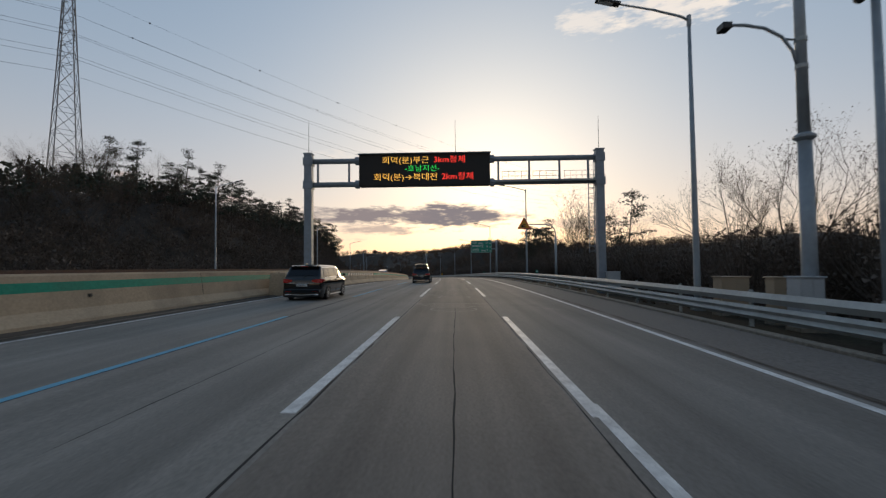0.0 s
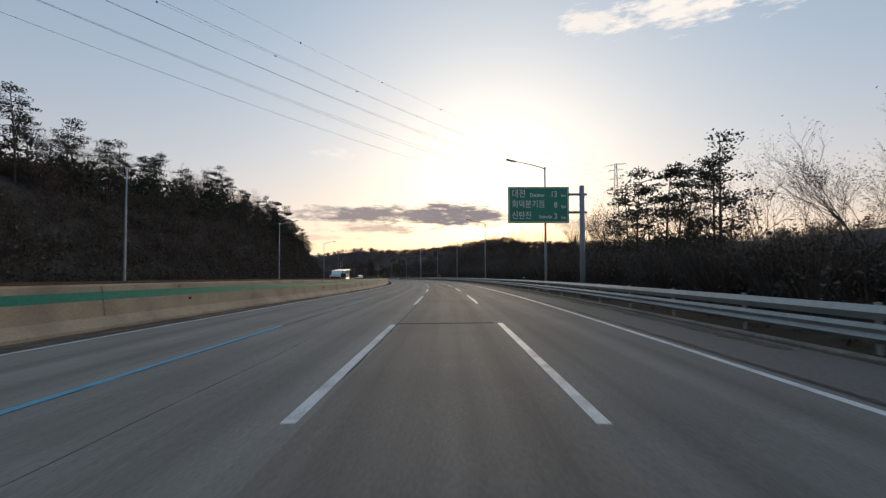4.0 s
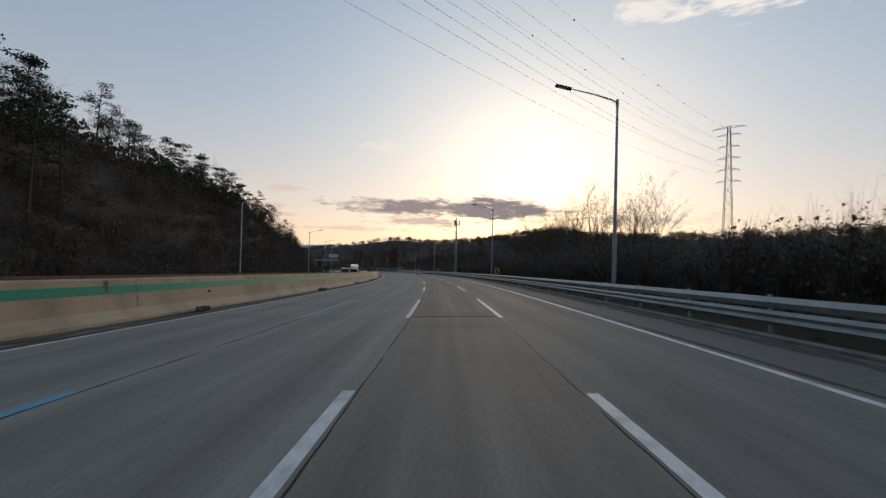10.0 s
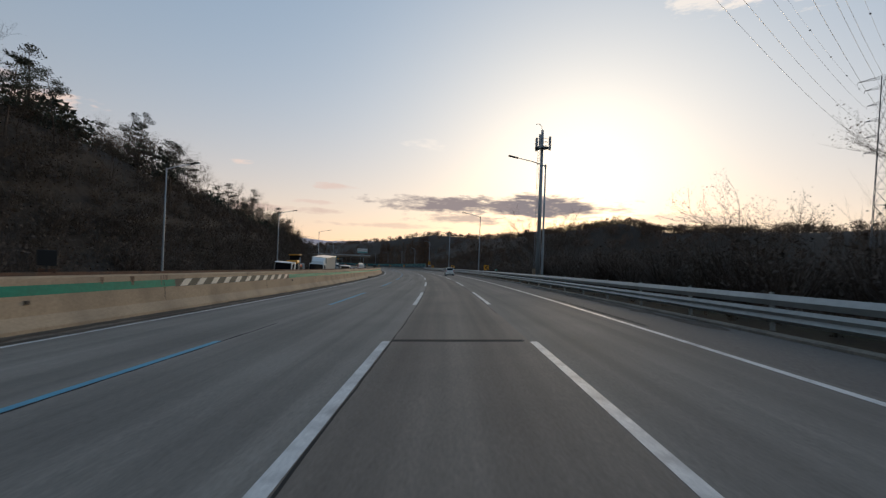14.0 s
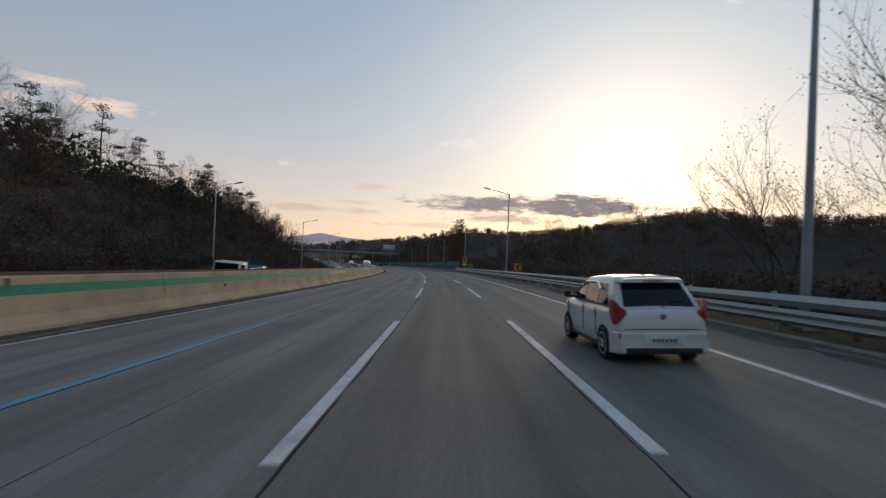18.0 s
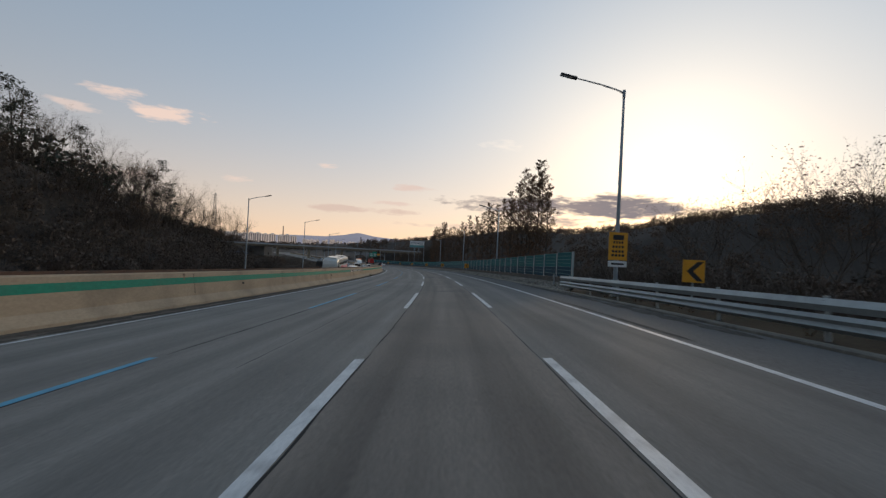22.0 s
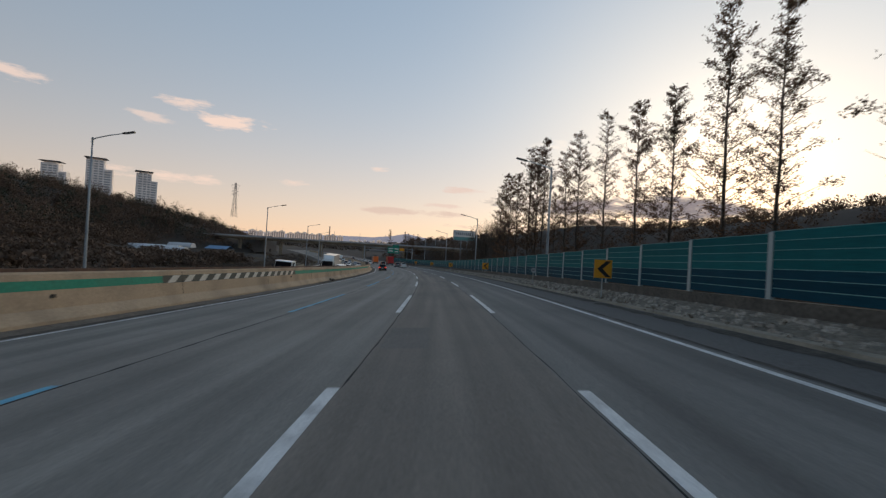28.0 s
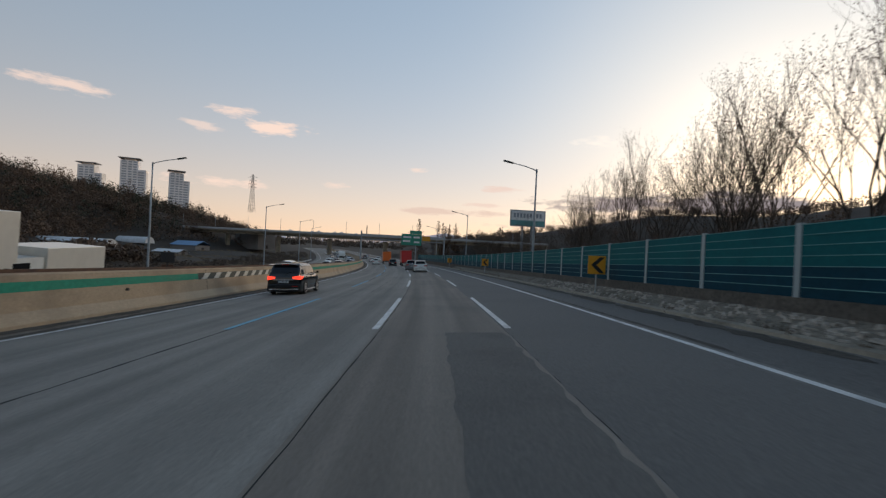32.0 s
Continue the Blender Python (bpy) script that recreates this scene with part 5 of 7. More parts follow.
# ---- undergrowth and far woods: too many to count
def thicket(name, spots, mat, label, leaves, twigs, size, seed, tall_by=1.0):
    """spots: rows of x, y, z, radius, height."""
    r = np.random.RandomState(seed)
    spots = np.array(spots)
    n = len(spots)
    # leaf-like scraps
    c = np.repeat(spots, leaves, 0)
    d = r.normal(size=(len(c), 3))
    d /= np.linalg.norm(d, axis=1, keepdims=True)
    d *= r.uniform(.3, 1.0, (len(c), 1)) ** .5
    p = c[:, :3] + np.stack([d[:, 0] * c[:, 3], d[:, 1] * c[:, 3], (d[:, 2] * .5 + .45) * c[:, 4]], 1)
    a = r.normal(size=(len(c), 3))
    a /= np.linalg.norm(a, axis=1, keepdims=True)
    b = np.cross(a, r.normal(size=(len(c), 3)))
    b /= np.linalg.norm(b, axis=1, keepdims=True)
    k = (size * r.uniform(.5, 1.3, (len(c), 1)))
    tri = np.stack([p - a * k, p + a * k * .6 - b * k, p + a * k + b * k * .8], 1).reshape(-1, 3)
    # twigs: long thin slivers that break the outline
    c2 = np.repeat(spots, twigs, 0)
    ang = r.uniform(0, 2 * np.pi, len(c2))
    out = r.uniform(.1, 1.25, len(c2))
    way = np.stack([np.cos(ang) * out, np.sin(ang) * out, np.ones(len(c2))], 1)
    start = c2[:, :3] + np.stack([np.cos(ang) * c2[:, 3] * .4, np.sin(ang) * c2[:, 3] * .4, c2[:, 4] * .25], 1)
    ln = (c2[:, 4] * r.uniform(.55, 1.05, len(c2)) * .85 * tall_by)[:, None]
    e = start + way / np.linalg.norm(way, axis=1, keepdims=True) * ln
    sd = np.stack([-np.sin(ang), np.cos(ang), 0 * ang], 1) * (.007 + .0026 * c2[:, 4:5])
    tw = np.stack([start - sd, start + sd, e], 1).reshape(-1, 3)
    verts = np.concatenate([tri, tw])
    m = len(verts) // 3
    me = bpy.data.meshes.new(name)
    me.vertices.add(len(verts))
    me.vertices.foreach_set("co", verts.astype(np.float32).ravel())
    me.loops.add(len(verts))
    me.loops.foreach_set("vertex_index", np.arange(len(verts), dtype=np.int32))
    me.polygons.add(m)
    me.polygons.foreach_set("loop_start", np.arange(0, len(verts), 3, dtype=np.int32))
    me.update()
    me.materials.append(mat)
    return tagged(new(name, me), label, "undergrowth", kind="stuff")


def scatter(n, s0, s1, u_of, radius, height, seed, keep=None):
    r = random.Random(seed)
    rows = []
    while len(rows) < n:
        s = r.uniform(s0, s1)
        u = u_of(r)
        if keep and not keep(s, u):
            n -= 1
            continue
        x, y, z = earth(s, u)
        rows.append((x, y, z, r.uniform(.7, 1.3) * radius, r.uniform(.65, 1.25) * height))
    return rows


def on_crest(n, seed):
    """Clumps of wood over the ridge, thickest along its crest."""
    r, rows = random.Random(seed), []
    mids = np.stack([LINE_X, LINE_Y], 1)
    while len(rows) < n:
        k = r.uniform(0, len(CREST) - 1.001)
        i, f = int(k), k - int(k)
        a, d = CREST[i], CREST[i + 1] - CREST[i]
        side = np.array((-d[1], d[0])) / math.hypot(d[0], d[1])
        x, y = a[:2] + d[:2] * f - side * r.choice((-1, 1, 1, 1)) * -abs(r.gauss(0, 55))
        j = int(np.argmin(((mids - (x, y)) ** 2).sum(1)))
        u = math.hypot(*(mids[j] - (x, y)))
        if u < 55:
            n -= 1
            continue
        rows.append((x, y, LINE_Z[j] + .6 + ground_z(LINE_S[j], u), r.uniform(.7, 1.3) * 4.2, r.uniform(.65, 1.25) * 9.0))
    return rows


thicket("roadside_scrub", scatter(1500, -60, 300, lambda r: 12.6 + abs(r.gauss(0, 1)) * 7, 1.5, 4.3, 1) + scatter(420, 290, 435, lambda r: 14 + abs(r.gauss(0, 1)) * 9, 1.5, 3.4, 2)
        + scatter(500, 430, 760, lambda r: 11.5 + abs(r.gauss(0, 1)) * 8, 1.4, 3.2, 3),
        M["scrub"], "dense dark brown leafless scrub along the verge", 120, 100, .095, 1)
thicket("slope_scrub", scatter(3900, -60, 515, lambda r: -34.5 - abs(r.gauss(0, 1)) * 14, 1.9, 3.6, 4) + scatter(500, 515, 900, lambda r: -33 - r.random() * 25, 1.2, 1.3, 5),
        M["scrub"], "dark leafless scrub covering the slope beyond the road", 52, 70, .15, 2)
thicket("slope_wood", scatter(700, -100, 500, lambda r: -52 - abs(r.gauss(0, 1)) * 32, 3.0, 5.5, 6), M["needle"], "dark wood on the hill beside the motorway", 110, 26, .42, 3)
thicket("right_wood", scatter(1300, 100, 900, lambda r: 60 + r.random() * 130, 4.0, 8.0, 7) + on_crest(2300, 7), M["autumn"], "dark leafless wood on the hill beneath the sunset", 100, 30, .52, 4)
thicket("valley_wood", scatter(500, 250, 900, lambda r: 24 + r.random() * 45, 2.6, 4.5, 12), M["autumn"], "dark scrub in the valley below the embankment", 80, 22, .42, 8)
thicket("left_wood", scatter(2300, 430, 1150, lambda r: -50 - r.random() * 290, 4.2, 7.0, 8, lambda s, u: -u > ridge_foot(s) + 2) + scatter(1400, 430, 1150, lambda r: -50 - r.random() * 290, 3.4, 11.5, 38, lambda s, u: -u > ridge_foot(s) + 6)
        + scatter(900, 515, 730, lambda r: -58 - r.random() * 66, 2.2, 3.6, 39) + scatter(800, 560, 900, lambda r: -116 - r.random() * 60, 3.4, 6.5, 40, lambda s, u: -u > ridge_foot(s)), M["autumn"], "brown autumn wood on the ridge beyond the field", 108, 24, .4, 5)
thicket("ridge_pines", scatter(900, 470, 1100, lambda r: -90 - r.random() * 245, 3.4, 10.5, 28, lambda s, u: -u > ridge_foot(s) + 14), M["needle"], "dark evergreen crowns among the ridge wood", 120, 12, .42, 26)
thicket("field_grass", scatter(2600, 520, 860, lambda r: -31 - r.random() * 78, 1.1, .75, 29, lambda s, u: -u < ridge_foot(s) - 12), M["dry_grass"], "dry straw-coloured grass in the field", 16, 34, .09, 27)
thicket("far_wood", scatter(900, 1250, 2300, lambda r: -700 + r.random() * 1300, 6, 8, 9), M["scrub"], "far low woods along the valley floor", 36, 8, 1.6, 6)
thicket("verge_weeds", scatter(700, 434, 700, lambda r: 7.7 + r.random() * 1.1, .14, .38, 10) + scatter(500, -40, 432, lambda r: 8.7 + r.random() * 1.6, .16, .42, 11),
        M["dry_leaf"], "dry weeds along the foot of the rail and barrier", 10, 14, .035, 7)

# ---- vehicles
def loft(sections, cap=True):
    """Closed skin through rings of (x, y, z), all of one length."""
    bm = bmesh.new()
    rings = [[bm.verts.new(p) for p in ring] for ring in sections]
    n = len(rings[0])
    for a, b in zip(rings, rings[1:]):
        for k in range(n):
            bm.faces.new((a[k], a[(k + 1) % n], b[(k + 1) % n], b[k]))
    if cap:
        bm.faces.new(rings[0][::-1]), bm.faces.new(rings[-1])
    bmesh.ops.recalc_face_normals(bm, faces=bm.faces)
    return bm


def lathe_x(bm, profile, centre, sides=20):
    """Turns (x, r) points round an axis along x."""
    cx, cy, cz = centre
    rings = [[bm.verts.new((cx + x, cy + r * math.cos(2 * math.pi * k / sides), cz + r * math.sin(2 * math.pi * k / sides))) for k in range(sides)] for x, r in profile]
    for a, b in zip(rings, rings[1:]):
        for k in range(sides):
            bm.faces.new((a[k], a[(k + 1) % sides], b[(k + 1) % sides], b[k]))
    bm.faces.new(rings[0]), bm.faces.new(rings[-1])
    bmesh.ops.recalc_face_normals(bm, faces=bm.faces)
    return bm


def paint(name, colour, rough=.28, metal=.0):
    m = surface(name, colour, rough=rough, metal=metal, spread=.02, grain=3, patch=1.2, bump=0, second=tuple(c * .85 for c in colour), amount=.4, coat=.5)
    m.node_tree.nodes["Principled BSDF"].inputs["Coat Roughness"].default_value = .03
    return m


P = {"black": paint("black_car_paint", (.004, .004, .005), .05), "white": paint("white_car_paint", (.66, .69, .67)), "silver": paint("silver_car_paint", (.4, .41, .42), .3, .5),
     "grey": paint("grey_car_paint", (.14, .15, .16), .3, .4), "blue": paint("blue_truck_paint", (.02, .25, .62)), "orange": paint("orange_truck_paint", (.75, .16, .03)),
     "red": paint("red_truck_paint", (.5, .03, .03)), "cream": paint("cream_paint", (.62, .6, .54)), "bus_red": paint("bus_red", (.78, .05, .055))}
M["glass"] = glassy("car_glass", (.008, .010, .014), .03)
M["glass"].node_tree.nodes["Principled BSDF"].inputs["Specular IOR Level"].default_value = .32
M["glass"].node_tree.nodes["Principled BSDF"].inputs["Coat Weight"].default_value = .08
M["tyre"] = surface("tyre_rubber", (.015, .015, .016), rough=.85, spread=.1, bump=.1)
M["rim"] = surface("alloy_rim", (.62, .63, .64), rough=.35, metal=.35, spread=.03, bump=0)
M["chrome"] = surface("chrome_trim", (.75, .76, .77), rough=.12, metal=1, spread=.02, bump=0)
M["tail"] = surface("tail_lamp_red", (.42, .015, .012), rough=.2, spread=.05, bump=0, coat=.6)
M["brake"] = glowing("lit_tail_lamp", (1.0, .06, .03), 1.2)
M["lamp_glass"] = glassy("head_lamp_glass", (.55, .56, .55), .1)
M["lamp_dull"] = surface("lamp_band", (.5, .10, .09), rough=.3, spread=.05, bump=0)
M["plate"] = surface("number_plate", (.6, .62, .62), rough=.5, spread=.03, bump=0)
M["under"] = surface("underbody", (.012, .012, .012), rough=.8, bump=0)


def wheel(o, x, y, r, w=.21, out=1):
    """Wheel at x, y with its face towards out."""
    bm = lathe_x(bmesh.new(), [(-w / 2, r * .68), (-w / 2, r * .93), (-w * .36, r), (w * .36, r), (w / 2, r * .93), (w / 2, r * .68)], (x, y, r), 22)
    wh = part("tyre", bm, M["tyre"], o, smooth=False)
    f = out * w / 2
    bm = lathe_x(bmesh.new(), [(-out * .02 + f * .9, r * .69), (f * 1.02, r * .7), (f * 1.02, r * .63), (f * .7, r * .6)], (x, y, r), 22)
    part("rim", bm, M["rim"], wh)
    bm = bmesh.new()
    for k in range(10):
        a = 2 * math.pi * k / 10
        d = Vector((0, math.cos(a), math.sin(a)))
        t = Vector((0, -math.sin(a), math.cos(a)))
        c = Vector((x + f * .93, y, r))
        vs = [bm.verts.new(c + d * rr * r + t * ww * r + Vector((out * e, 0, 0))) for rr, ww, e in ((.1, -.07, .012), (.1, .07, .012), (.64, .045, .0), (.64, -.045, .0))]
        bm.faces.new(vs)
    lathe_x(bm, [(f * .8, r * .14), (f * 1.0, r * .14)], (x, y, r), 10)
    part("spokes", bm, M["rim"], wh)


def ring_body(y, w, z0, zt):
    """Cross-section of the lower body: tucked sill, full flank, a crease below the windows."""
    h = zt - z0
    half = [(.80, 0), (.93, .03), (.975, .13 * h), (.992, .34 * h), (1.0, .55 * h), (.99, .72 * h), (.985, .78 * h), (.965, .9 * h), (.93, .97 * h), (.86, h), (.5, h + .012)]
    left = [(-w * k, y, z0 + z) for k, z in half]
    return left + [(0, y, zt + .016)] + [(-x, q, z) for x, q, z in left[::-1]]


def skin(bm, angle=34):
    """Smooth faces, but crisp where they meet at more than the angle."""
    bm.normal_update()
    for f in bm.faces:
        f.smooth = True
    for e in bm.edges:
        if len(e.link_faces) == 2 and e.calc_face_angle(0) > radians(angle):
            e.smooth = False
    return bm


def strip(points, depth):
    """A lamp or trim that follows outer points (x, y, low, high), thickened inwards."""
    bm = bmesh.new()
    rings = []
    for x, y, lo, hi in points:
        d = Vector((-x, .9 - y * .3, 0)).normalized() * depth
        rings.append([bm.verts.new(c) for c in ((x, y, lo), (x, y, hi), (x + d.x, y + d.y, hi), (x + d.x, y + d.y, lo))])
    for p, q in zip(rings, rings[1:]):
        for k in range(4):
            bm.faces.new((p[k], p[(k + 1) % 4], q[(k + 1) % 4], q[k]))
    bm.faces.new(rings[0][::-1]), bm.faces.new(rings[-1])
    bmesh.ops.recalc_face_normals(bm, faces=bm.faces)
    return bm


def sheet(rows, thick):
    """A pane through rows of points, thickened against its normal."""
    bm = bmesh.new()
    n = len(rows[0])
    grid = [[bm.verts.new(c) for c in row] for row in rows]
    for i in range(len(rows) - 1):
        for k in range(n - 1):
            bm.faces.new((grid[i][k], grid[i][k + 1], grid[i + 1][k + 1], grid[i + 1][k]))
    bmesh.ops.recalc_face_normals(bm, faces=bm.faces)
    bmesh.ops.solidify(bm, geom=bm.faces[:], thickness=thick)
    return bm


def build_car(name, m, label, L, W, H, belt, hood, cab, axles, r, col, category="car", group="", rails=False, roofbox=False, lit=False, visor=False, near=True):
    """y runs from the tail (0) to the nose (L); near: small trims that show only close by; cab: tail and nose ends of the cabin at the belt and at the roof."""
    o = empty(name, m, label, category, group)
    yb0, yr0, yr1, yb1 = cab
    w, z0 = W / 2, .23
    dark = col is P["black"]
    st = [(-.02, .86, z0 + .2, belt - .17), (.0, .90, z0 + .12, belt - .09), (.05, .945, z0 + .05, belt - .035), (.14, .972, z0, belt - .012), (.34, .988, z0 - .02, belt), (yb0 + .7, 1.0, z0 - .03, belt + .005), (L * .5, 1.0, z0 - .03, belt - .005),
          (yb1 - .3, 1.0, z0 - .03, belt - .02), (yb1, .992, z0 - .03, (belt + hood) / 2 + .02), (yb1 + .3, .985, z0 - .02, hood + .005), (L - .6, .96, z0, hood - .03), (L - .3, .91, z0 + .02, hood - .1), (L - .1, .84, z0 + .06, hood - .2), (L, .72, z0 + .12, hood - .33)]
    body = part("body", skin(loft([ring_body(y, w * k, a, b) for y, k, a, b in st])), col, o)
    wb, wr = w * .935, w * .745
    zr = H - .015

    def side(y, z):
        """Half width of the cabin at y, z."""
        g = max(0.0, (z - belt) / (zr - belt))
        k = 1 - .07 * max(0, (yr0 + .5 - y) / (yr0 + .5)) ** 2 - .10 * max(0, (y - yr1) / (yb1 - yr1)) ** 2
        return (wb + (wr - wb) * g + .05 * g * (1 - g)) * k

    def top_at(y):
        if y < yr0:
            return belt - .02 + (zr - belt + .02) * ((y - yb0) / (yr0 - yb0)) ** .92
        if y > yr1:
            return belt - .04 + (zr - belt + .04) * max(0, (yb1 - y) / (yb1 - yr1)) ** .88
        f = (y - yr0) / (yr1 - yr0)
        return zr + .05 * math.sin(math.pi * min(1, f * .8 + .2)) * .6

    ys = [yb0 + (yr0 - yb0) * f for f in (0, .12, .3, .5, .7, .86, .96)] + [yr0 + (yr1 - yr0) * f for f in (0, .05, .15, .35, .55, .75, .92, 1)] + [yr1 + (yb1 - yr1) * f for f in (.06, .2, .4, .6, .8, 1)]
    rings = []
    for y in ys:
        zt = top_at(y)
        c = min(.075, max(.004, (zt - belt) * .45))
        zm = (belt + zt - c) / 2
        half = [(side(y, belt), belt - .06), (side(y, zm), zm), (side(y, zt - c), zt - c), (side(y, zt) - c * .28, zt - c * .35), (side(y, zt) - c * 1.1, zt - .006), (side(y, zt) * .5, zt + .012)]
        rings.append([(-x, y, z) for x, z in half] + [(0, y, zt + .018)] + [(x, y, z) for x, z in half[::-1]])
    part("cabin", skin(loft(rings)), col, o)

    # panes, each a little proud of the cabin
    def across(y, up, k, half_w):
        n = [half_w * f for f in (-1, -.5, 0, .5, 1)]
        return [(x, y + k, top_at(y) + up + .018 - .018 * abs(x / half_w) ** 1.5) for x in n]
    rear = [yb0 + (yr0 - yb0) * f for f in ((.12, .4, .7, .93) if not visor else (.06, .35, .65, .88))]
    part("rear_window", skin(sheet([across(y, .012, -.006, side(y, top_at(y)) - .1) for y in rear], .008)), M["glass"], o, "dark tinted rear window")
    front = [yr1 + (yb1 - yr1) * f for f in (.1, .35, .6, .88)]
    part("windscreen", skin(sheet([across(y, .012, .008, side(y, top_at(y)) - .09) for y in front], .008)), M["glass"], o)
    lo, hi = belt + .03, H - .135
    span = yb1 - yb0
    cuts = [yb0 + span * .10 + .12, yb0 + span * .33, yb0 + span * .60, yb1 - .22]
    for s in (-1, 1):
        for i, (ya, yz) in enumerate(zip(cuts, cuts[1:])):
            ya2, yz2 = (max(ya + .03, yr0 + .16) if i == 0 else ya + .03), (min(yz - .03, yr1 + .02) if i == 2 else yz - .03)
            rows = []
            for f in (0, .25, .5, .75, 1):
                z = lo + (hi - lo) * f
                y0_, y1_ = ya + .03 + (ya2 - ya - .03) * f, yz - .03 + (yz2 - yz + .03) * f
                rows.append([(s * (side(y, z) + .007), y, z) for y in (y0_ + (y1_ - y0_) * q for q in (0, .33, .66, 1))])
            part("side_window", skin(sheet(rows, .008 * (1 if s > 0 else 1))), M["glass"], o)
        edge = [(s * (side(y, lo) + .012), y, belt + .012) for y in np.linspace(cuts[0], cuts[-1], 6)]
        part("window_trim", tube(bmesh.new(), edge, .011, 5), M["chrome"] if dark else M["black"], o)
        if dark:
            edge = [(s * (side(y, hi) + .012), y, H - .12) for y in np.linspace(yr0 + .12, yr1 - .05, 6)]
            part("window_trim", tube(bmesh.new(), edge, .01, 5), M["chrome"], o)
        for y in (cuts[1] + .16, cuts[2] + .18):
            part("door_handle", block(s * w * .995 - .02, s * w * .995 + .022, y - .1, y + .1, belt - .15, belt - .115, .012), M["chrome"] if dark else col, o)
        for y in (cuts[1] - .02, cuts[2] + .0, yb1 - .05) if near else ():
            part("door_gap", block(s * w * .995 - .012, s * w * .995 + .0045, y - .004, y + .004, z0 + .16, belt - .06), M["under"], o)
        part("mirror_arm", block(min(s * w * .9, s * (w + .06)), max(s * w * .9, s * (w + .06)), yb1 - .34, yb1 - .27, belt + .03, belt + .07), M["black"], o)
        shell = [[(s * (w + .03 + .15 * q), y, belt + .03 + k) for q, k in ((0, .02), (.4, 0), (.9, .01), (1, .06), (.95, .12), (.5, .14), (0, .12))] for y in (yb1 - .36,)]
        shell.append([(s * (w + .04 + .12 * q), yb1 - .27, belt + .03 + k) for q, k in ((0, .03), (.4, .01), (.9, .02), (1, .06), (.95, .11), (.5, .125), (0, .11))])
        shell.append([(s * (w + .05 + .09 * q), yb1 - .2, belt + .05 + k * .7) for q, k in ((0, .03), (.4, .01), (.9, .02), (1, .06), (.95, .1), (.5, .11), (0, .1))])
        part("mirror", skin(loft(shell)), col if not visor else M["black"], o)
        part("side_sill", block(s * w * .95 - .04, s * w * .95 + .03, axles[0] + r * 1.2, axles[1] - r * 1.2, .2, .265, .012), M["rim"] if dark else M["black"], o)
        for y in axles:
            # near-black plate on the flank stands in for the shaded wheel opening
            arc = [(y + r * 1.17 * math.cos(q), r + r * 1.17 * math.sin(q)) for q in np.linspace(-.75, math.pi + .75, 22)]
            bm = bmesh.new()
            for x in (s * (w - .06), s * (w + .004)):
                bm.faces.new([bm.verts.new((x, a_, max(.17, b_))) for a_, b_ in arc])
            bmesh.ops.bridge_loops(bm, edges=bm.edges[:])
            bmesh.ops.recalc_face_normals(bm, faces=bm.faces)
            part("arch_shade_plate", bm, M["under"], o)
            wheel(o, s * (w - .088), y, r, .21, s)
        if visor:
            lamp = [(s * w * .78, -.032, belt - .10, belt - .03), (s * w * .90, -.02, belt - .21, belt + .02), (s * w * .965, .03, belt - .27, belt + .10), (s * w * .99, .12, belt - .27, belt + .15), (s * w * .995, .22, belt - .2, belt + .14), (s * w * .99, .30, belt - .06, belt + .1)]
            fog = part("fog_lamp", block(min(s * w * .76, s * w * .93), max(s * w * .76, s * w * .93), -.045, .06, z0 + .1, z0 + .21, .02), M["lamp_glass"], o, "pale reversing lamp")
            part("fog_lens", block(min(s * w * .76, s * w * .93), max(s * w * .76, s * w * .93), -.046, .05, z0 + .215, z0 + .32, .02), M["tail"], fog)
            part("window_visor", tube(bmesh.new(), [(s * (side(yb1 - .3, belt + .1) + .02), yb1 - .32, belt + .1), (s * (side(yr1 - .1, H - .14) + .025), yr1 - .1, H - .125), (s * (side(yr0 + .6, H - .12) + .025), yr0 + .65, H - .115), (s * (side(yr0 + .3, H - .3) + .025), yr0 + .34, H - .24)], .02, 6), M["chrome"], o)
        else:
            lamp = [(s * w * .50, -.032, belt - .20, belt - .10), (s * w * .72, -.036, belt - .235, belt - .075), (s * w * .88, -.03, belt - .25, belt - .06), (s * w * .955, .02, belt - .25, belt - .055), (s * w * .985, .12, belt - .23, belt - .06), (s * w * 1.0, .40, belt - .15, belt - .075)]
            if near:
                part("bumper_reflector", block(min(s * w * .5, s * w * .84), max(s * w * .5, s * w * .84), -.05, .03, z0 + .2, z0 + .245, .006), M["tail"], o)
        tail = part("tail_lamp", skin(strip(lamp, .06)), M["brake"] if lit else M["tail"], o)
        core = [] if visor else [(x * 1.004, y - .004, a_ + (b_ - a_) * .42, a_ + (b_ - a_) * .58) for x, y, a_, b_ in lamp[1:4]]
        if core and near:
            part("lamp_insert", strip(core, .01), M["lamp_dull"], tail, "paler band across the lamp")
        head = loft([[(s * w * .5, L - .09, hood - .3), (s * w * .74, L - .15, hood - .3), (s * w * .74, L - .2, hood - .16), (s * w * .5, L - .14, hood - .18)],
                     [(s * w * .6, L - .3, hood - .28), (s * w * .94, L - .42, hood - .26), (s * w * .92, L - .5, hood - .13), (s * w * .6, L - .36, hood - .15)]])
        part("head_lamp", head, M["lamp_glass"], o)
    # bumper, plate and trims of the tail
    bump = [(-.05, .80, .06, .27), (-.062, .86, .03, .3), (-.03, .93, .0, .33), (.1, .985, -.03, .33), (.3, 1.0, -.05, .28)]
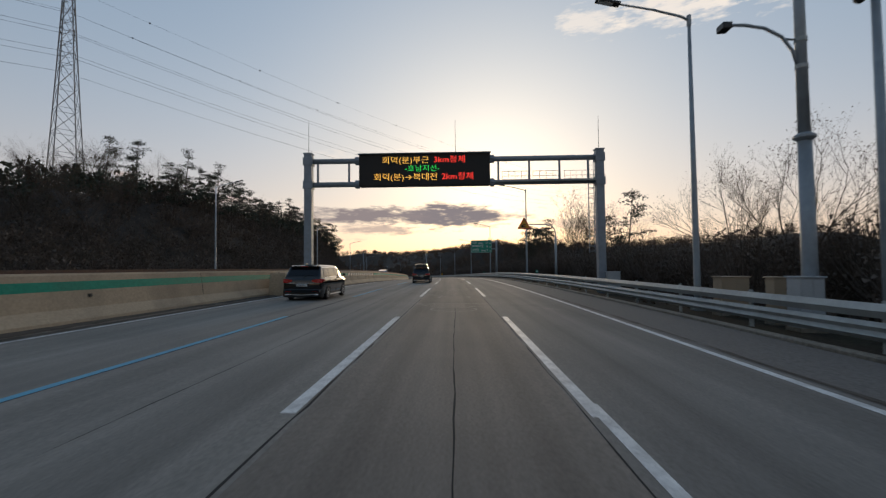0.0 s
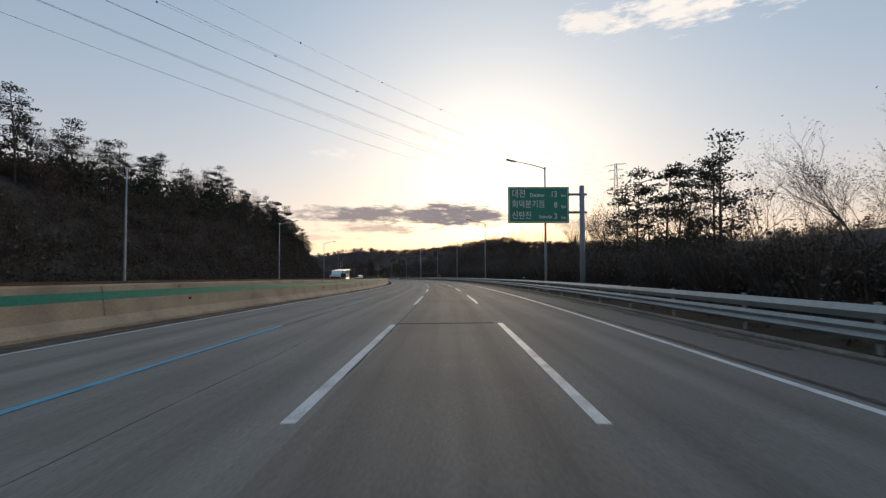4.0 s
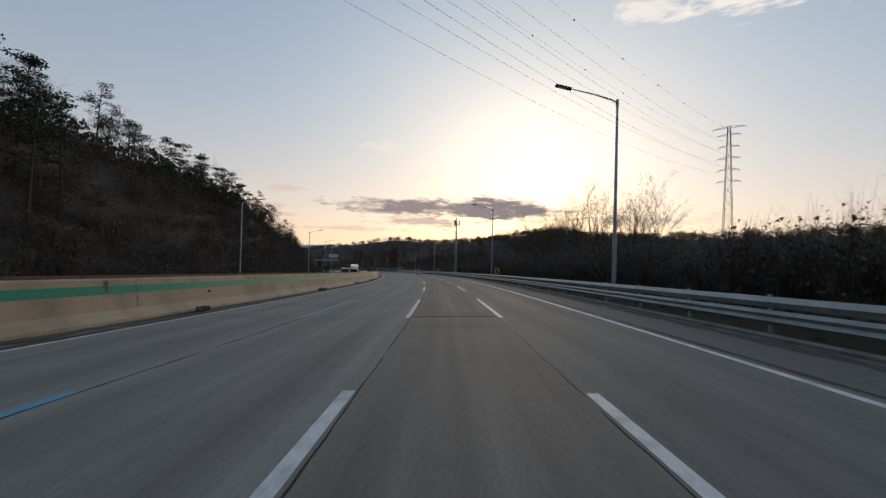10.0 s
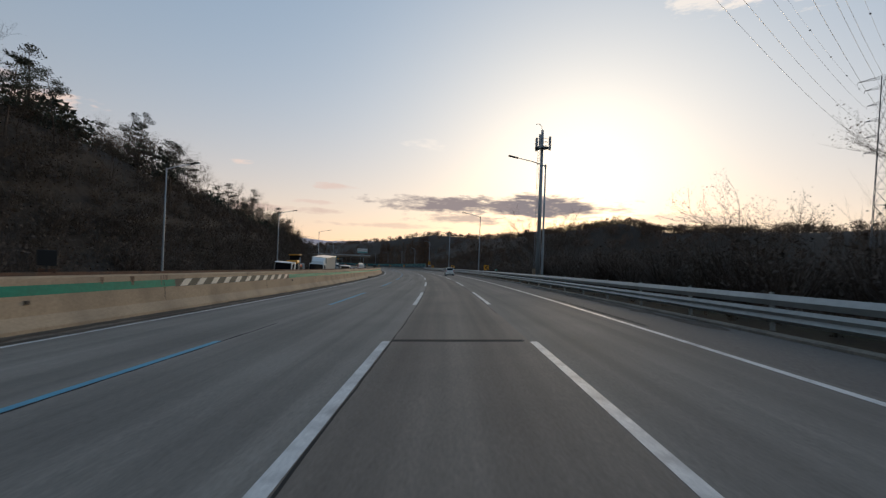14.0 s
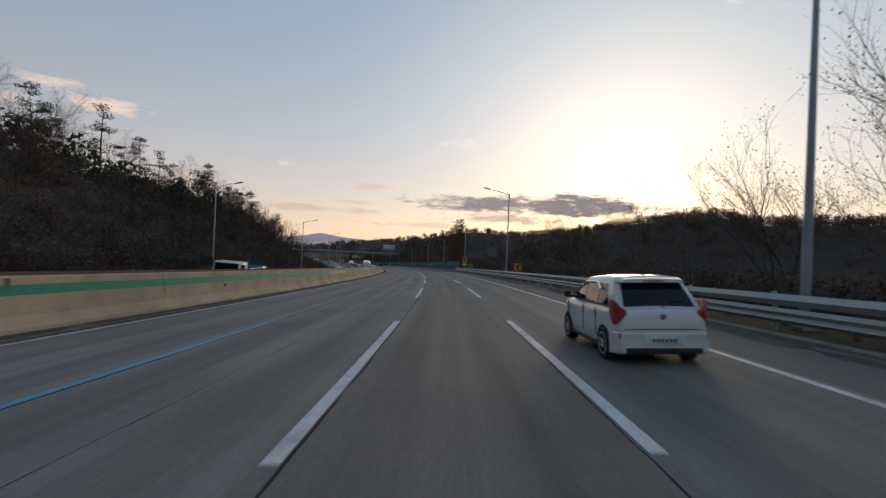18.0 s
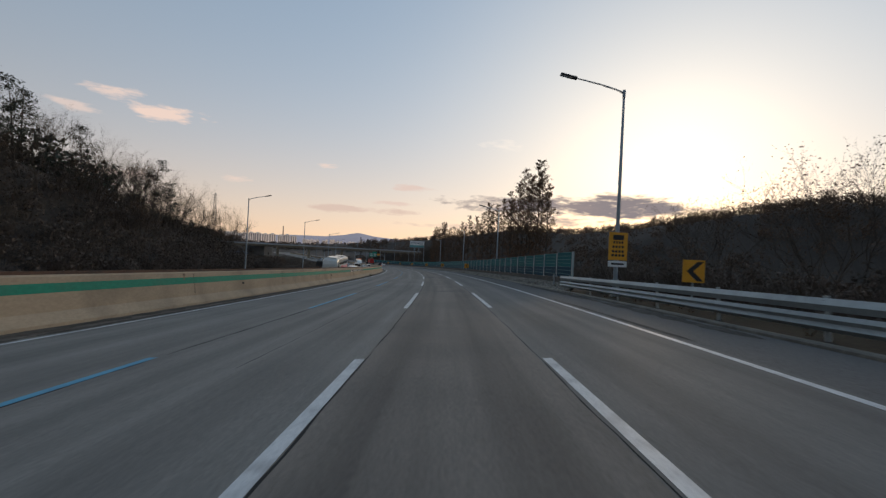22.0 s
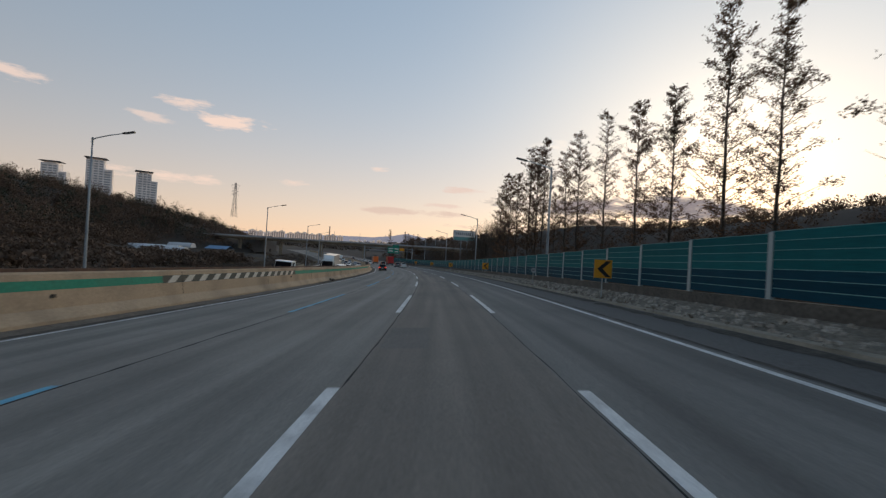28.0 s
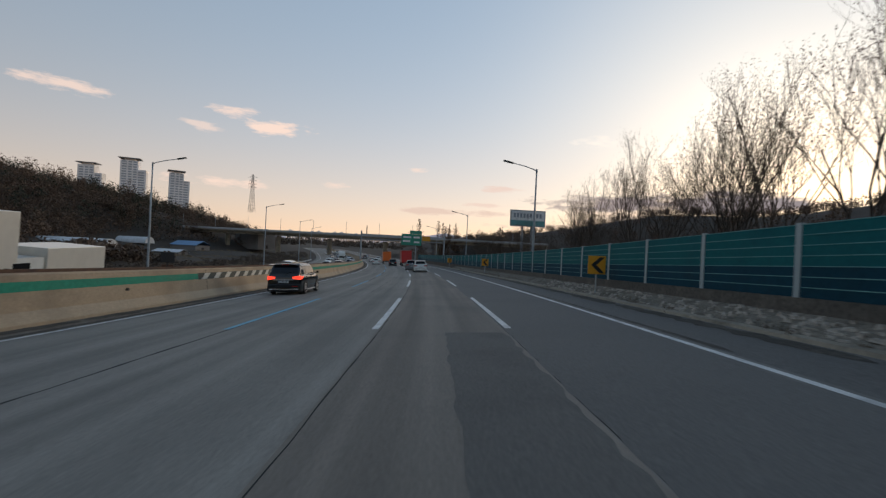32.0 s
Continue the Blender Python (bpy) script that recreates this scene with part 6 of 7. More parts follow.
    part("rear_bumper", skin(loft([[(x * w * k, y, z0 + z) for x, z in ((-1, lo_), (-1.004, (lo_ + hi_) / 2), (-1, hi_ - .02), (-.97, hi_), (.97, hi_), (1, hi_ - .02), (1.004, (lo_ + hi_) / 2), (1, lo_), (.92, lo_ - .03), (-.92, lo_ - .03))] for y, k, lo_, hi_ in bump])), col, o)
    part("lower_apron", block(-w * .8, w * .8, -.066, .2, z0 - .03, z0 + .075, .02), M["black"] if not dark else M["under"], o)
    if dark:
        trim = [(x * w, -.078 + .05 * abs(x) ** 6, z0 + .03 + .03 * (abs(x) > .5), z0 + .075 + .03 * (abs(x) > .5)) for x in (-.84, -.6, -.52, 0, .52, .6, .84)]
        part("bumper_trim", strip(trim, .03), M["chrome"], o)
        for s in (-1, 1):
            part("exhaust_tip", block(s * w * .72 - .1, s * w * .72 + .1, -.085, .0, z0 + .035, z0 + .1, .02), M["chrome"], o)
    zp = belt - .36 if not visor else z0 + .2
    recess = part("plate_recess", block(-.36, .36, -.045 if not visor else -.066, .02, zp - .07, zp + .1, .02), M["under"] if dark else col, o)
    pl = part("number_plate", block(-.26, .26, -.066 if not visor else -.078, -.03, zp - .055, zp + .055, .006), M["plate"], recess)
    y_ = -.07 if not visor else -.082
    for i in range(6 if near else 0):
        part("plate_bar", block(-.2 + i * .07, -.16 + i * .07, y_, y_ + .008, zp - .03, zp + .03), M["black"], o)
    if dark:
        part("tailgate_trim", block(-w * .62, w * .62, -.05, .03, belt - .275, belt - .25, .008), M["chrome"], o)
    else:
        part("badge", tube(bmesh.new(), [(0, -.036, belt - .13), (0, -.02, belt - .13)], .05, 14), M["chrome"], o)
    if near:
        part("tailgate_gap", block(-w * .8, w * .8, -.03, .0, belt - .345 if visor else z0 + .33, belt - .335 if visor else z0 + .342), M["under"], o)
    sp = [[(x, y, H + z) for x, z in ((-wr * k, -.075 + d), (-wr * k * .9, -.02 + d), (0, .0 + d), (wr * k * .9, -.02 + d), (wr * k, -.075 + d), (0, -.07 + d))] for y, k, d in ((yr0 - .24, .93, -.03), (yr0 - .1, 1.0, -.005), (yr0 + .12, 1.0, .012))]
    part("spoiler", skin(loft(sp)), col, o)
    if near:
        part("high_lamp", block(-.18, .18, yr0 - .252, yr0 - .22, H - .085, H - .065), M["tail"], o)
    zw = top_at(yb0 + (yr0 - yb0) * .2)
    if near:
        part("rear_wiper", tube(bmesh.new(), [(.02, yb0 - .03, belt + .02), (.2, yb0 + (yr0 - yb0) * .2 - .03, zw + .01), (.42, yb0 + (yr0 - yb0) * .22 - .03, zw + .02)], .011, 5), M["black"], o)
    part("aerial_fin", loft([[(-.02, yr0 + .15, H), (.02, yr0 + .15, H), (.008, yr0 + .13, H + .09), (-.008, yr0 + .13, H + .09)],
                             [(-.02, yr0 + .34, H), (.02, yr0 + .34, H), (.004, yr0 + .32, H + .03), (-.004, yr0 + .32, H + .03)]]), M["black"], o)
    part("grille", block(-w * .45, w * .45, L - .06, L + .012, z0 + .2, hood - .34, .01), M["black"], o)
    part("underbody", block(-w * .8, w * .8, .35, L - .35, .14, .3), M["under"], o)
    if rails:
        for s in (-1, 1):
            part("roof_rail", tube(bmesh.new(), [(s * wr * .9, yr0 + .1, H - .01), (s * wr * .9, yr0 + .2, H + .06), (s * wr * .9, yr1 - .3, H + .06), (s * wr * .9, yr1 - .2, H - .01)], .018, 6), M["black"], o)
    if roofbox:
        for y in (yr0 + .55, yr1 - .6):
            part("roof_bar", block(-wr * 1.0, wr * 1.0, y - .03, y + .03, H + .01, H + .08), M["black"], o)
        a, b = yr0 + .02, yr1 - .05
        tray, lid = [], []
        for y, k, h0, h1 in ((a, .84, .13, .28), (a + .04, .93, .1, .33), (a + .35, .97, .08, .365), ((a + b) / 2, .95, .08, .36), (b - .7, .86, .08, .31), (b - .2, .68, .1, .22), (b, .5, .13, .16)):
            ww, zm = .74 * k, H + h0 + (h1 - h0) * .38
            tray.append([(-ww * .96, y, zm), (-ww * .95, y, H + h0 + .04), (-ww * .8, y, H + h0), (ww * .8, y, H + h0), (ww * .95, y, H + h0 + .04), (ww * .96, y, zm)])
            lid.append([(-ww, y, zm - .012), (-ww * 1.01, y, zm + .04), (-ww * .9, y, H + h1 - .03), (-ww * .72, y, H + h1), (0, y, H + h1 + .012), (ww * .72, y, H + h1), (ww * .9, y, H + h1 - .03), (ww * 1.01, y, zm + .04), (ww, y, zm - .012)])
        rb = part("roof_box", skin(loft(lid)), P["black"], o, "black aerodynamic roof box")
        part("box_tray", skin(loft(tray)), M["black"], rb, "matt black tray of the roof box")
    return o


VAN = dict(L=5.1, W=1.98, H=1.74, belt=1.12, hood=1.05, cab=(.06, .52, 3.3, 4.3), axles=(1.05, 4.1), r=.34)
HATCH = dict(L=3.6, W=1.6, H=1.485, belt=.95, hood=.9, cab=(.08, .56, 2.0, 2.95), axles=(.6, 2.98), r=.285)
SUV = dict(L=4.5, W=1.83, H=1.68, belt=1.06, hood=1.02, cab=(.06, .5, 2.65, 3.45), axles=(.85, 3.47), r=.35)
SEDAN = dict(L=4.8, W=1.84, H=1.46, belt=.93, hood=.92, cab=(.75, 1.6, 2.95, 3.85), axles=(1.0, 3.8), r=.32)
build_car("minivan", stand(16.9, -7.3), "black minivan with dark windows and alloy wheels in the bus lane", col=P["black"], **VAN)
build_car("minivan", stand(44.5, -3.42), "black minivan with a black roof box beside the dashed line", col=P["black"], roofbox=True, **VAN)
build_car("hatchback", stand(323.7, 3.5), "small white hatchback with chrome window visors beside the edge line", col=P["white"], visor=True, **HATCH)
build_car("suv", stand(632.5, -7.9), "black off-roader with roof rails and lit tail lamps near the median", col=P["black"], rails=True, lit=True, **SUV)
build_car("suv", stand(718, -3.6), "small dark car far ahead between the trucks", col=P["black"], near=False, **SUV)
build_car("suv", stand(736, -7.4), "white car far ahead near the median", col=P["white"], near=False, **SUV)
build_car("van", stand(676, .1), "white service van with a ladder rack far ahead", col=P["white"], rails=True, **VAN)
build_car("van", stand(686, -.9), "dark blue van behind the red truck", col=P["grey"], **VAN)


def build_truck(m, label, L, cab_col, box_col, box_h, cab_h=2.6, W=2.4, kind="box", bed_col=None, panel=None, fairing=True):
    """Nose at y = L; load behind the cab."""
    o = empty("truck", m, label, "truck")
    w = W / 2
    cl = 1.95
    y1, y0 = L, L - cl
    def front(z, out=0.0):
        return y1 + out - .14 * max(0, z - .9) / (cab_h - .9)

    cabm = part("cab", loft([[(-w, y0, .7), (w, y0, .7), (w, y0, cab_h), (-w, y0, cab_h)], [(-w, y1 - .3, .6), (w, y1 - .3, .6), (w * .98, y1 - .4, cab_h), (-w * .98, y1 - .4, cab_h)],
                             [(-w * .95, y1, .6), (w * .95, y1, .6), (w * .92, front(cab_h), cab_h - .08), (-w * .92, front(cab_h), cab_h - .08)]]), cab_col, o)
    za, zb = cab_h * .57, cab_h - .16
    part("windscreen", loft([[(-w * .9, front(za, .012), za), (w * .9, front(za, .012), za), (w * .87, front(zb, .012), zb), (-w * .87, front(zb, .012), zb)],
                             [(-w * .8, y1 - .3, za), (w * .8, y1 - .3, za), (w * .8, y1 - .35, zb), (-w * .8, y1 - .35, zb)]]), M["glass"], cabm)
    part("sun_visor", block(-w * .9, w * .9, front(zb, .0), front(zb, .2), zb + .0, zb + .07, .01), M["black"], cabm)
    part("grille", block(-w * .6, w * .6, y1 - .02, y1 + .02, .95, 1.25, .01), M["black"], cabm)
    for s in (-1, 1):
        part("side_window", block(s * w - .06 * s, s * w + .008 * s, y0 + .7, y1 - .42, za + .05, zb - .05, .006), M["glass"], cabm)
        part("head_lamp", block(s * w * .62, s * w * .9, y1 - .05, y1 + .02, .85, 1.05, .02), M["lamp_glass"], cabm)
        part("mirror", block(s * (w + .08), s * (w + .24), y1 - .05, y1 + .06, za + .1, za + .65, .02), M["black"], cabm)
    part("bumper", block(-w * .96, w * .96, y1 - .1, y1 + .06, .45, .8, .03), cab_col, cabm)
    part("chassis", block(-.45, .45, .1, y1 - .2, .62, .85), M["under"], o)
    if fairing:
        part("fairing", loft([[(-w * .9, y0, cab_h), (w * .9, y0, cab_h), (w * .85, y0, max(cab_h + .3, box_h - .05)), (-w * .85, y0, max(cab_h + .3, box_h - .05))],
                              [(-w * .85, y1 - .5, cab_h), (w * .85, y1 - .5, cab_h), (w * .7, y1 - .7, cab_h + .35), (-w * .7, y1 - .7, cab_h + .35)]]), cab_col, o)
    if kind == "box":
        b = part("cargo_box", block(-w * 1.02, w * 1.02, 0, y0 - .15, .95, box_h, .03), box_col, o)
        for s in (-1, 1):
            part("side_rail", block(s * w * 1.02, s * (w * 1.02 + .02), .02, y0 - .17, .9, 1.02), M["zinc"], b)
            if panel:
                n = 9
                for i in range(n):
                    a = y0 - .8 - i * .62
                    if a > 3:
                        part("writing_bar", block(s * w * 1.02, s * (w * 1.02 + .012), a - .45, a, 2.55, 2.95), panel[i % 2], b)
                part("pale_picture", block(s * w * 1.02, s * (w * 1.02 + .01), .5, 2.4, 1.9, 3.2), P["white"], b)
        part("rear_door", block(-w * .98, w * .98, -.03, -.002, 1.0, box_h - .08, .005), box_col, b)
    else:
        b = part("load_bed", block(-w, w, 0, y0 - .15, .95, 1.12, .01), bed_col or M["rust"], o)
        if kind == "sides":
            for s in (-1, 1):
                part("side_board", block(s * w - .03, s * w + .03, 0, y0 - .15, 1.12, 1.9, .01), box_col, b)
            part("tail_board", block(-w, w, -.03, .03, 1.12, 1.9, .01), box_col, b)
    ax = [1.2, 2.4, L - 1.2] if L > 7 else [1.0, L - 1.1]
    for y in ax:
        for s in (-1, 1):
            wheel(o, s * (w - .16), y, .48, .3, s)
    for s in (-1, 1):
        part("tail_lamp", block(s * w * .7, s * w * .95, -.04, .0, .8, .95, .01), M["tail"], o)
    part("under_guard", block(-w * .9, w * .9, .05, .12, .45, .58), M["zinc"], o)
    return o


def build_bus(m, label, L, base, stripe):
    o = empty("coach", m, label, "coach")
    w, h = 1.25, 3.6
    rings = []
    for y, k, z0, z1 in ((0, .94, .5, h - .15), (.15, 1, .4, h - .02), (L * .5, 1, .35, h), (L - .6, 1, .35, h), (L - .15, .98, .4, h - .35), (L, .9, .45, h - .9)):
        ww = w * k
        rings.append([(-ww, y, z0), (-ww, y, z1 - .35), (-ww * .94, y, z1 - .08), (-ww * .7, y, z1), (ww * .7, y, z1), (ww * .94, y, z1 - .08), (ww, y, z1 - .35), (ww, y, z0)])
    body = part("body", loft(rings), base, o)
    part("roof_pod", block(-.8, .8, L * .5, L * .93, h - .02, h + .18, .06), base, o)
    part("roof_pod", block(-.8, .8, .4, L * .25, h - .02, h + .12, .05), base, o)
    for s in (-1, 1):
        for i in range(7):
            a = .6 + i * (L - 2.6) / 7
            part("window", block(s * w, s * (w + .012), a, a + (L - 2.6) / 7 - .06, 2.52, 3.0, .004), M["glass"], o)
        part("stripe", block(s * w, s * (w + .008), .2, L * .5, .5, 2.24), stripe, o)
        part("stripe", loft([[(s * w, L * .5, .5), (s * w, L * .84, .5), (s * w, L * .64, 2.46), (s * w, L * .5, 2.46)], [(s * (w + .008), L * .5, .5), (s * (w + .008), L * .84, .5), (s * (w + .008), L * .64, 2.46), (s * (w + .008), L * .5, 2.46)]]), stripe, o)
        part("door_window", block(s * w, s * (w + .012), L - 1.7, L - .75, 1.5, 2.95, .004), M["glass"], o)
        part("mirror", block(s * (w + .05), s * (w + .22), L + .05, L + .2, 2.1, 2.55, .03), M["black"], o)
        part("head_lamp", block(s * .7, s * 1.05, L - .06, L + .02, .7, .9, .02), M["lamp_glass"], o)
        for y in (2.6, L - 2.4):
            # near-black disc drawn for the shade round the wheel
            part("arch_shade_plate", lathe_x(bmesh.new(), [(-.012, .58), (.012, .57)], (s * (w - .01), y, .5), 20), M["under"], o)
            wheel(o, s * (w - .13), y, .48, .28, s)
    part("windscreen", loft([[(-w * .84, L + .012, 1.2), (w * .84, L + .012, 1.2), (w * .84, L - .01, 2.4), (-w * .84, L - .01, 2.4)], [(-w * .9, L - .12, 2.4), (w * .9, L - .12, 2.4), (w * .88, L - .14, 2.95), (-w * .88, L - .14, 2.95)]]), M["glass"], o)
    return o


def oncoming(s, u):
    """Pose whose nose, at y = L, points back down the road."""
    return stand(s, u, turn=180)


build_truck(oncoming(158.8, -20), "white lorry with a bright blue box behind the median", 12.2, P["white"], P["blue"], 3.9, cab_h=2.95, panel=(P["white"], P["white"]))
build_truck(oncoming(324, -19), "white lorry with a long plain white box", 10.8, P["white"], P["cream"], 3.95, cab_h=3.0)
build_truck(oncoming(311.5, -21), "white low-loader lorry carrying a road roller", 9.5, P["white"], P["white"], 2.6, cab_h=3.05, kind="flat", fairing=False)
build_truck(oncoming(365.5, -20), "pale blue flatbed lorry with low sides", 7.2, P["white"], P["blue"], 2.6, kind="sides", fairing=False)
build_truck(oncoming(594, -20), "white tipper lorry with brown side boards", 7.0, P["white"], M["kerb"], 2.6, kind="sides", fairing=False)
build_truck(oncoming(628, -19), "white lorry with a tall cream box", 10.4, P["white"], P["cream"], 4.05, cab_h=3.05)
build_truck(oncoming(633.3, -19), "small white box lorry passing the field", 5.8, P["white"], P["cream"], 2.75, cab_h=2.35, fairing=False)
build_truck(stand(719, -.2), "red lorry far ahead in the middle lane", 9.0, P["red"], P["red"], 3.8)
build_truck(stand(745, -3.9), "orange lorry far ahead beside the red one", 9.0, P["orange"], P["orange"], 3.6)
build_bus(oncoming(488.1, -17), "white coach with a red stripe behind the median", 11.6, P["cream"], P["bus_red"])
build_bus(oncoming(800, -18), "white coach far down the opposite carriageway", 11.6, P["white"], P["blue"])


def build_roller(m):
    o = empty("road_roller", m, "orange and yellow road roller on the low-loader", "road roller")
    part("frame", block(-.8, .8, .3, 3.4, .7, 1.1, .05), P["orange"], o)
    part("engine_cover", block(-.75, .75, .4, 1.7, 1.1, 1.7, .08), M["sign_yellow"], o)
    part("cab", block(-.7, .7, 1.7, 2.7, 1.1, 2.45, .06), M["glass"], o)
    part("cab_roof", block(-.8, .8, 1.55, 2.85, 2.45, 2.58, .03), M["sign_yellow"], o)
    part("drum", lathe_x(bmesh.new(), [(-.9, .62), (.9, .62)], (0, 3.6, .62), 22), M["zinc"], o)
    for s in (-1, 1):
        wheel(o, s * .7, .8, .66, .4, s)


build_roller(stand(306.5, -21, 1.13))
sedan = build_car("sedan", oncoming(181.6, -17), "pale saloon car behind the median barrier", col=P["white"], group="oncoming cars", near=False, **SEDAN)
silver = build_car("sedan", oncoming(107, -14.6), "silver saloon car behind the median barrier", col=P["silver"], group="oncoming cars", near=False, **SEDAN)
white_van = build_car("minivan", oncoming(168.6, -17.2), "white minibus behind the median barrier", col=P["white"], group="oncoming cars", near=False, **VAN)
dark = build_car("suv", oncoming(165, -14.4), "dark off-roader behind the median barrier", col=P["grey"], group="oncoming cars", near=False, **SUV)
for kind, s, u in ((silver, 226, -14.5), (sedan, 204.5, -15), (silver, 317, -14.5), (sedan, 340.5, -15), (sedan, 371, -14.5), (silver, 402, -14.5), (dark, 410, -18.5), (silver, 422.8, -14.5), (white_van, 490.8, -14.8),
                   (sedan, 473.5, -21.5), (white_van, 609.6, -15), (sedan, 520, -18.5), (silver, 545, -14.6), (sedan, 650, -14.6), (silver, 668, -18.3), (white_van, 690, -21.8), (dark, 700, -14.6), (sedan, 712, -18.2),
                   (silver, 735, -14.6), (dark, 742, -18.2), (sedan, 758, -21.6), (silver, 772, -14.6), (white_van, 790, -21.8), (sedan, 806, -14.6), (dark, 822, -21.6), (silver, 835, -18.2), (sedan, 850, -14.6), (silver, 870, -18.2),
                   (dark, 60, -18), (sedan, 265, -18.2), (silver, 283, -21.6), (sedan, 880, -21.5), (white_van, 900, -14.6), (sedan, 120, -21.6)):
    copy_thing(kind, oncoming(s, u))
for kind, s, u in ((sedan, 790, -3.6), (dark, 812, -7.3), (silver, 838, -3.6), (sedan, 770, -7.3)):
    o = copy_thing(kind, stand(s, u))
    tagged(o, "small car far ahead on the bend", group="cars ahead")

# ---- far things: pylons and wires, overpass, billboard, towers, greenhouses
def lattice(name, m, h, w0, w1, label, arms, mat, r=.16):
    o = empty(name, m, label, "pylon")
    n = 11
    lv = [(h * (1 - (1 - i / n) ** 1.0), w0 + (w1 - w0) * (i / n) ** .8) for i in range(n + 1)]
    for sx, sy in ((-1, -1), (1, -1), (1, 1), (-1, 1)):
        part("leg", tube(bmesh.new(), [(sx * w, sy * w, z) for z, w in lv], r, 4), mat, o)
    bm = bmesh.new()
    for (z0, a), (z1, b) in zip(lv, lv[1:]):
        for (x0, y0), (x1, y1) in (((-1, -1), (1, -1)), ((1, -1), (1, 1)), ((1, 1), (-1, 1)), ((-1, 1), (-1, -1))):
            tube(bm, [(x0 * a, y0 * a, z0), (x1 * b, y1 * b, z1)], r * .55, 3)
            tube(bm, [(x1 * a, y1 * a, z0), (x0 * b, y0 * b, z1)], r * .55, 3)
            tube(bm, [(x0 * b, y0 * b, z1), (x1 * b, y1 * b, z1)], r * .5, 3)
    part("bracing", bm, mat, o)
    for z, reach in arms:
        w = w0 + (w1 - w0) * (z / h) ** .8
        for s in (-1, 1):
            bm = tube(bmesh.new(), [(s * w, -w, z), (s * reach, 0, z + .1), (s * w, w, z)], r * .6, 3)
            tube(bm, [(s * w, -w, z + 1.5), (s * reach, 0, z + .12), (s * w, w, z + 1.5)], r * .6, 3)
            arm = part("cross_arm", bm, mat, o)
            part("insulator", tube(bmesh.new(), [(s * reach, 0, z + .1), (s * reach, 0, z - 1.6)], .09, 5), M["black"], arm)
    return o


M["pylon"] = surface("pylon_steel", (.16, .17, .18), rough=.6, metal=.3, spread=.05, bump=0)
ARMS = [(.93, 6.5), (.84, 5.5), (.75, 6.2), (.66, 5.8)]
A = spot(152, -124, 0)
B = spot(450, 280, 0)
base_a, base_b = ground_z(152, -124) + A[2], ground_z(450, 280) + B[2]
HA, HB = 82.0, 105.0
turn_ab = math.degrees(math.atan2(B[1] - A[1], B[0] - A[0])) - 90
lattice("pylon", pose(A[0], A[1], base_a - 1, 0, 0, turn_ab), HA, 5.2, 1.1, "tall grey lattice power pylon on the wooded hill", [(HA * f, w * 1.3) for f, w in ARMS], M["pylon"])
lattice("pylon", pose(B[0], B[1], base_b - 1, 0, 0, turn_ab), HB, 4.2, 1.0, "grey lattice power pylon beyond the bare trees", [(HB * f, w * 1.3) for f, w in ARMS + [(.57, 6.4), (.985, 9)]], M["pylon"], .17)


def make_wires():
    o = empty("power_line", Matrix(), "thin black power lines with marker balls over the road", "power line", kind="structure")
    d = Vector((B[0] - A[0], B[1] - A[1], 0)).normalized()
    side = Vector((d.y, -d.x, 0))
    ends = [(Vector((A[0], A[1], base_a - 1)), Vector((B[0], B[1], base_b - 1)))]
    # the line goes on behind the first pylon
    back = Vector((A[0], A[1], base_a + 12)) - d * 330
    ends.append((back, Vector((A[0], A[1], base_a - 1))))
    for n, (p, q) in enumerate(ends):
        for f, w in ARMS[:4]:
            for s in (-1, 1):
                a = p + side * s * w * 1.3 + Vector((0, 0, HA * f - 1.6))
                b = q + side * s * w * 1.3 + Vector((0, 0, (HB if n == 0 else HA) * f - 1.6))
                pts = [a.lerp(b, i / 24) - Vector((0, 0, 4 * 14 * (i / 24) * (1 - i / 24))) for i in range(25)]
                part("wire", tube(bmesh.new(), pts, .045 if f < .9 else .03, 4), M["black"], o)
                if f > .9 and n == 0:
                    for i in range(1, 24, 2):
                        bm = bmesh.new()
                        bmesh.ops.create_icosphere(bm, subdivisions=1, radius=.36, matrix=Matrix.Translation(pts[i]))
                        part("marker_ball", bm, M["black"], o)


make_wires()


def make_overpass():
    o = empty("overpass", Matrix(), "grey concrete overpass bridge crossing the valley", "bridge", kind="structure")
    p, q = Vector(spot(912, -118, 11.5)), Vector(spot(838, 95, 9.5))
    p.z, q.z = float(spot(900, 0)[2]) + 11.0, float(spot(850, 0)[2]) + 10.2
    d = (q - p).normalized()
    n = Vector((-d.y, d.x, 0)).normalized()
    L = (q - p).length

    def slab(name, z0, z1, w, mat):
        bm = block(-w, w, 0, L, z0, z1)
        ob = part(name, bm, mat, o)
        mm = Matrix.Identity(4)
        for i in range(3):
            mm[i][0], mm[i][1], mm[i][2], mm[i][3] = n[i], d[i], (0, 0, 1)[i], p[i]
        ob.matrix_world = mm
        return ob
    slab("deck", -.6, 0, 5.5, M["kerb"])
    slab("girder", -2.0, -.62, 3.6, M["kerb"])
    slab("parapet", 0, 1.0, 5.6, M["grey_box"])
    for f in (.08, .2, .33, .46, .6, .73, .86):
        c = p + d * L * f
        part("pier", block(c.x - .9, c.x + .9, c.y - .9, c.y + .9, c.z - 16, c.z - 2), M["kerb"], o)
    for i in range(1, 12):
        c = p + d * L * i / 12
        lp = part("lamp_post", tube(bmesh.new(), [(c.x, c.y, c.z + .9), (c.x, c.y, c.z + 8)], .09, 5), M["pole"], o)


make_overpass()


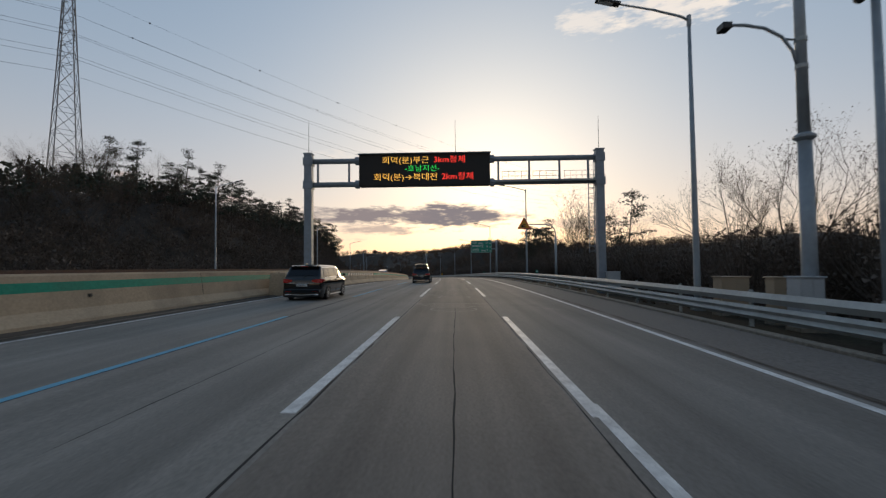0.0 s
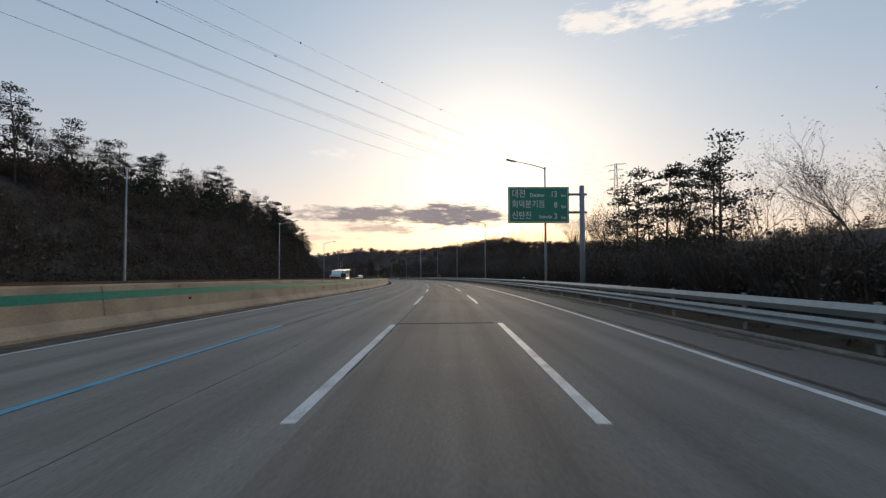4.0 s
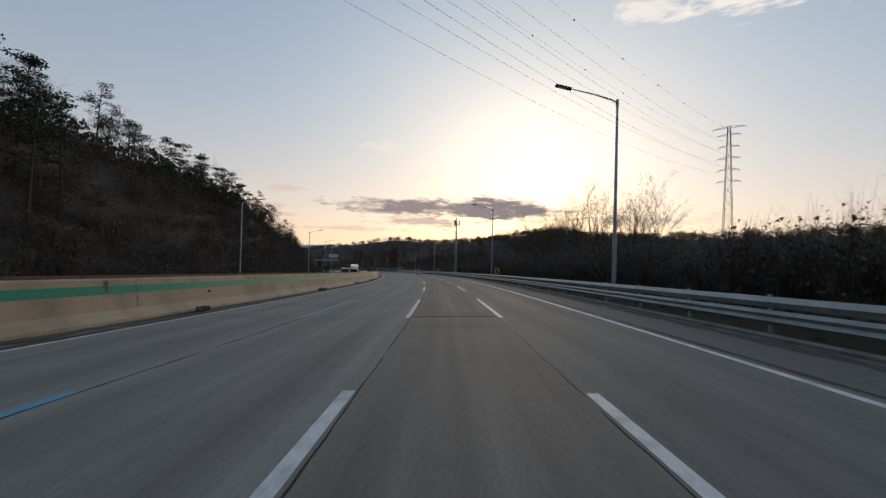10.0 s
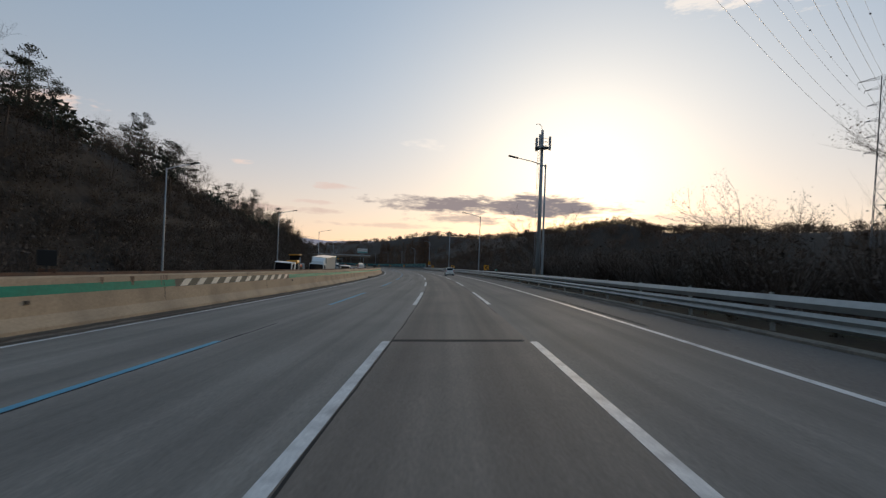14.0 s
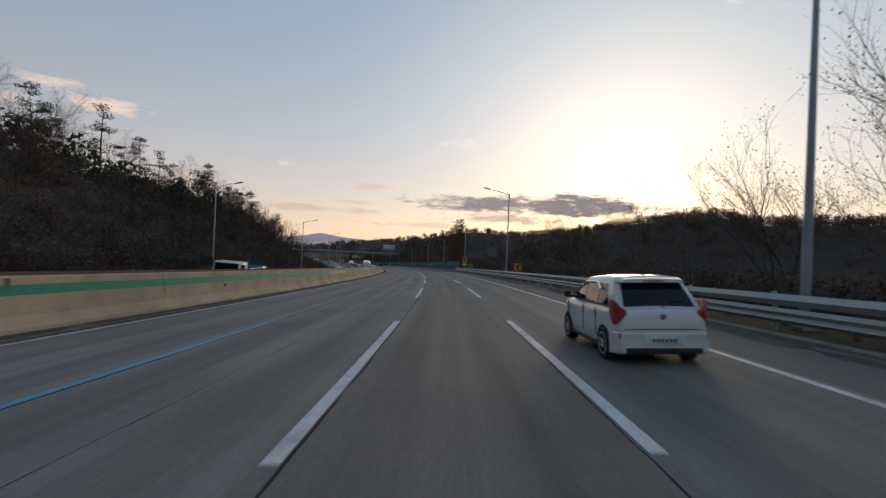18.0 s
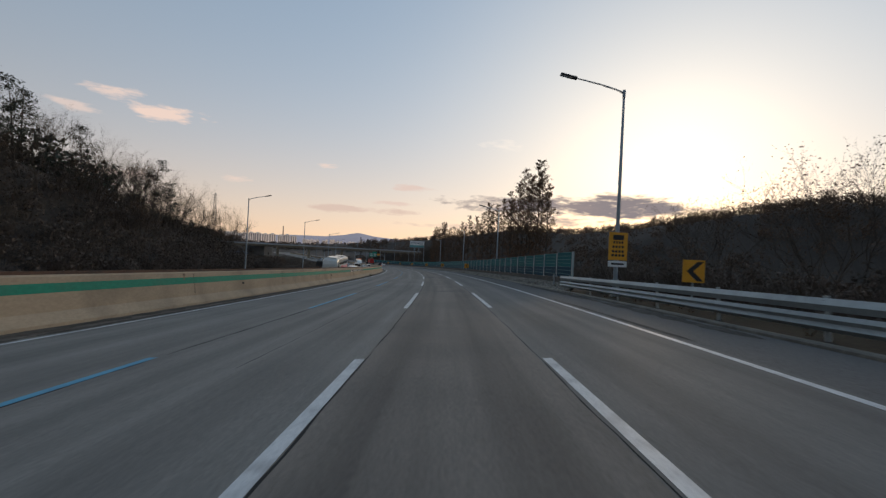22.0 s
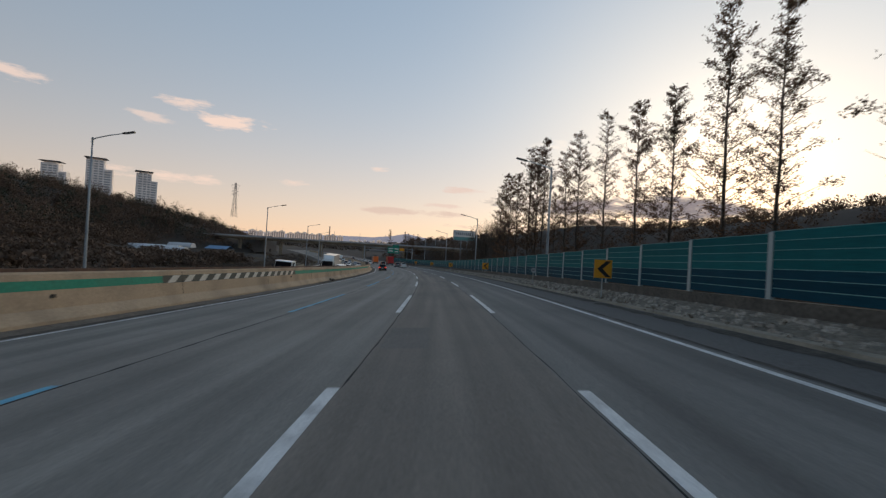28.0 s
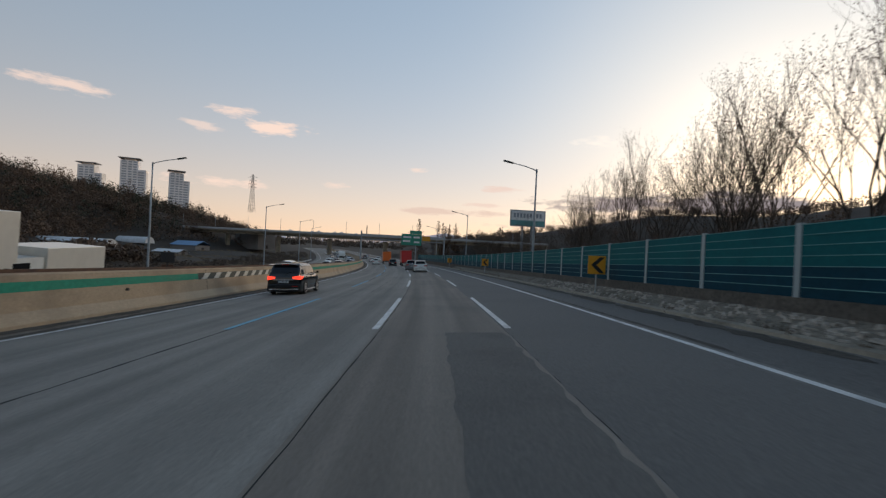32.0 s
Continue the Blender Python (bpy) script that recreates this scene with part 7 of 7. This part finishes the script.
def make_far_gantry():
    o = empty("direction_sign", stand(722, 0, lean=False), "green direction sign with a small yellow panel over the lanes", "gantry")
    part("post", tube(bmesh.new(), [(9.2, 0, -.5), (9.2, 0, 8.2)], .2, 10), M["pole"], o)
    part("post", tube(bmesh.new(), [(-11.5, 0, 0), (-11.5, 0, 8.2)], .2, 10), M["pole"], o)
    for z in (6.2, 7.4):
        part("beam", block(-11.5, 9.2, -.1, .1, z - .1, z + .1), M["pole"], o)
    b = part("sign_board", block(-1.6, 3.4, -.25, -.15, 5.2, 8.0, .02), M["sign_green"], o)
    part("upper_board", block(.4, 3.4, -.25, -.15, 8.02, 8.9, .02), M["sign_green"], o)
    part("yellow_panel", block(3.6, 5.6, -.25, -.15, 6.4, 7.6, .02), M["sign_yellow"], o)
    for z, a, c in ((7.2, -1.2, .8), (6.2, -1.2, .6), (7.2, 1.4, 3.0), (6.0, 1.5, 2.9)):
        part("writing_bar", block(a, c, -.256, -.25, z - .22, z + .22), M["sign_white"], b)


make_far_gantry()


def make_billboard():
    o = empty("billboard", stand(751, 42, float(ground_z(751, 42)), turn=-6, lean=False), "white and green roadside billboard on two dark legs", "billboard")
    g = float(ground_z(751, 42))
    for x in (-1.6, 1.6):
        part("leg", tube(bmesh.new(), [(x, .3, -1), (x, .3, 13.4 - g)], .35, 10), M["gantry"], o)
    b = part("board", block(-5.9, 5.9, -.3, .3, 13.2 - g, 18.6 - g, .05), M["gantry"], o)
    part("face", block(-5.6, 5.6, -.32, -.3, 13.5 - g, 18.3 - g), M["sign_white"], b)
    part("green_field", block(-5.6, 5.6, -.33, -.321, 13.5 - g, 15.2 - g), M["panel_rib"], b)
    for i in range(9):
        part("writing_bar", block(-4.8 + i * 1.08, -4.1 + i * 1.08, -.33, -.321, 16.1 - g, 17.5 - g), M["gantry"], b)


make_billboard()


def make_tower(name, x, y, z0, z1, w, d, label, seed):
    o = empty(name, pose(x, y, z0, 0, 0, 40 + seed * 9), label, "apartment tower", "apartment towers")
    h = z1 - z0
    wall = part("wall", block(-w / 2, w / 2, -d / 2, d / 2, 0, h), M["tower_wall"], o)
    wing = part("wing", block(w * .35, w * .95, -d * .35, d * .45, 0, h * .86), M["tower_wall"], o)
    part("roof_crown", block(-w * .62, w * .62, -d * .62, d * .62, h + 4.5, h + 6), M["tower_dark"], o)
    part("roof_house", block(-w * .3, w * .3, -d * .3, d * .3, h, h + 4.5), M["tower_wall"], o)
    for k in range(int(h / 6)):
        for x, hw in ((-w * .28, w * .13), (w * .05, w * .1), (w * .33, w * .1)):
            bm = block(x - hw, x + hw, -d / 2 - .06, -d / 2 - .01, k * 6 + 2, k * 6 + 5.2)
            part("window", bm, M["tower_glass"], o)
    for k in range(int(h * .86 / 6)):
        part("window", block(w * .45, w * .85, -d * .35 - .06, -d * .35 - .01, k * 6 + 2, k * 6 + 5.2), M["tower_glass"], o)
    return o


M["tower_wall"] = surface("tower_wall", (.80, .80, .81), rough=.8, spread=.04, grain=.5, patch=.05, bump=0)
M["tower_dark"] = surface("tower_roof", (.16, .16, .17), rough=.8, spread=.04, grain=.5, bump=0)
M["tower_glass"] = glassy("tower_glass", (.34, .38, .42), .15)
TOWERS = [(-1491, 1016, 150, 34, 28, 1), (-1406, 1072, 165, 36, 30, 2), (-1312, 1134, 140, 30, 26, 3)]
for x, y, top, w, d, k in TOWERS:
    make_tower("apartment_tower", x, y, 20, top, w, d, "pale high-rise apartment tower with a flat crown roof", k)
lattice("pylon", pose(-655, 905, 20, 0, 0, 30), 46, 3.2, .7, "small far lattice power pylon on the ridge", [(46 * f, w * .8) for f, w in ARMS], M["pylon"])
# town on the skyline, far down the valley
def far_place(az, d):
    a = radians(az)
    return -80 + d * math.sin(a), 430 + d * math.cos(a)


def town_block(az, d, w, top, seed):
    x, y = far_place(az, d)
    r = random.Random(seed)
    o = empty("distant_block", pose(x, y, -6, 0, 0, -az + r.uniform(-14, 14)), "hazy pale apartment block on the skyline", "apartment block", "skyline blocks")
    h = top + 6
    part("wall", block(-w / 2, w / 2, -7, 7, 0, h), M["town_wall"], o)
    part("roof", block(-w * .2, w * .2, -4, 4, h, h + 4), M["town_wall"], o)
    for i in range(3):
        x0 = -w / 2 + w * (i + .25) / 3
        part("window_bay", block(x0, x0 + w / 6, -7.3, -7.02, 4, h - 3), M["town_glass"], o)


M["town_wall"] = surface("town_wall", (.80, .79, .79), rough=.85, spread=.04, grain=.5, patch=.05, bump=0)
M["town_glass"] = surface("town_glass", (.30, .32, .36), rough=.5, spread=.04, grain=.5, bump=0)
rnd = random.Random(5)
for i in range(13):
    town_block(-50.5 + i * .82 + rnd.uniform(-.1, .1), 2300 + rnd.uniform(-60, 60), rnd.uniform(26, 33), rnd.uniform(35, 42), i)
for i in range(26):
    town_block(-39.6 + i * .46 + rnd.uniform(-.15, .15), 2550 + rnd.uniform(-120, 160), rnd.uniform(12, 24), rnd.uniform(22, 33), 40 + i)


def far_hills():
    """Painted-haze ridge line behind the town: plain distance, beyond the end of the ground."""
    prof = [(-95, 1.3), (-75, 1.6), (-60, 1.2), (-48, 1.05), (-40, 1.25), (-37, 1.3), (-34.6, 1.6), (-32.9, 1.95), (-31, 1.6), (-27, 1.3), (-23, 1.5), (-19, 1.6), (-12, 1.4), (0, 1.2), (30, 1.3), (60, 1.2)]
    v, f = [], []
    n = 520
    for i in range(n + 1):
        az = -95 + 155 * i / n
        e = float(np.interp(az, *zip(*prof))) + .07 * noise.noise(Vector((az * .55, 3, 0))) + .035 * noise.noise(Vector((az * 2.3, 7, 0)))
        for d, z in ((3150, -40), (3600, -8 + 3600 * math.tan(radians(e))), (3900, -40)):
            x, y = far_place(az, d)
            v.append((x, y, z))
        if i:
            k = 3 * i
            f += [(k - 3, k, k + 1, k - 2), (k - 2, k + 1, k + 2, k - 1)]
    # distance haze is put into the blue-grey colour and a faint glow
    mat = surface("painted_haze", (.10, .11, .14), rough=1, spread=.08, grain=.01, patch=.003, bump=0)
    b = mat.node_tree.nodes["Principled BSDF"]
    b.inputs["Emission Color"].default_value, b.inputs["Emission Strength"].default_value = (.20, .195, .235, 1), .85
    return tagged(mesh_object("backdrop", v, f, mat, smooth=True), "blue-grey hills on the horizon with painted, faintly glowing haze", "hills", kind="structure")


far_hills()
chim = empty("chimney", pose(*far_place(-42.0, 2350), 0), "slim distant factory chimney on the skyline", "chimney")
part("stack", tube(bmesh.new(), [(0, 0, -10), (0, 0, 84)], [3.2, 2.2], 10), M["tower_dark"], chim)

M["film"] = surface("greenhouse_film", (.55, .57, .58), rough=.35, spread=.08, grain=2, patch=.3, bump=.05)
M["shed_wall"] = surface("shed_wall", (.20, .19, .18), rough=.8, spread=.06, grain=2, patch=.2, bump=.05)
M["roof_blue"] = surface("blue_roof", (.12, .25, .42), rough=.5, spread=.05, bump=.05)


def greenhouse(s, u, w, l, h, turn):
    g = ground_z(s, u)
    o = empty("greenhouse", stand(s, u, g, turn, lean=False), "long pale plastic greenhouse in the field", "greenhouse", "greenhouses")
    bm = bmesh.new()
    arc = [(w / 2 * math.cos(a), h * math.sin(a)) for a in np.linspace(0, math.pi, 13)]
    va = [bm.verts.new((x, -l / 2, z)) for x, z in arc]
    vb = [bm.verts.new((x, l / 2, z)) for x, z in arc]
    for i in range(12):
        bm.faces.new((va[i], va[i + 1], vb[i + 1], vb[i]))
    bm.faces.new(va[::-1]), bm.faces.new(vb)
    part("film", bm, M["film"], o)
    for k in range(6):
        y = -l / 2 + l * k / 5
        part("hoop", tube(bmesh.new(), [(x * 1.01, y, z * 1.01) for x, z in arc], .05, 4), M["zinc"], o)
    return o


for s, u, w, l, h, t in ((800, -113, 8, 30, 3.2, 72), (790, -106, 7, 24, 2.8, 72), (842, -106, 6, 14, 2.8, 70)):
    greenhouse(s, u, w, l, h, t)


def shed(s, u, w, l, h, turn, roof, label):
    o = empty("farm_shed", stand(s, u, ground_z(s, u), turn, lean=False), label, "shed", "farm sheds")
    part("wall", block(-w / 2, w / 2, -l / 2, l / 2, -.5, h), M["shed_wall"], o)
    bm = bmesh.new()
    pts = [(-w / 2 - .4, h), (0, h + w * .22), (w / 2 + .4, h), (w / 2 + .4, h - .1), (0, h + w * .22 - .12), (-w / 2 - .4, h - .1)]
    a = [bm.verts.new((x, -l / 2 - .4, z)) for x, z in pts]
    b = [bm.verts.new((x, l / 2 + .4, z)) for x, z in pts]
    bm.faces.new(a[::-1]), bm.faces.new(b)
    for i in range(6):
        bm.faces.new((a[i], a[(i + 1) % 6], b[(i + 1) % 6], b[i]))
    part("roof", bm, roof, o)
    part("door", block(-.8, .8, -l / 2 - .03, -l / 2 - .002, 0, 2.2), M["black"], o)


shed(852, -86, 9, 14, 3.2, 60, M["roof_blue"], "low farm shed with a blue metal roof")
shed(812, -84, 5, 12, 1.8, 62, M["film"], "low farm shed with a pale metal roof")
shed(905, -62, 12, 22, 9, 40, M["tower_dark"], "large dark warehouse on the slope at the end of the wood")
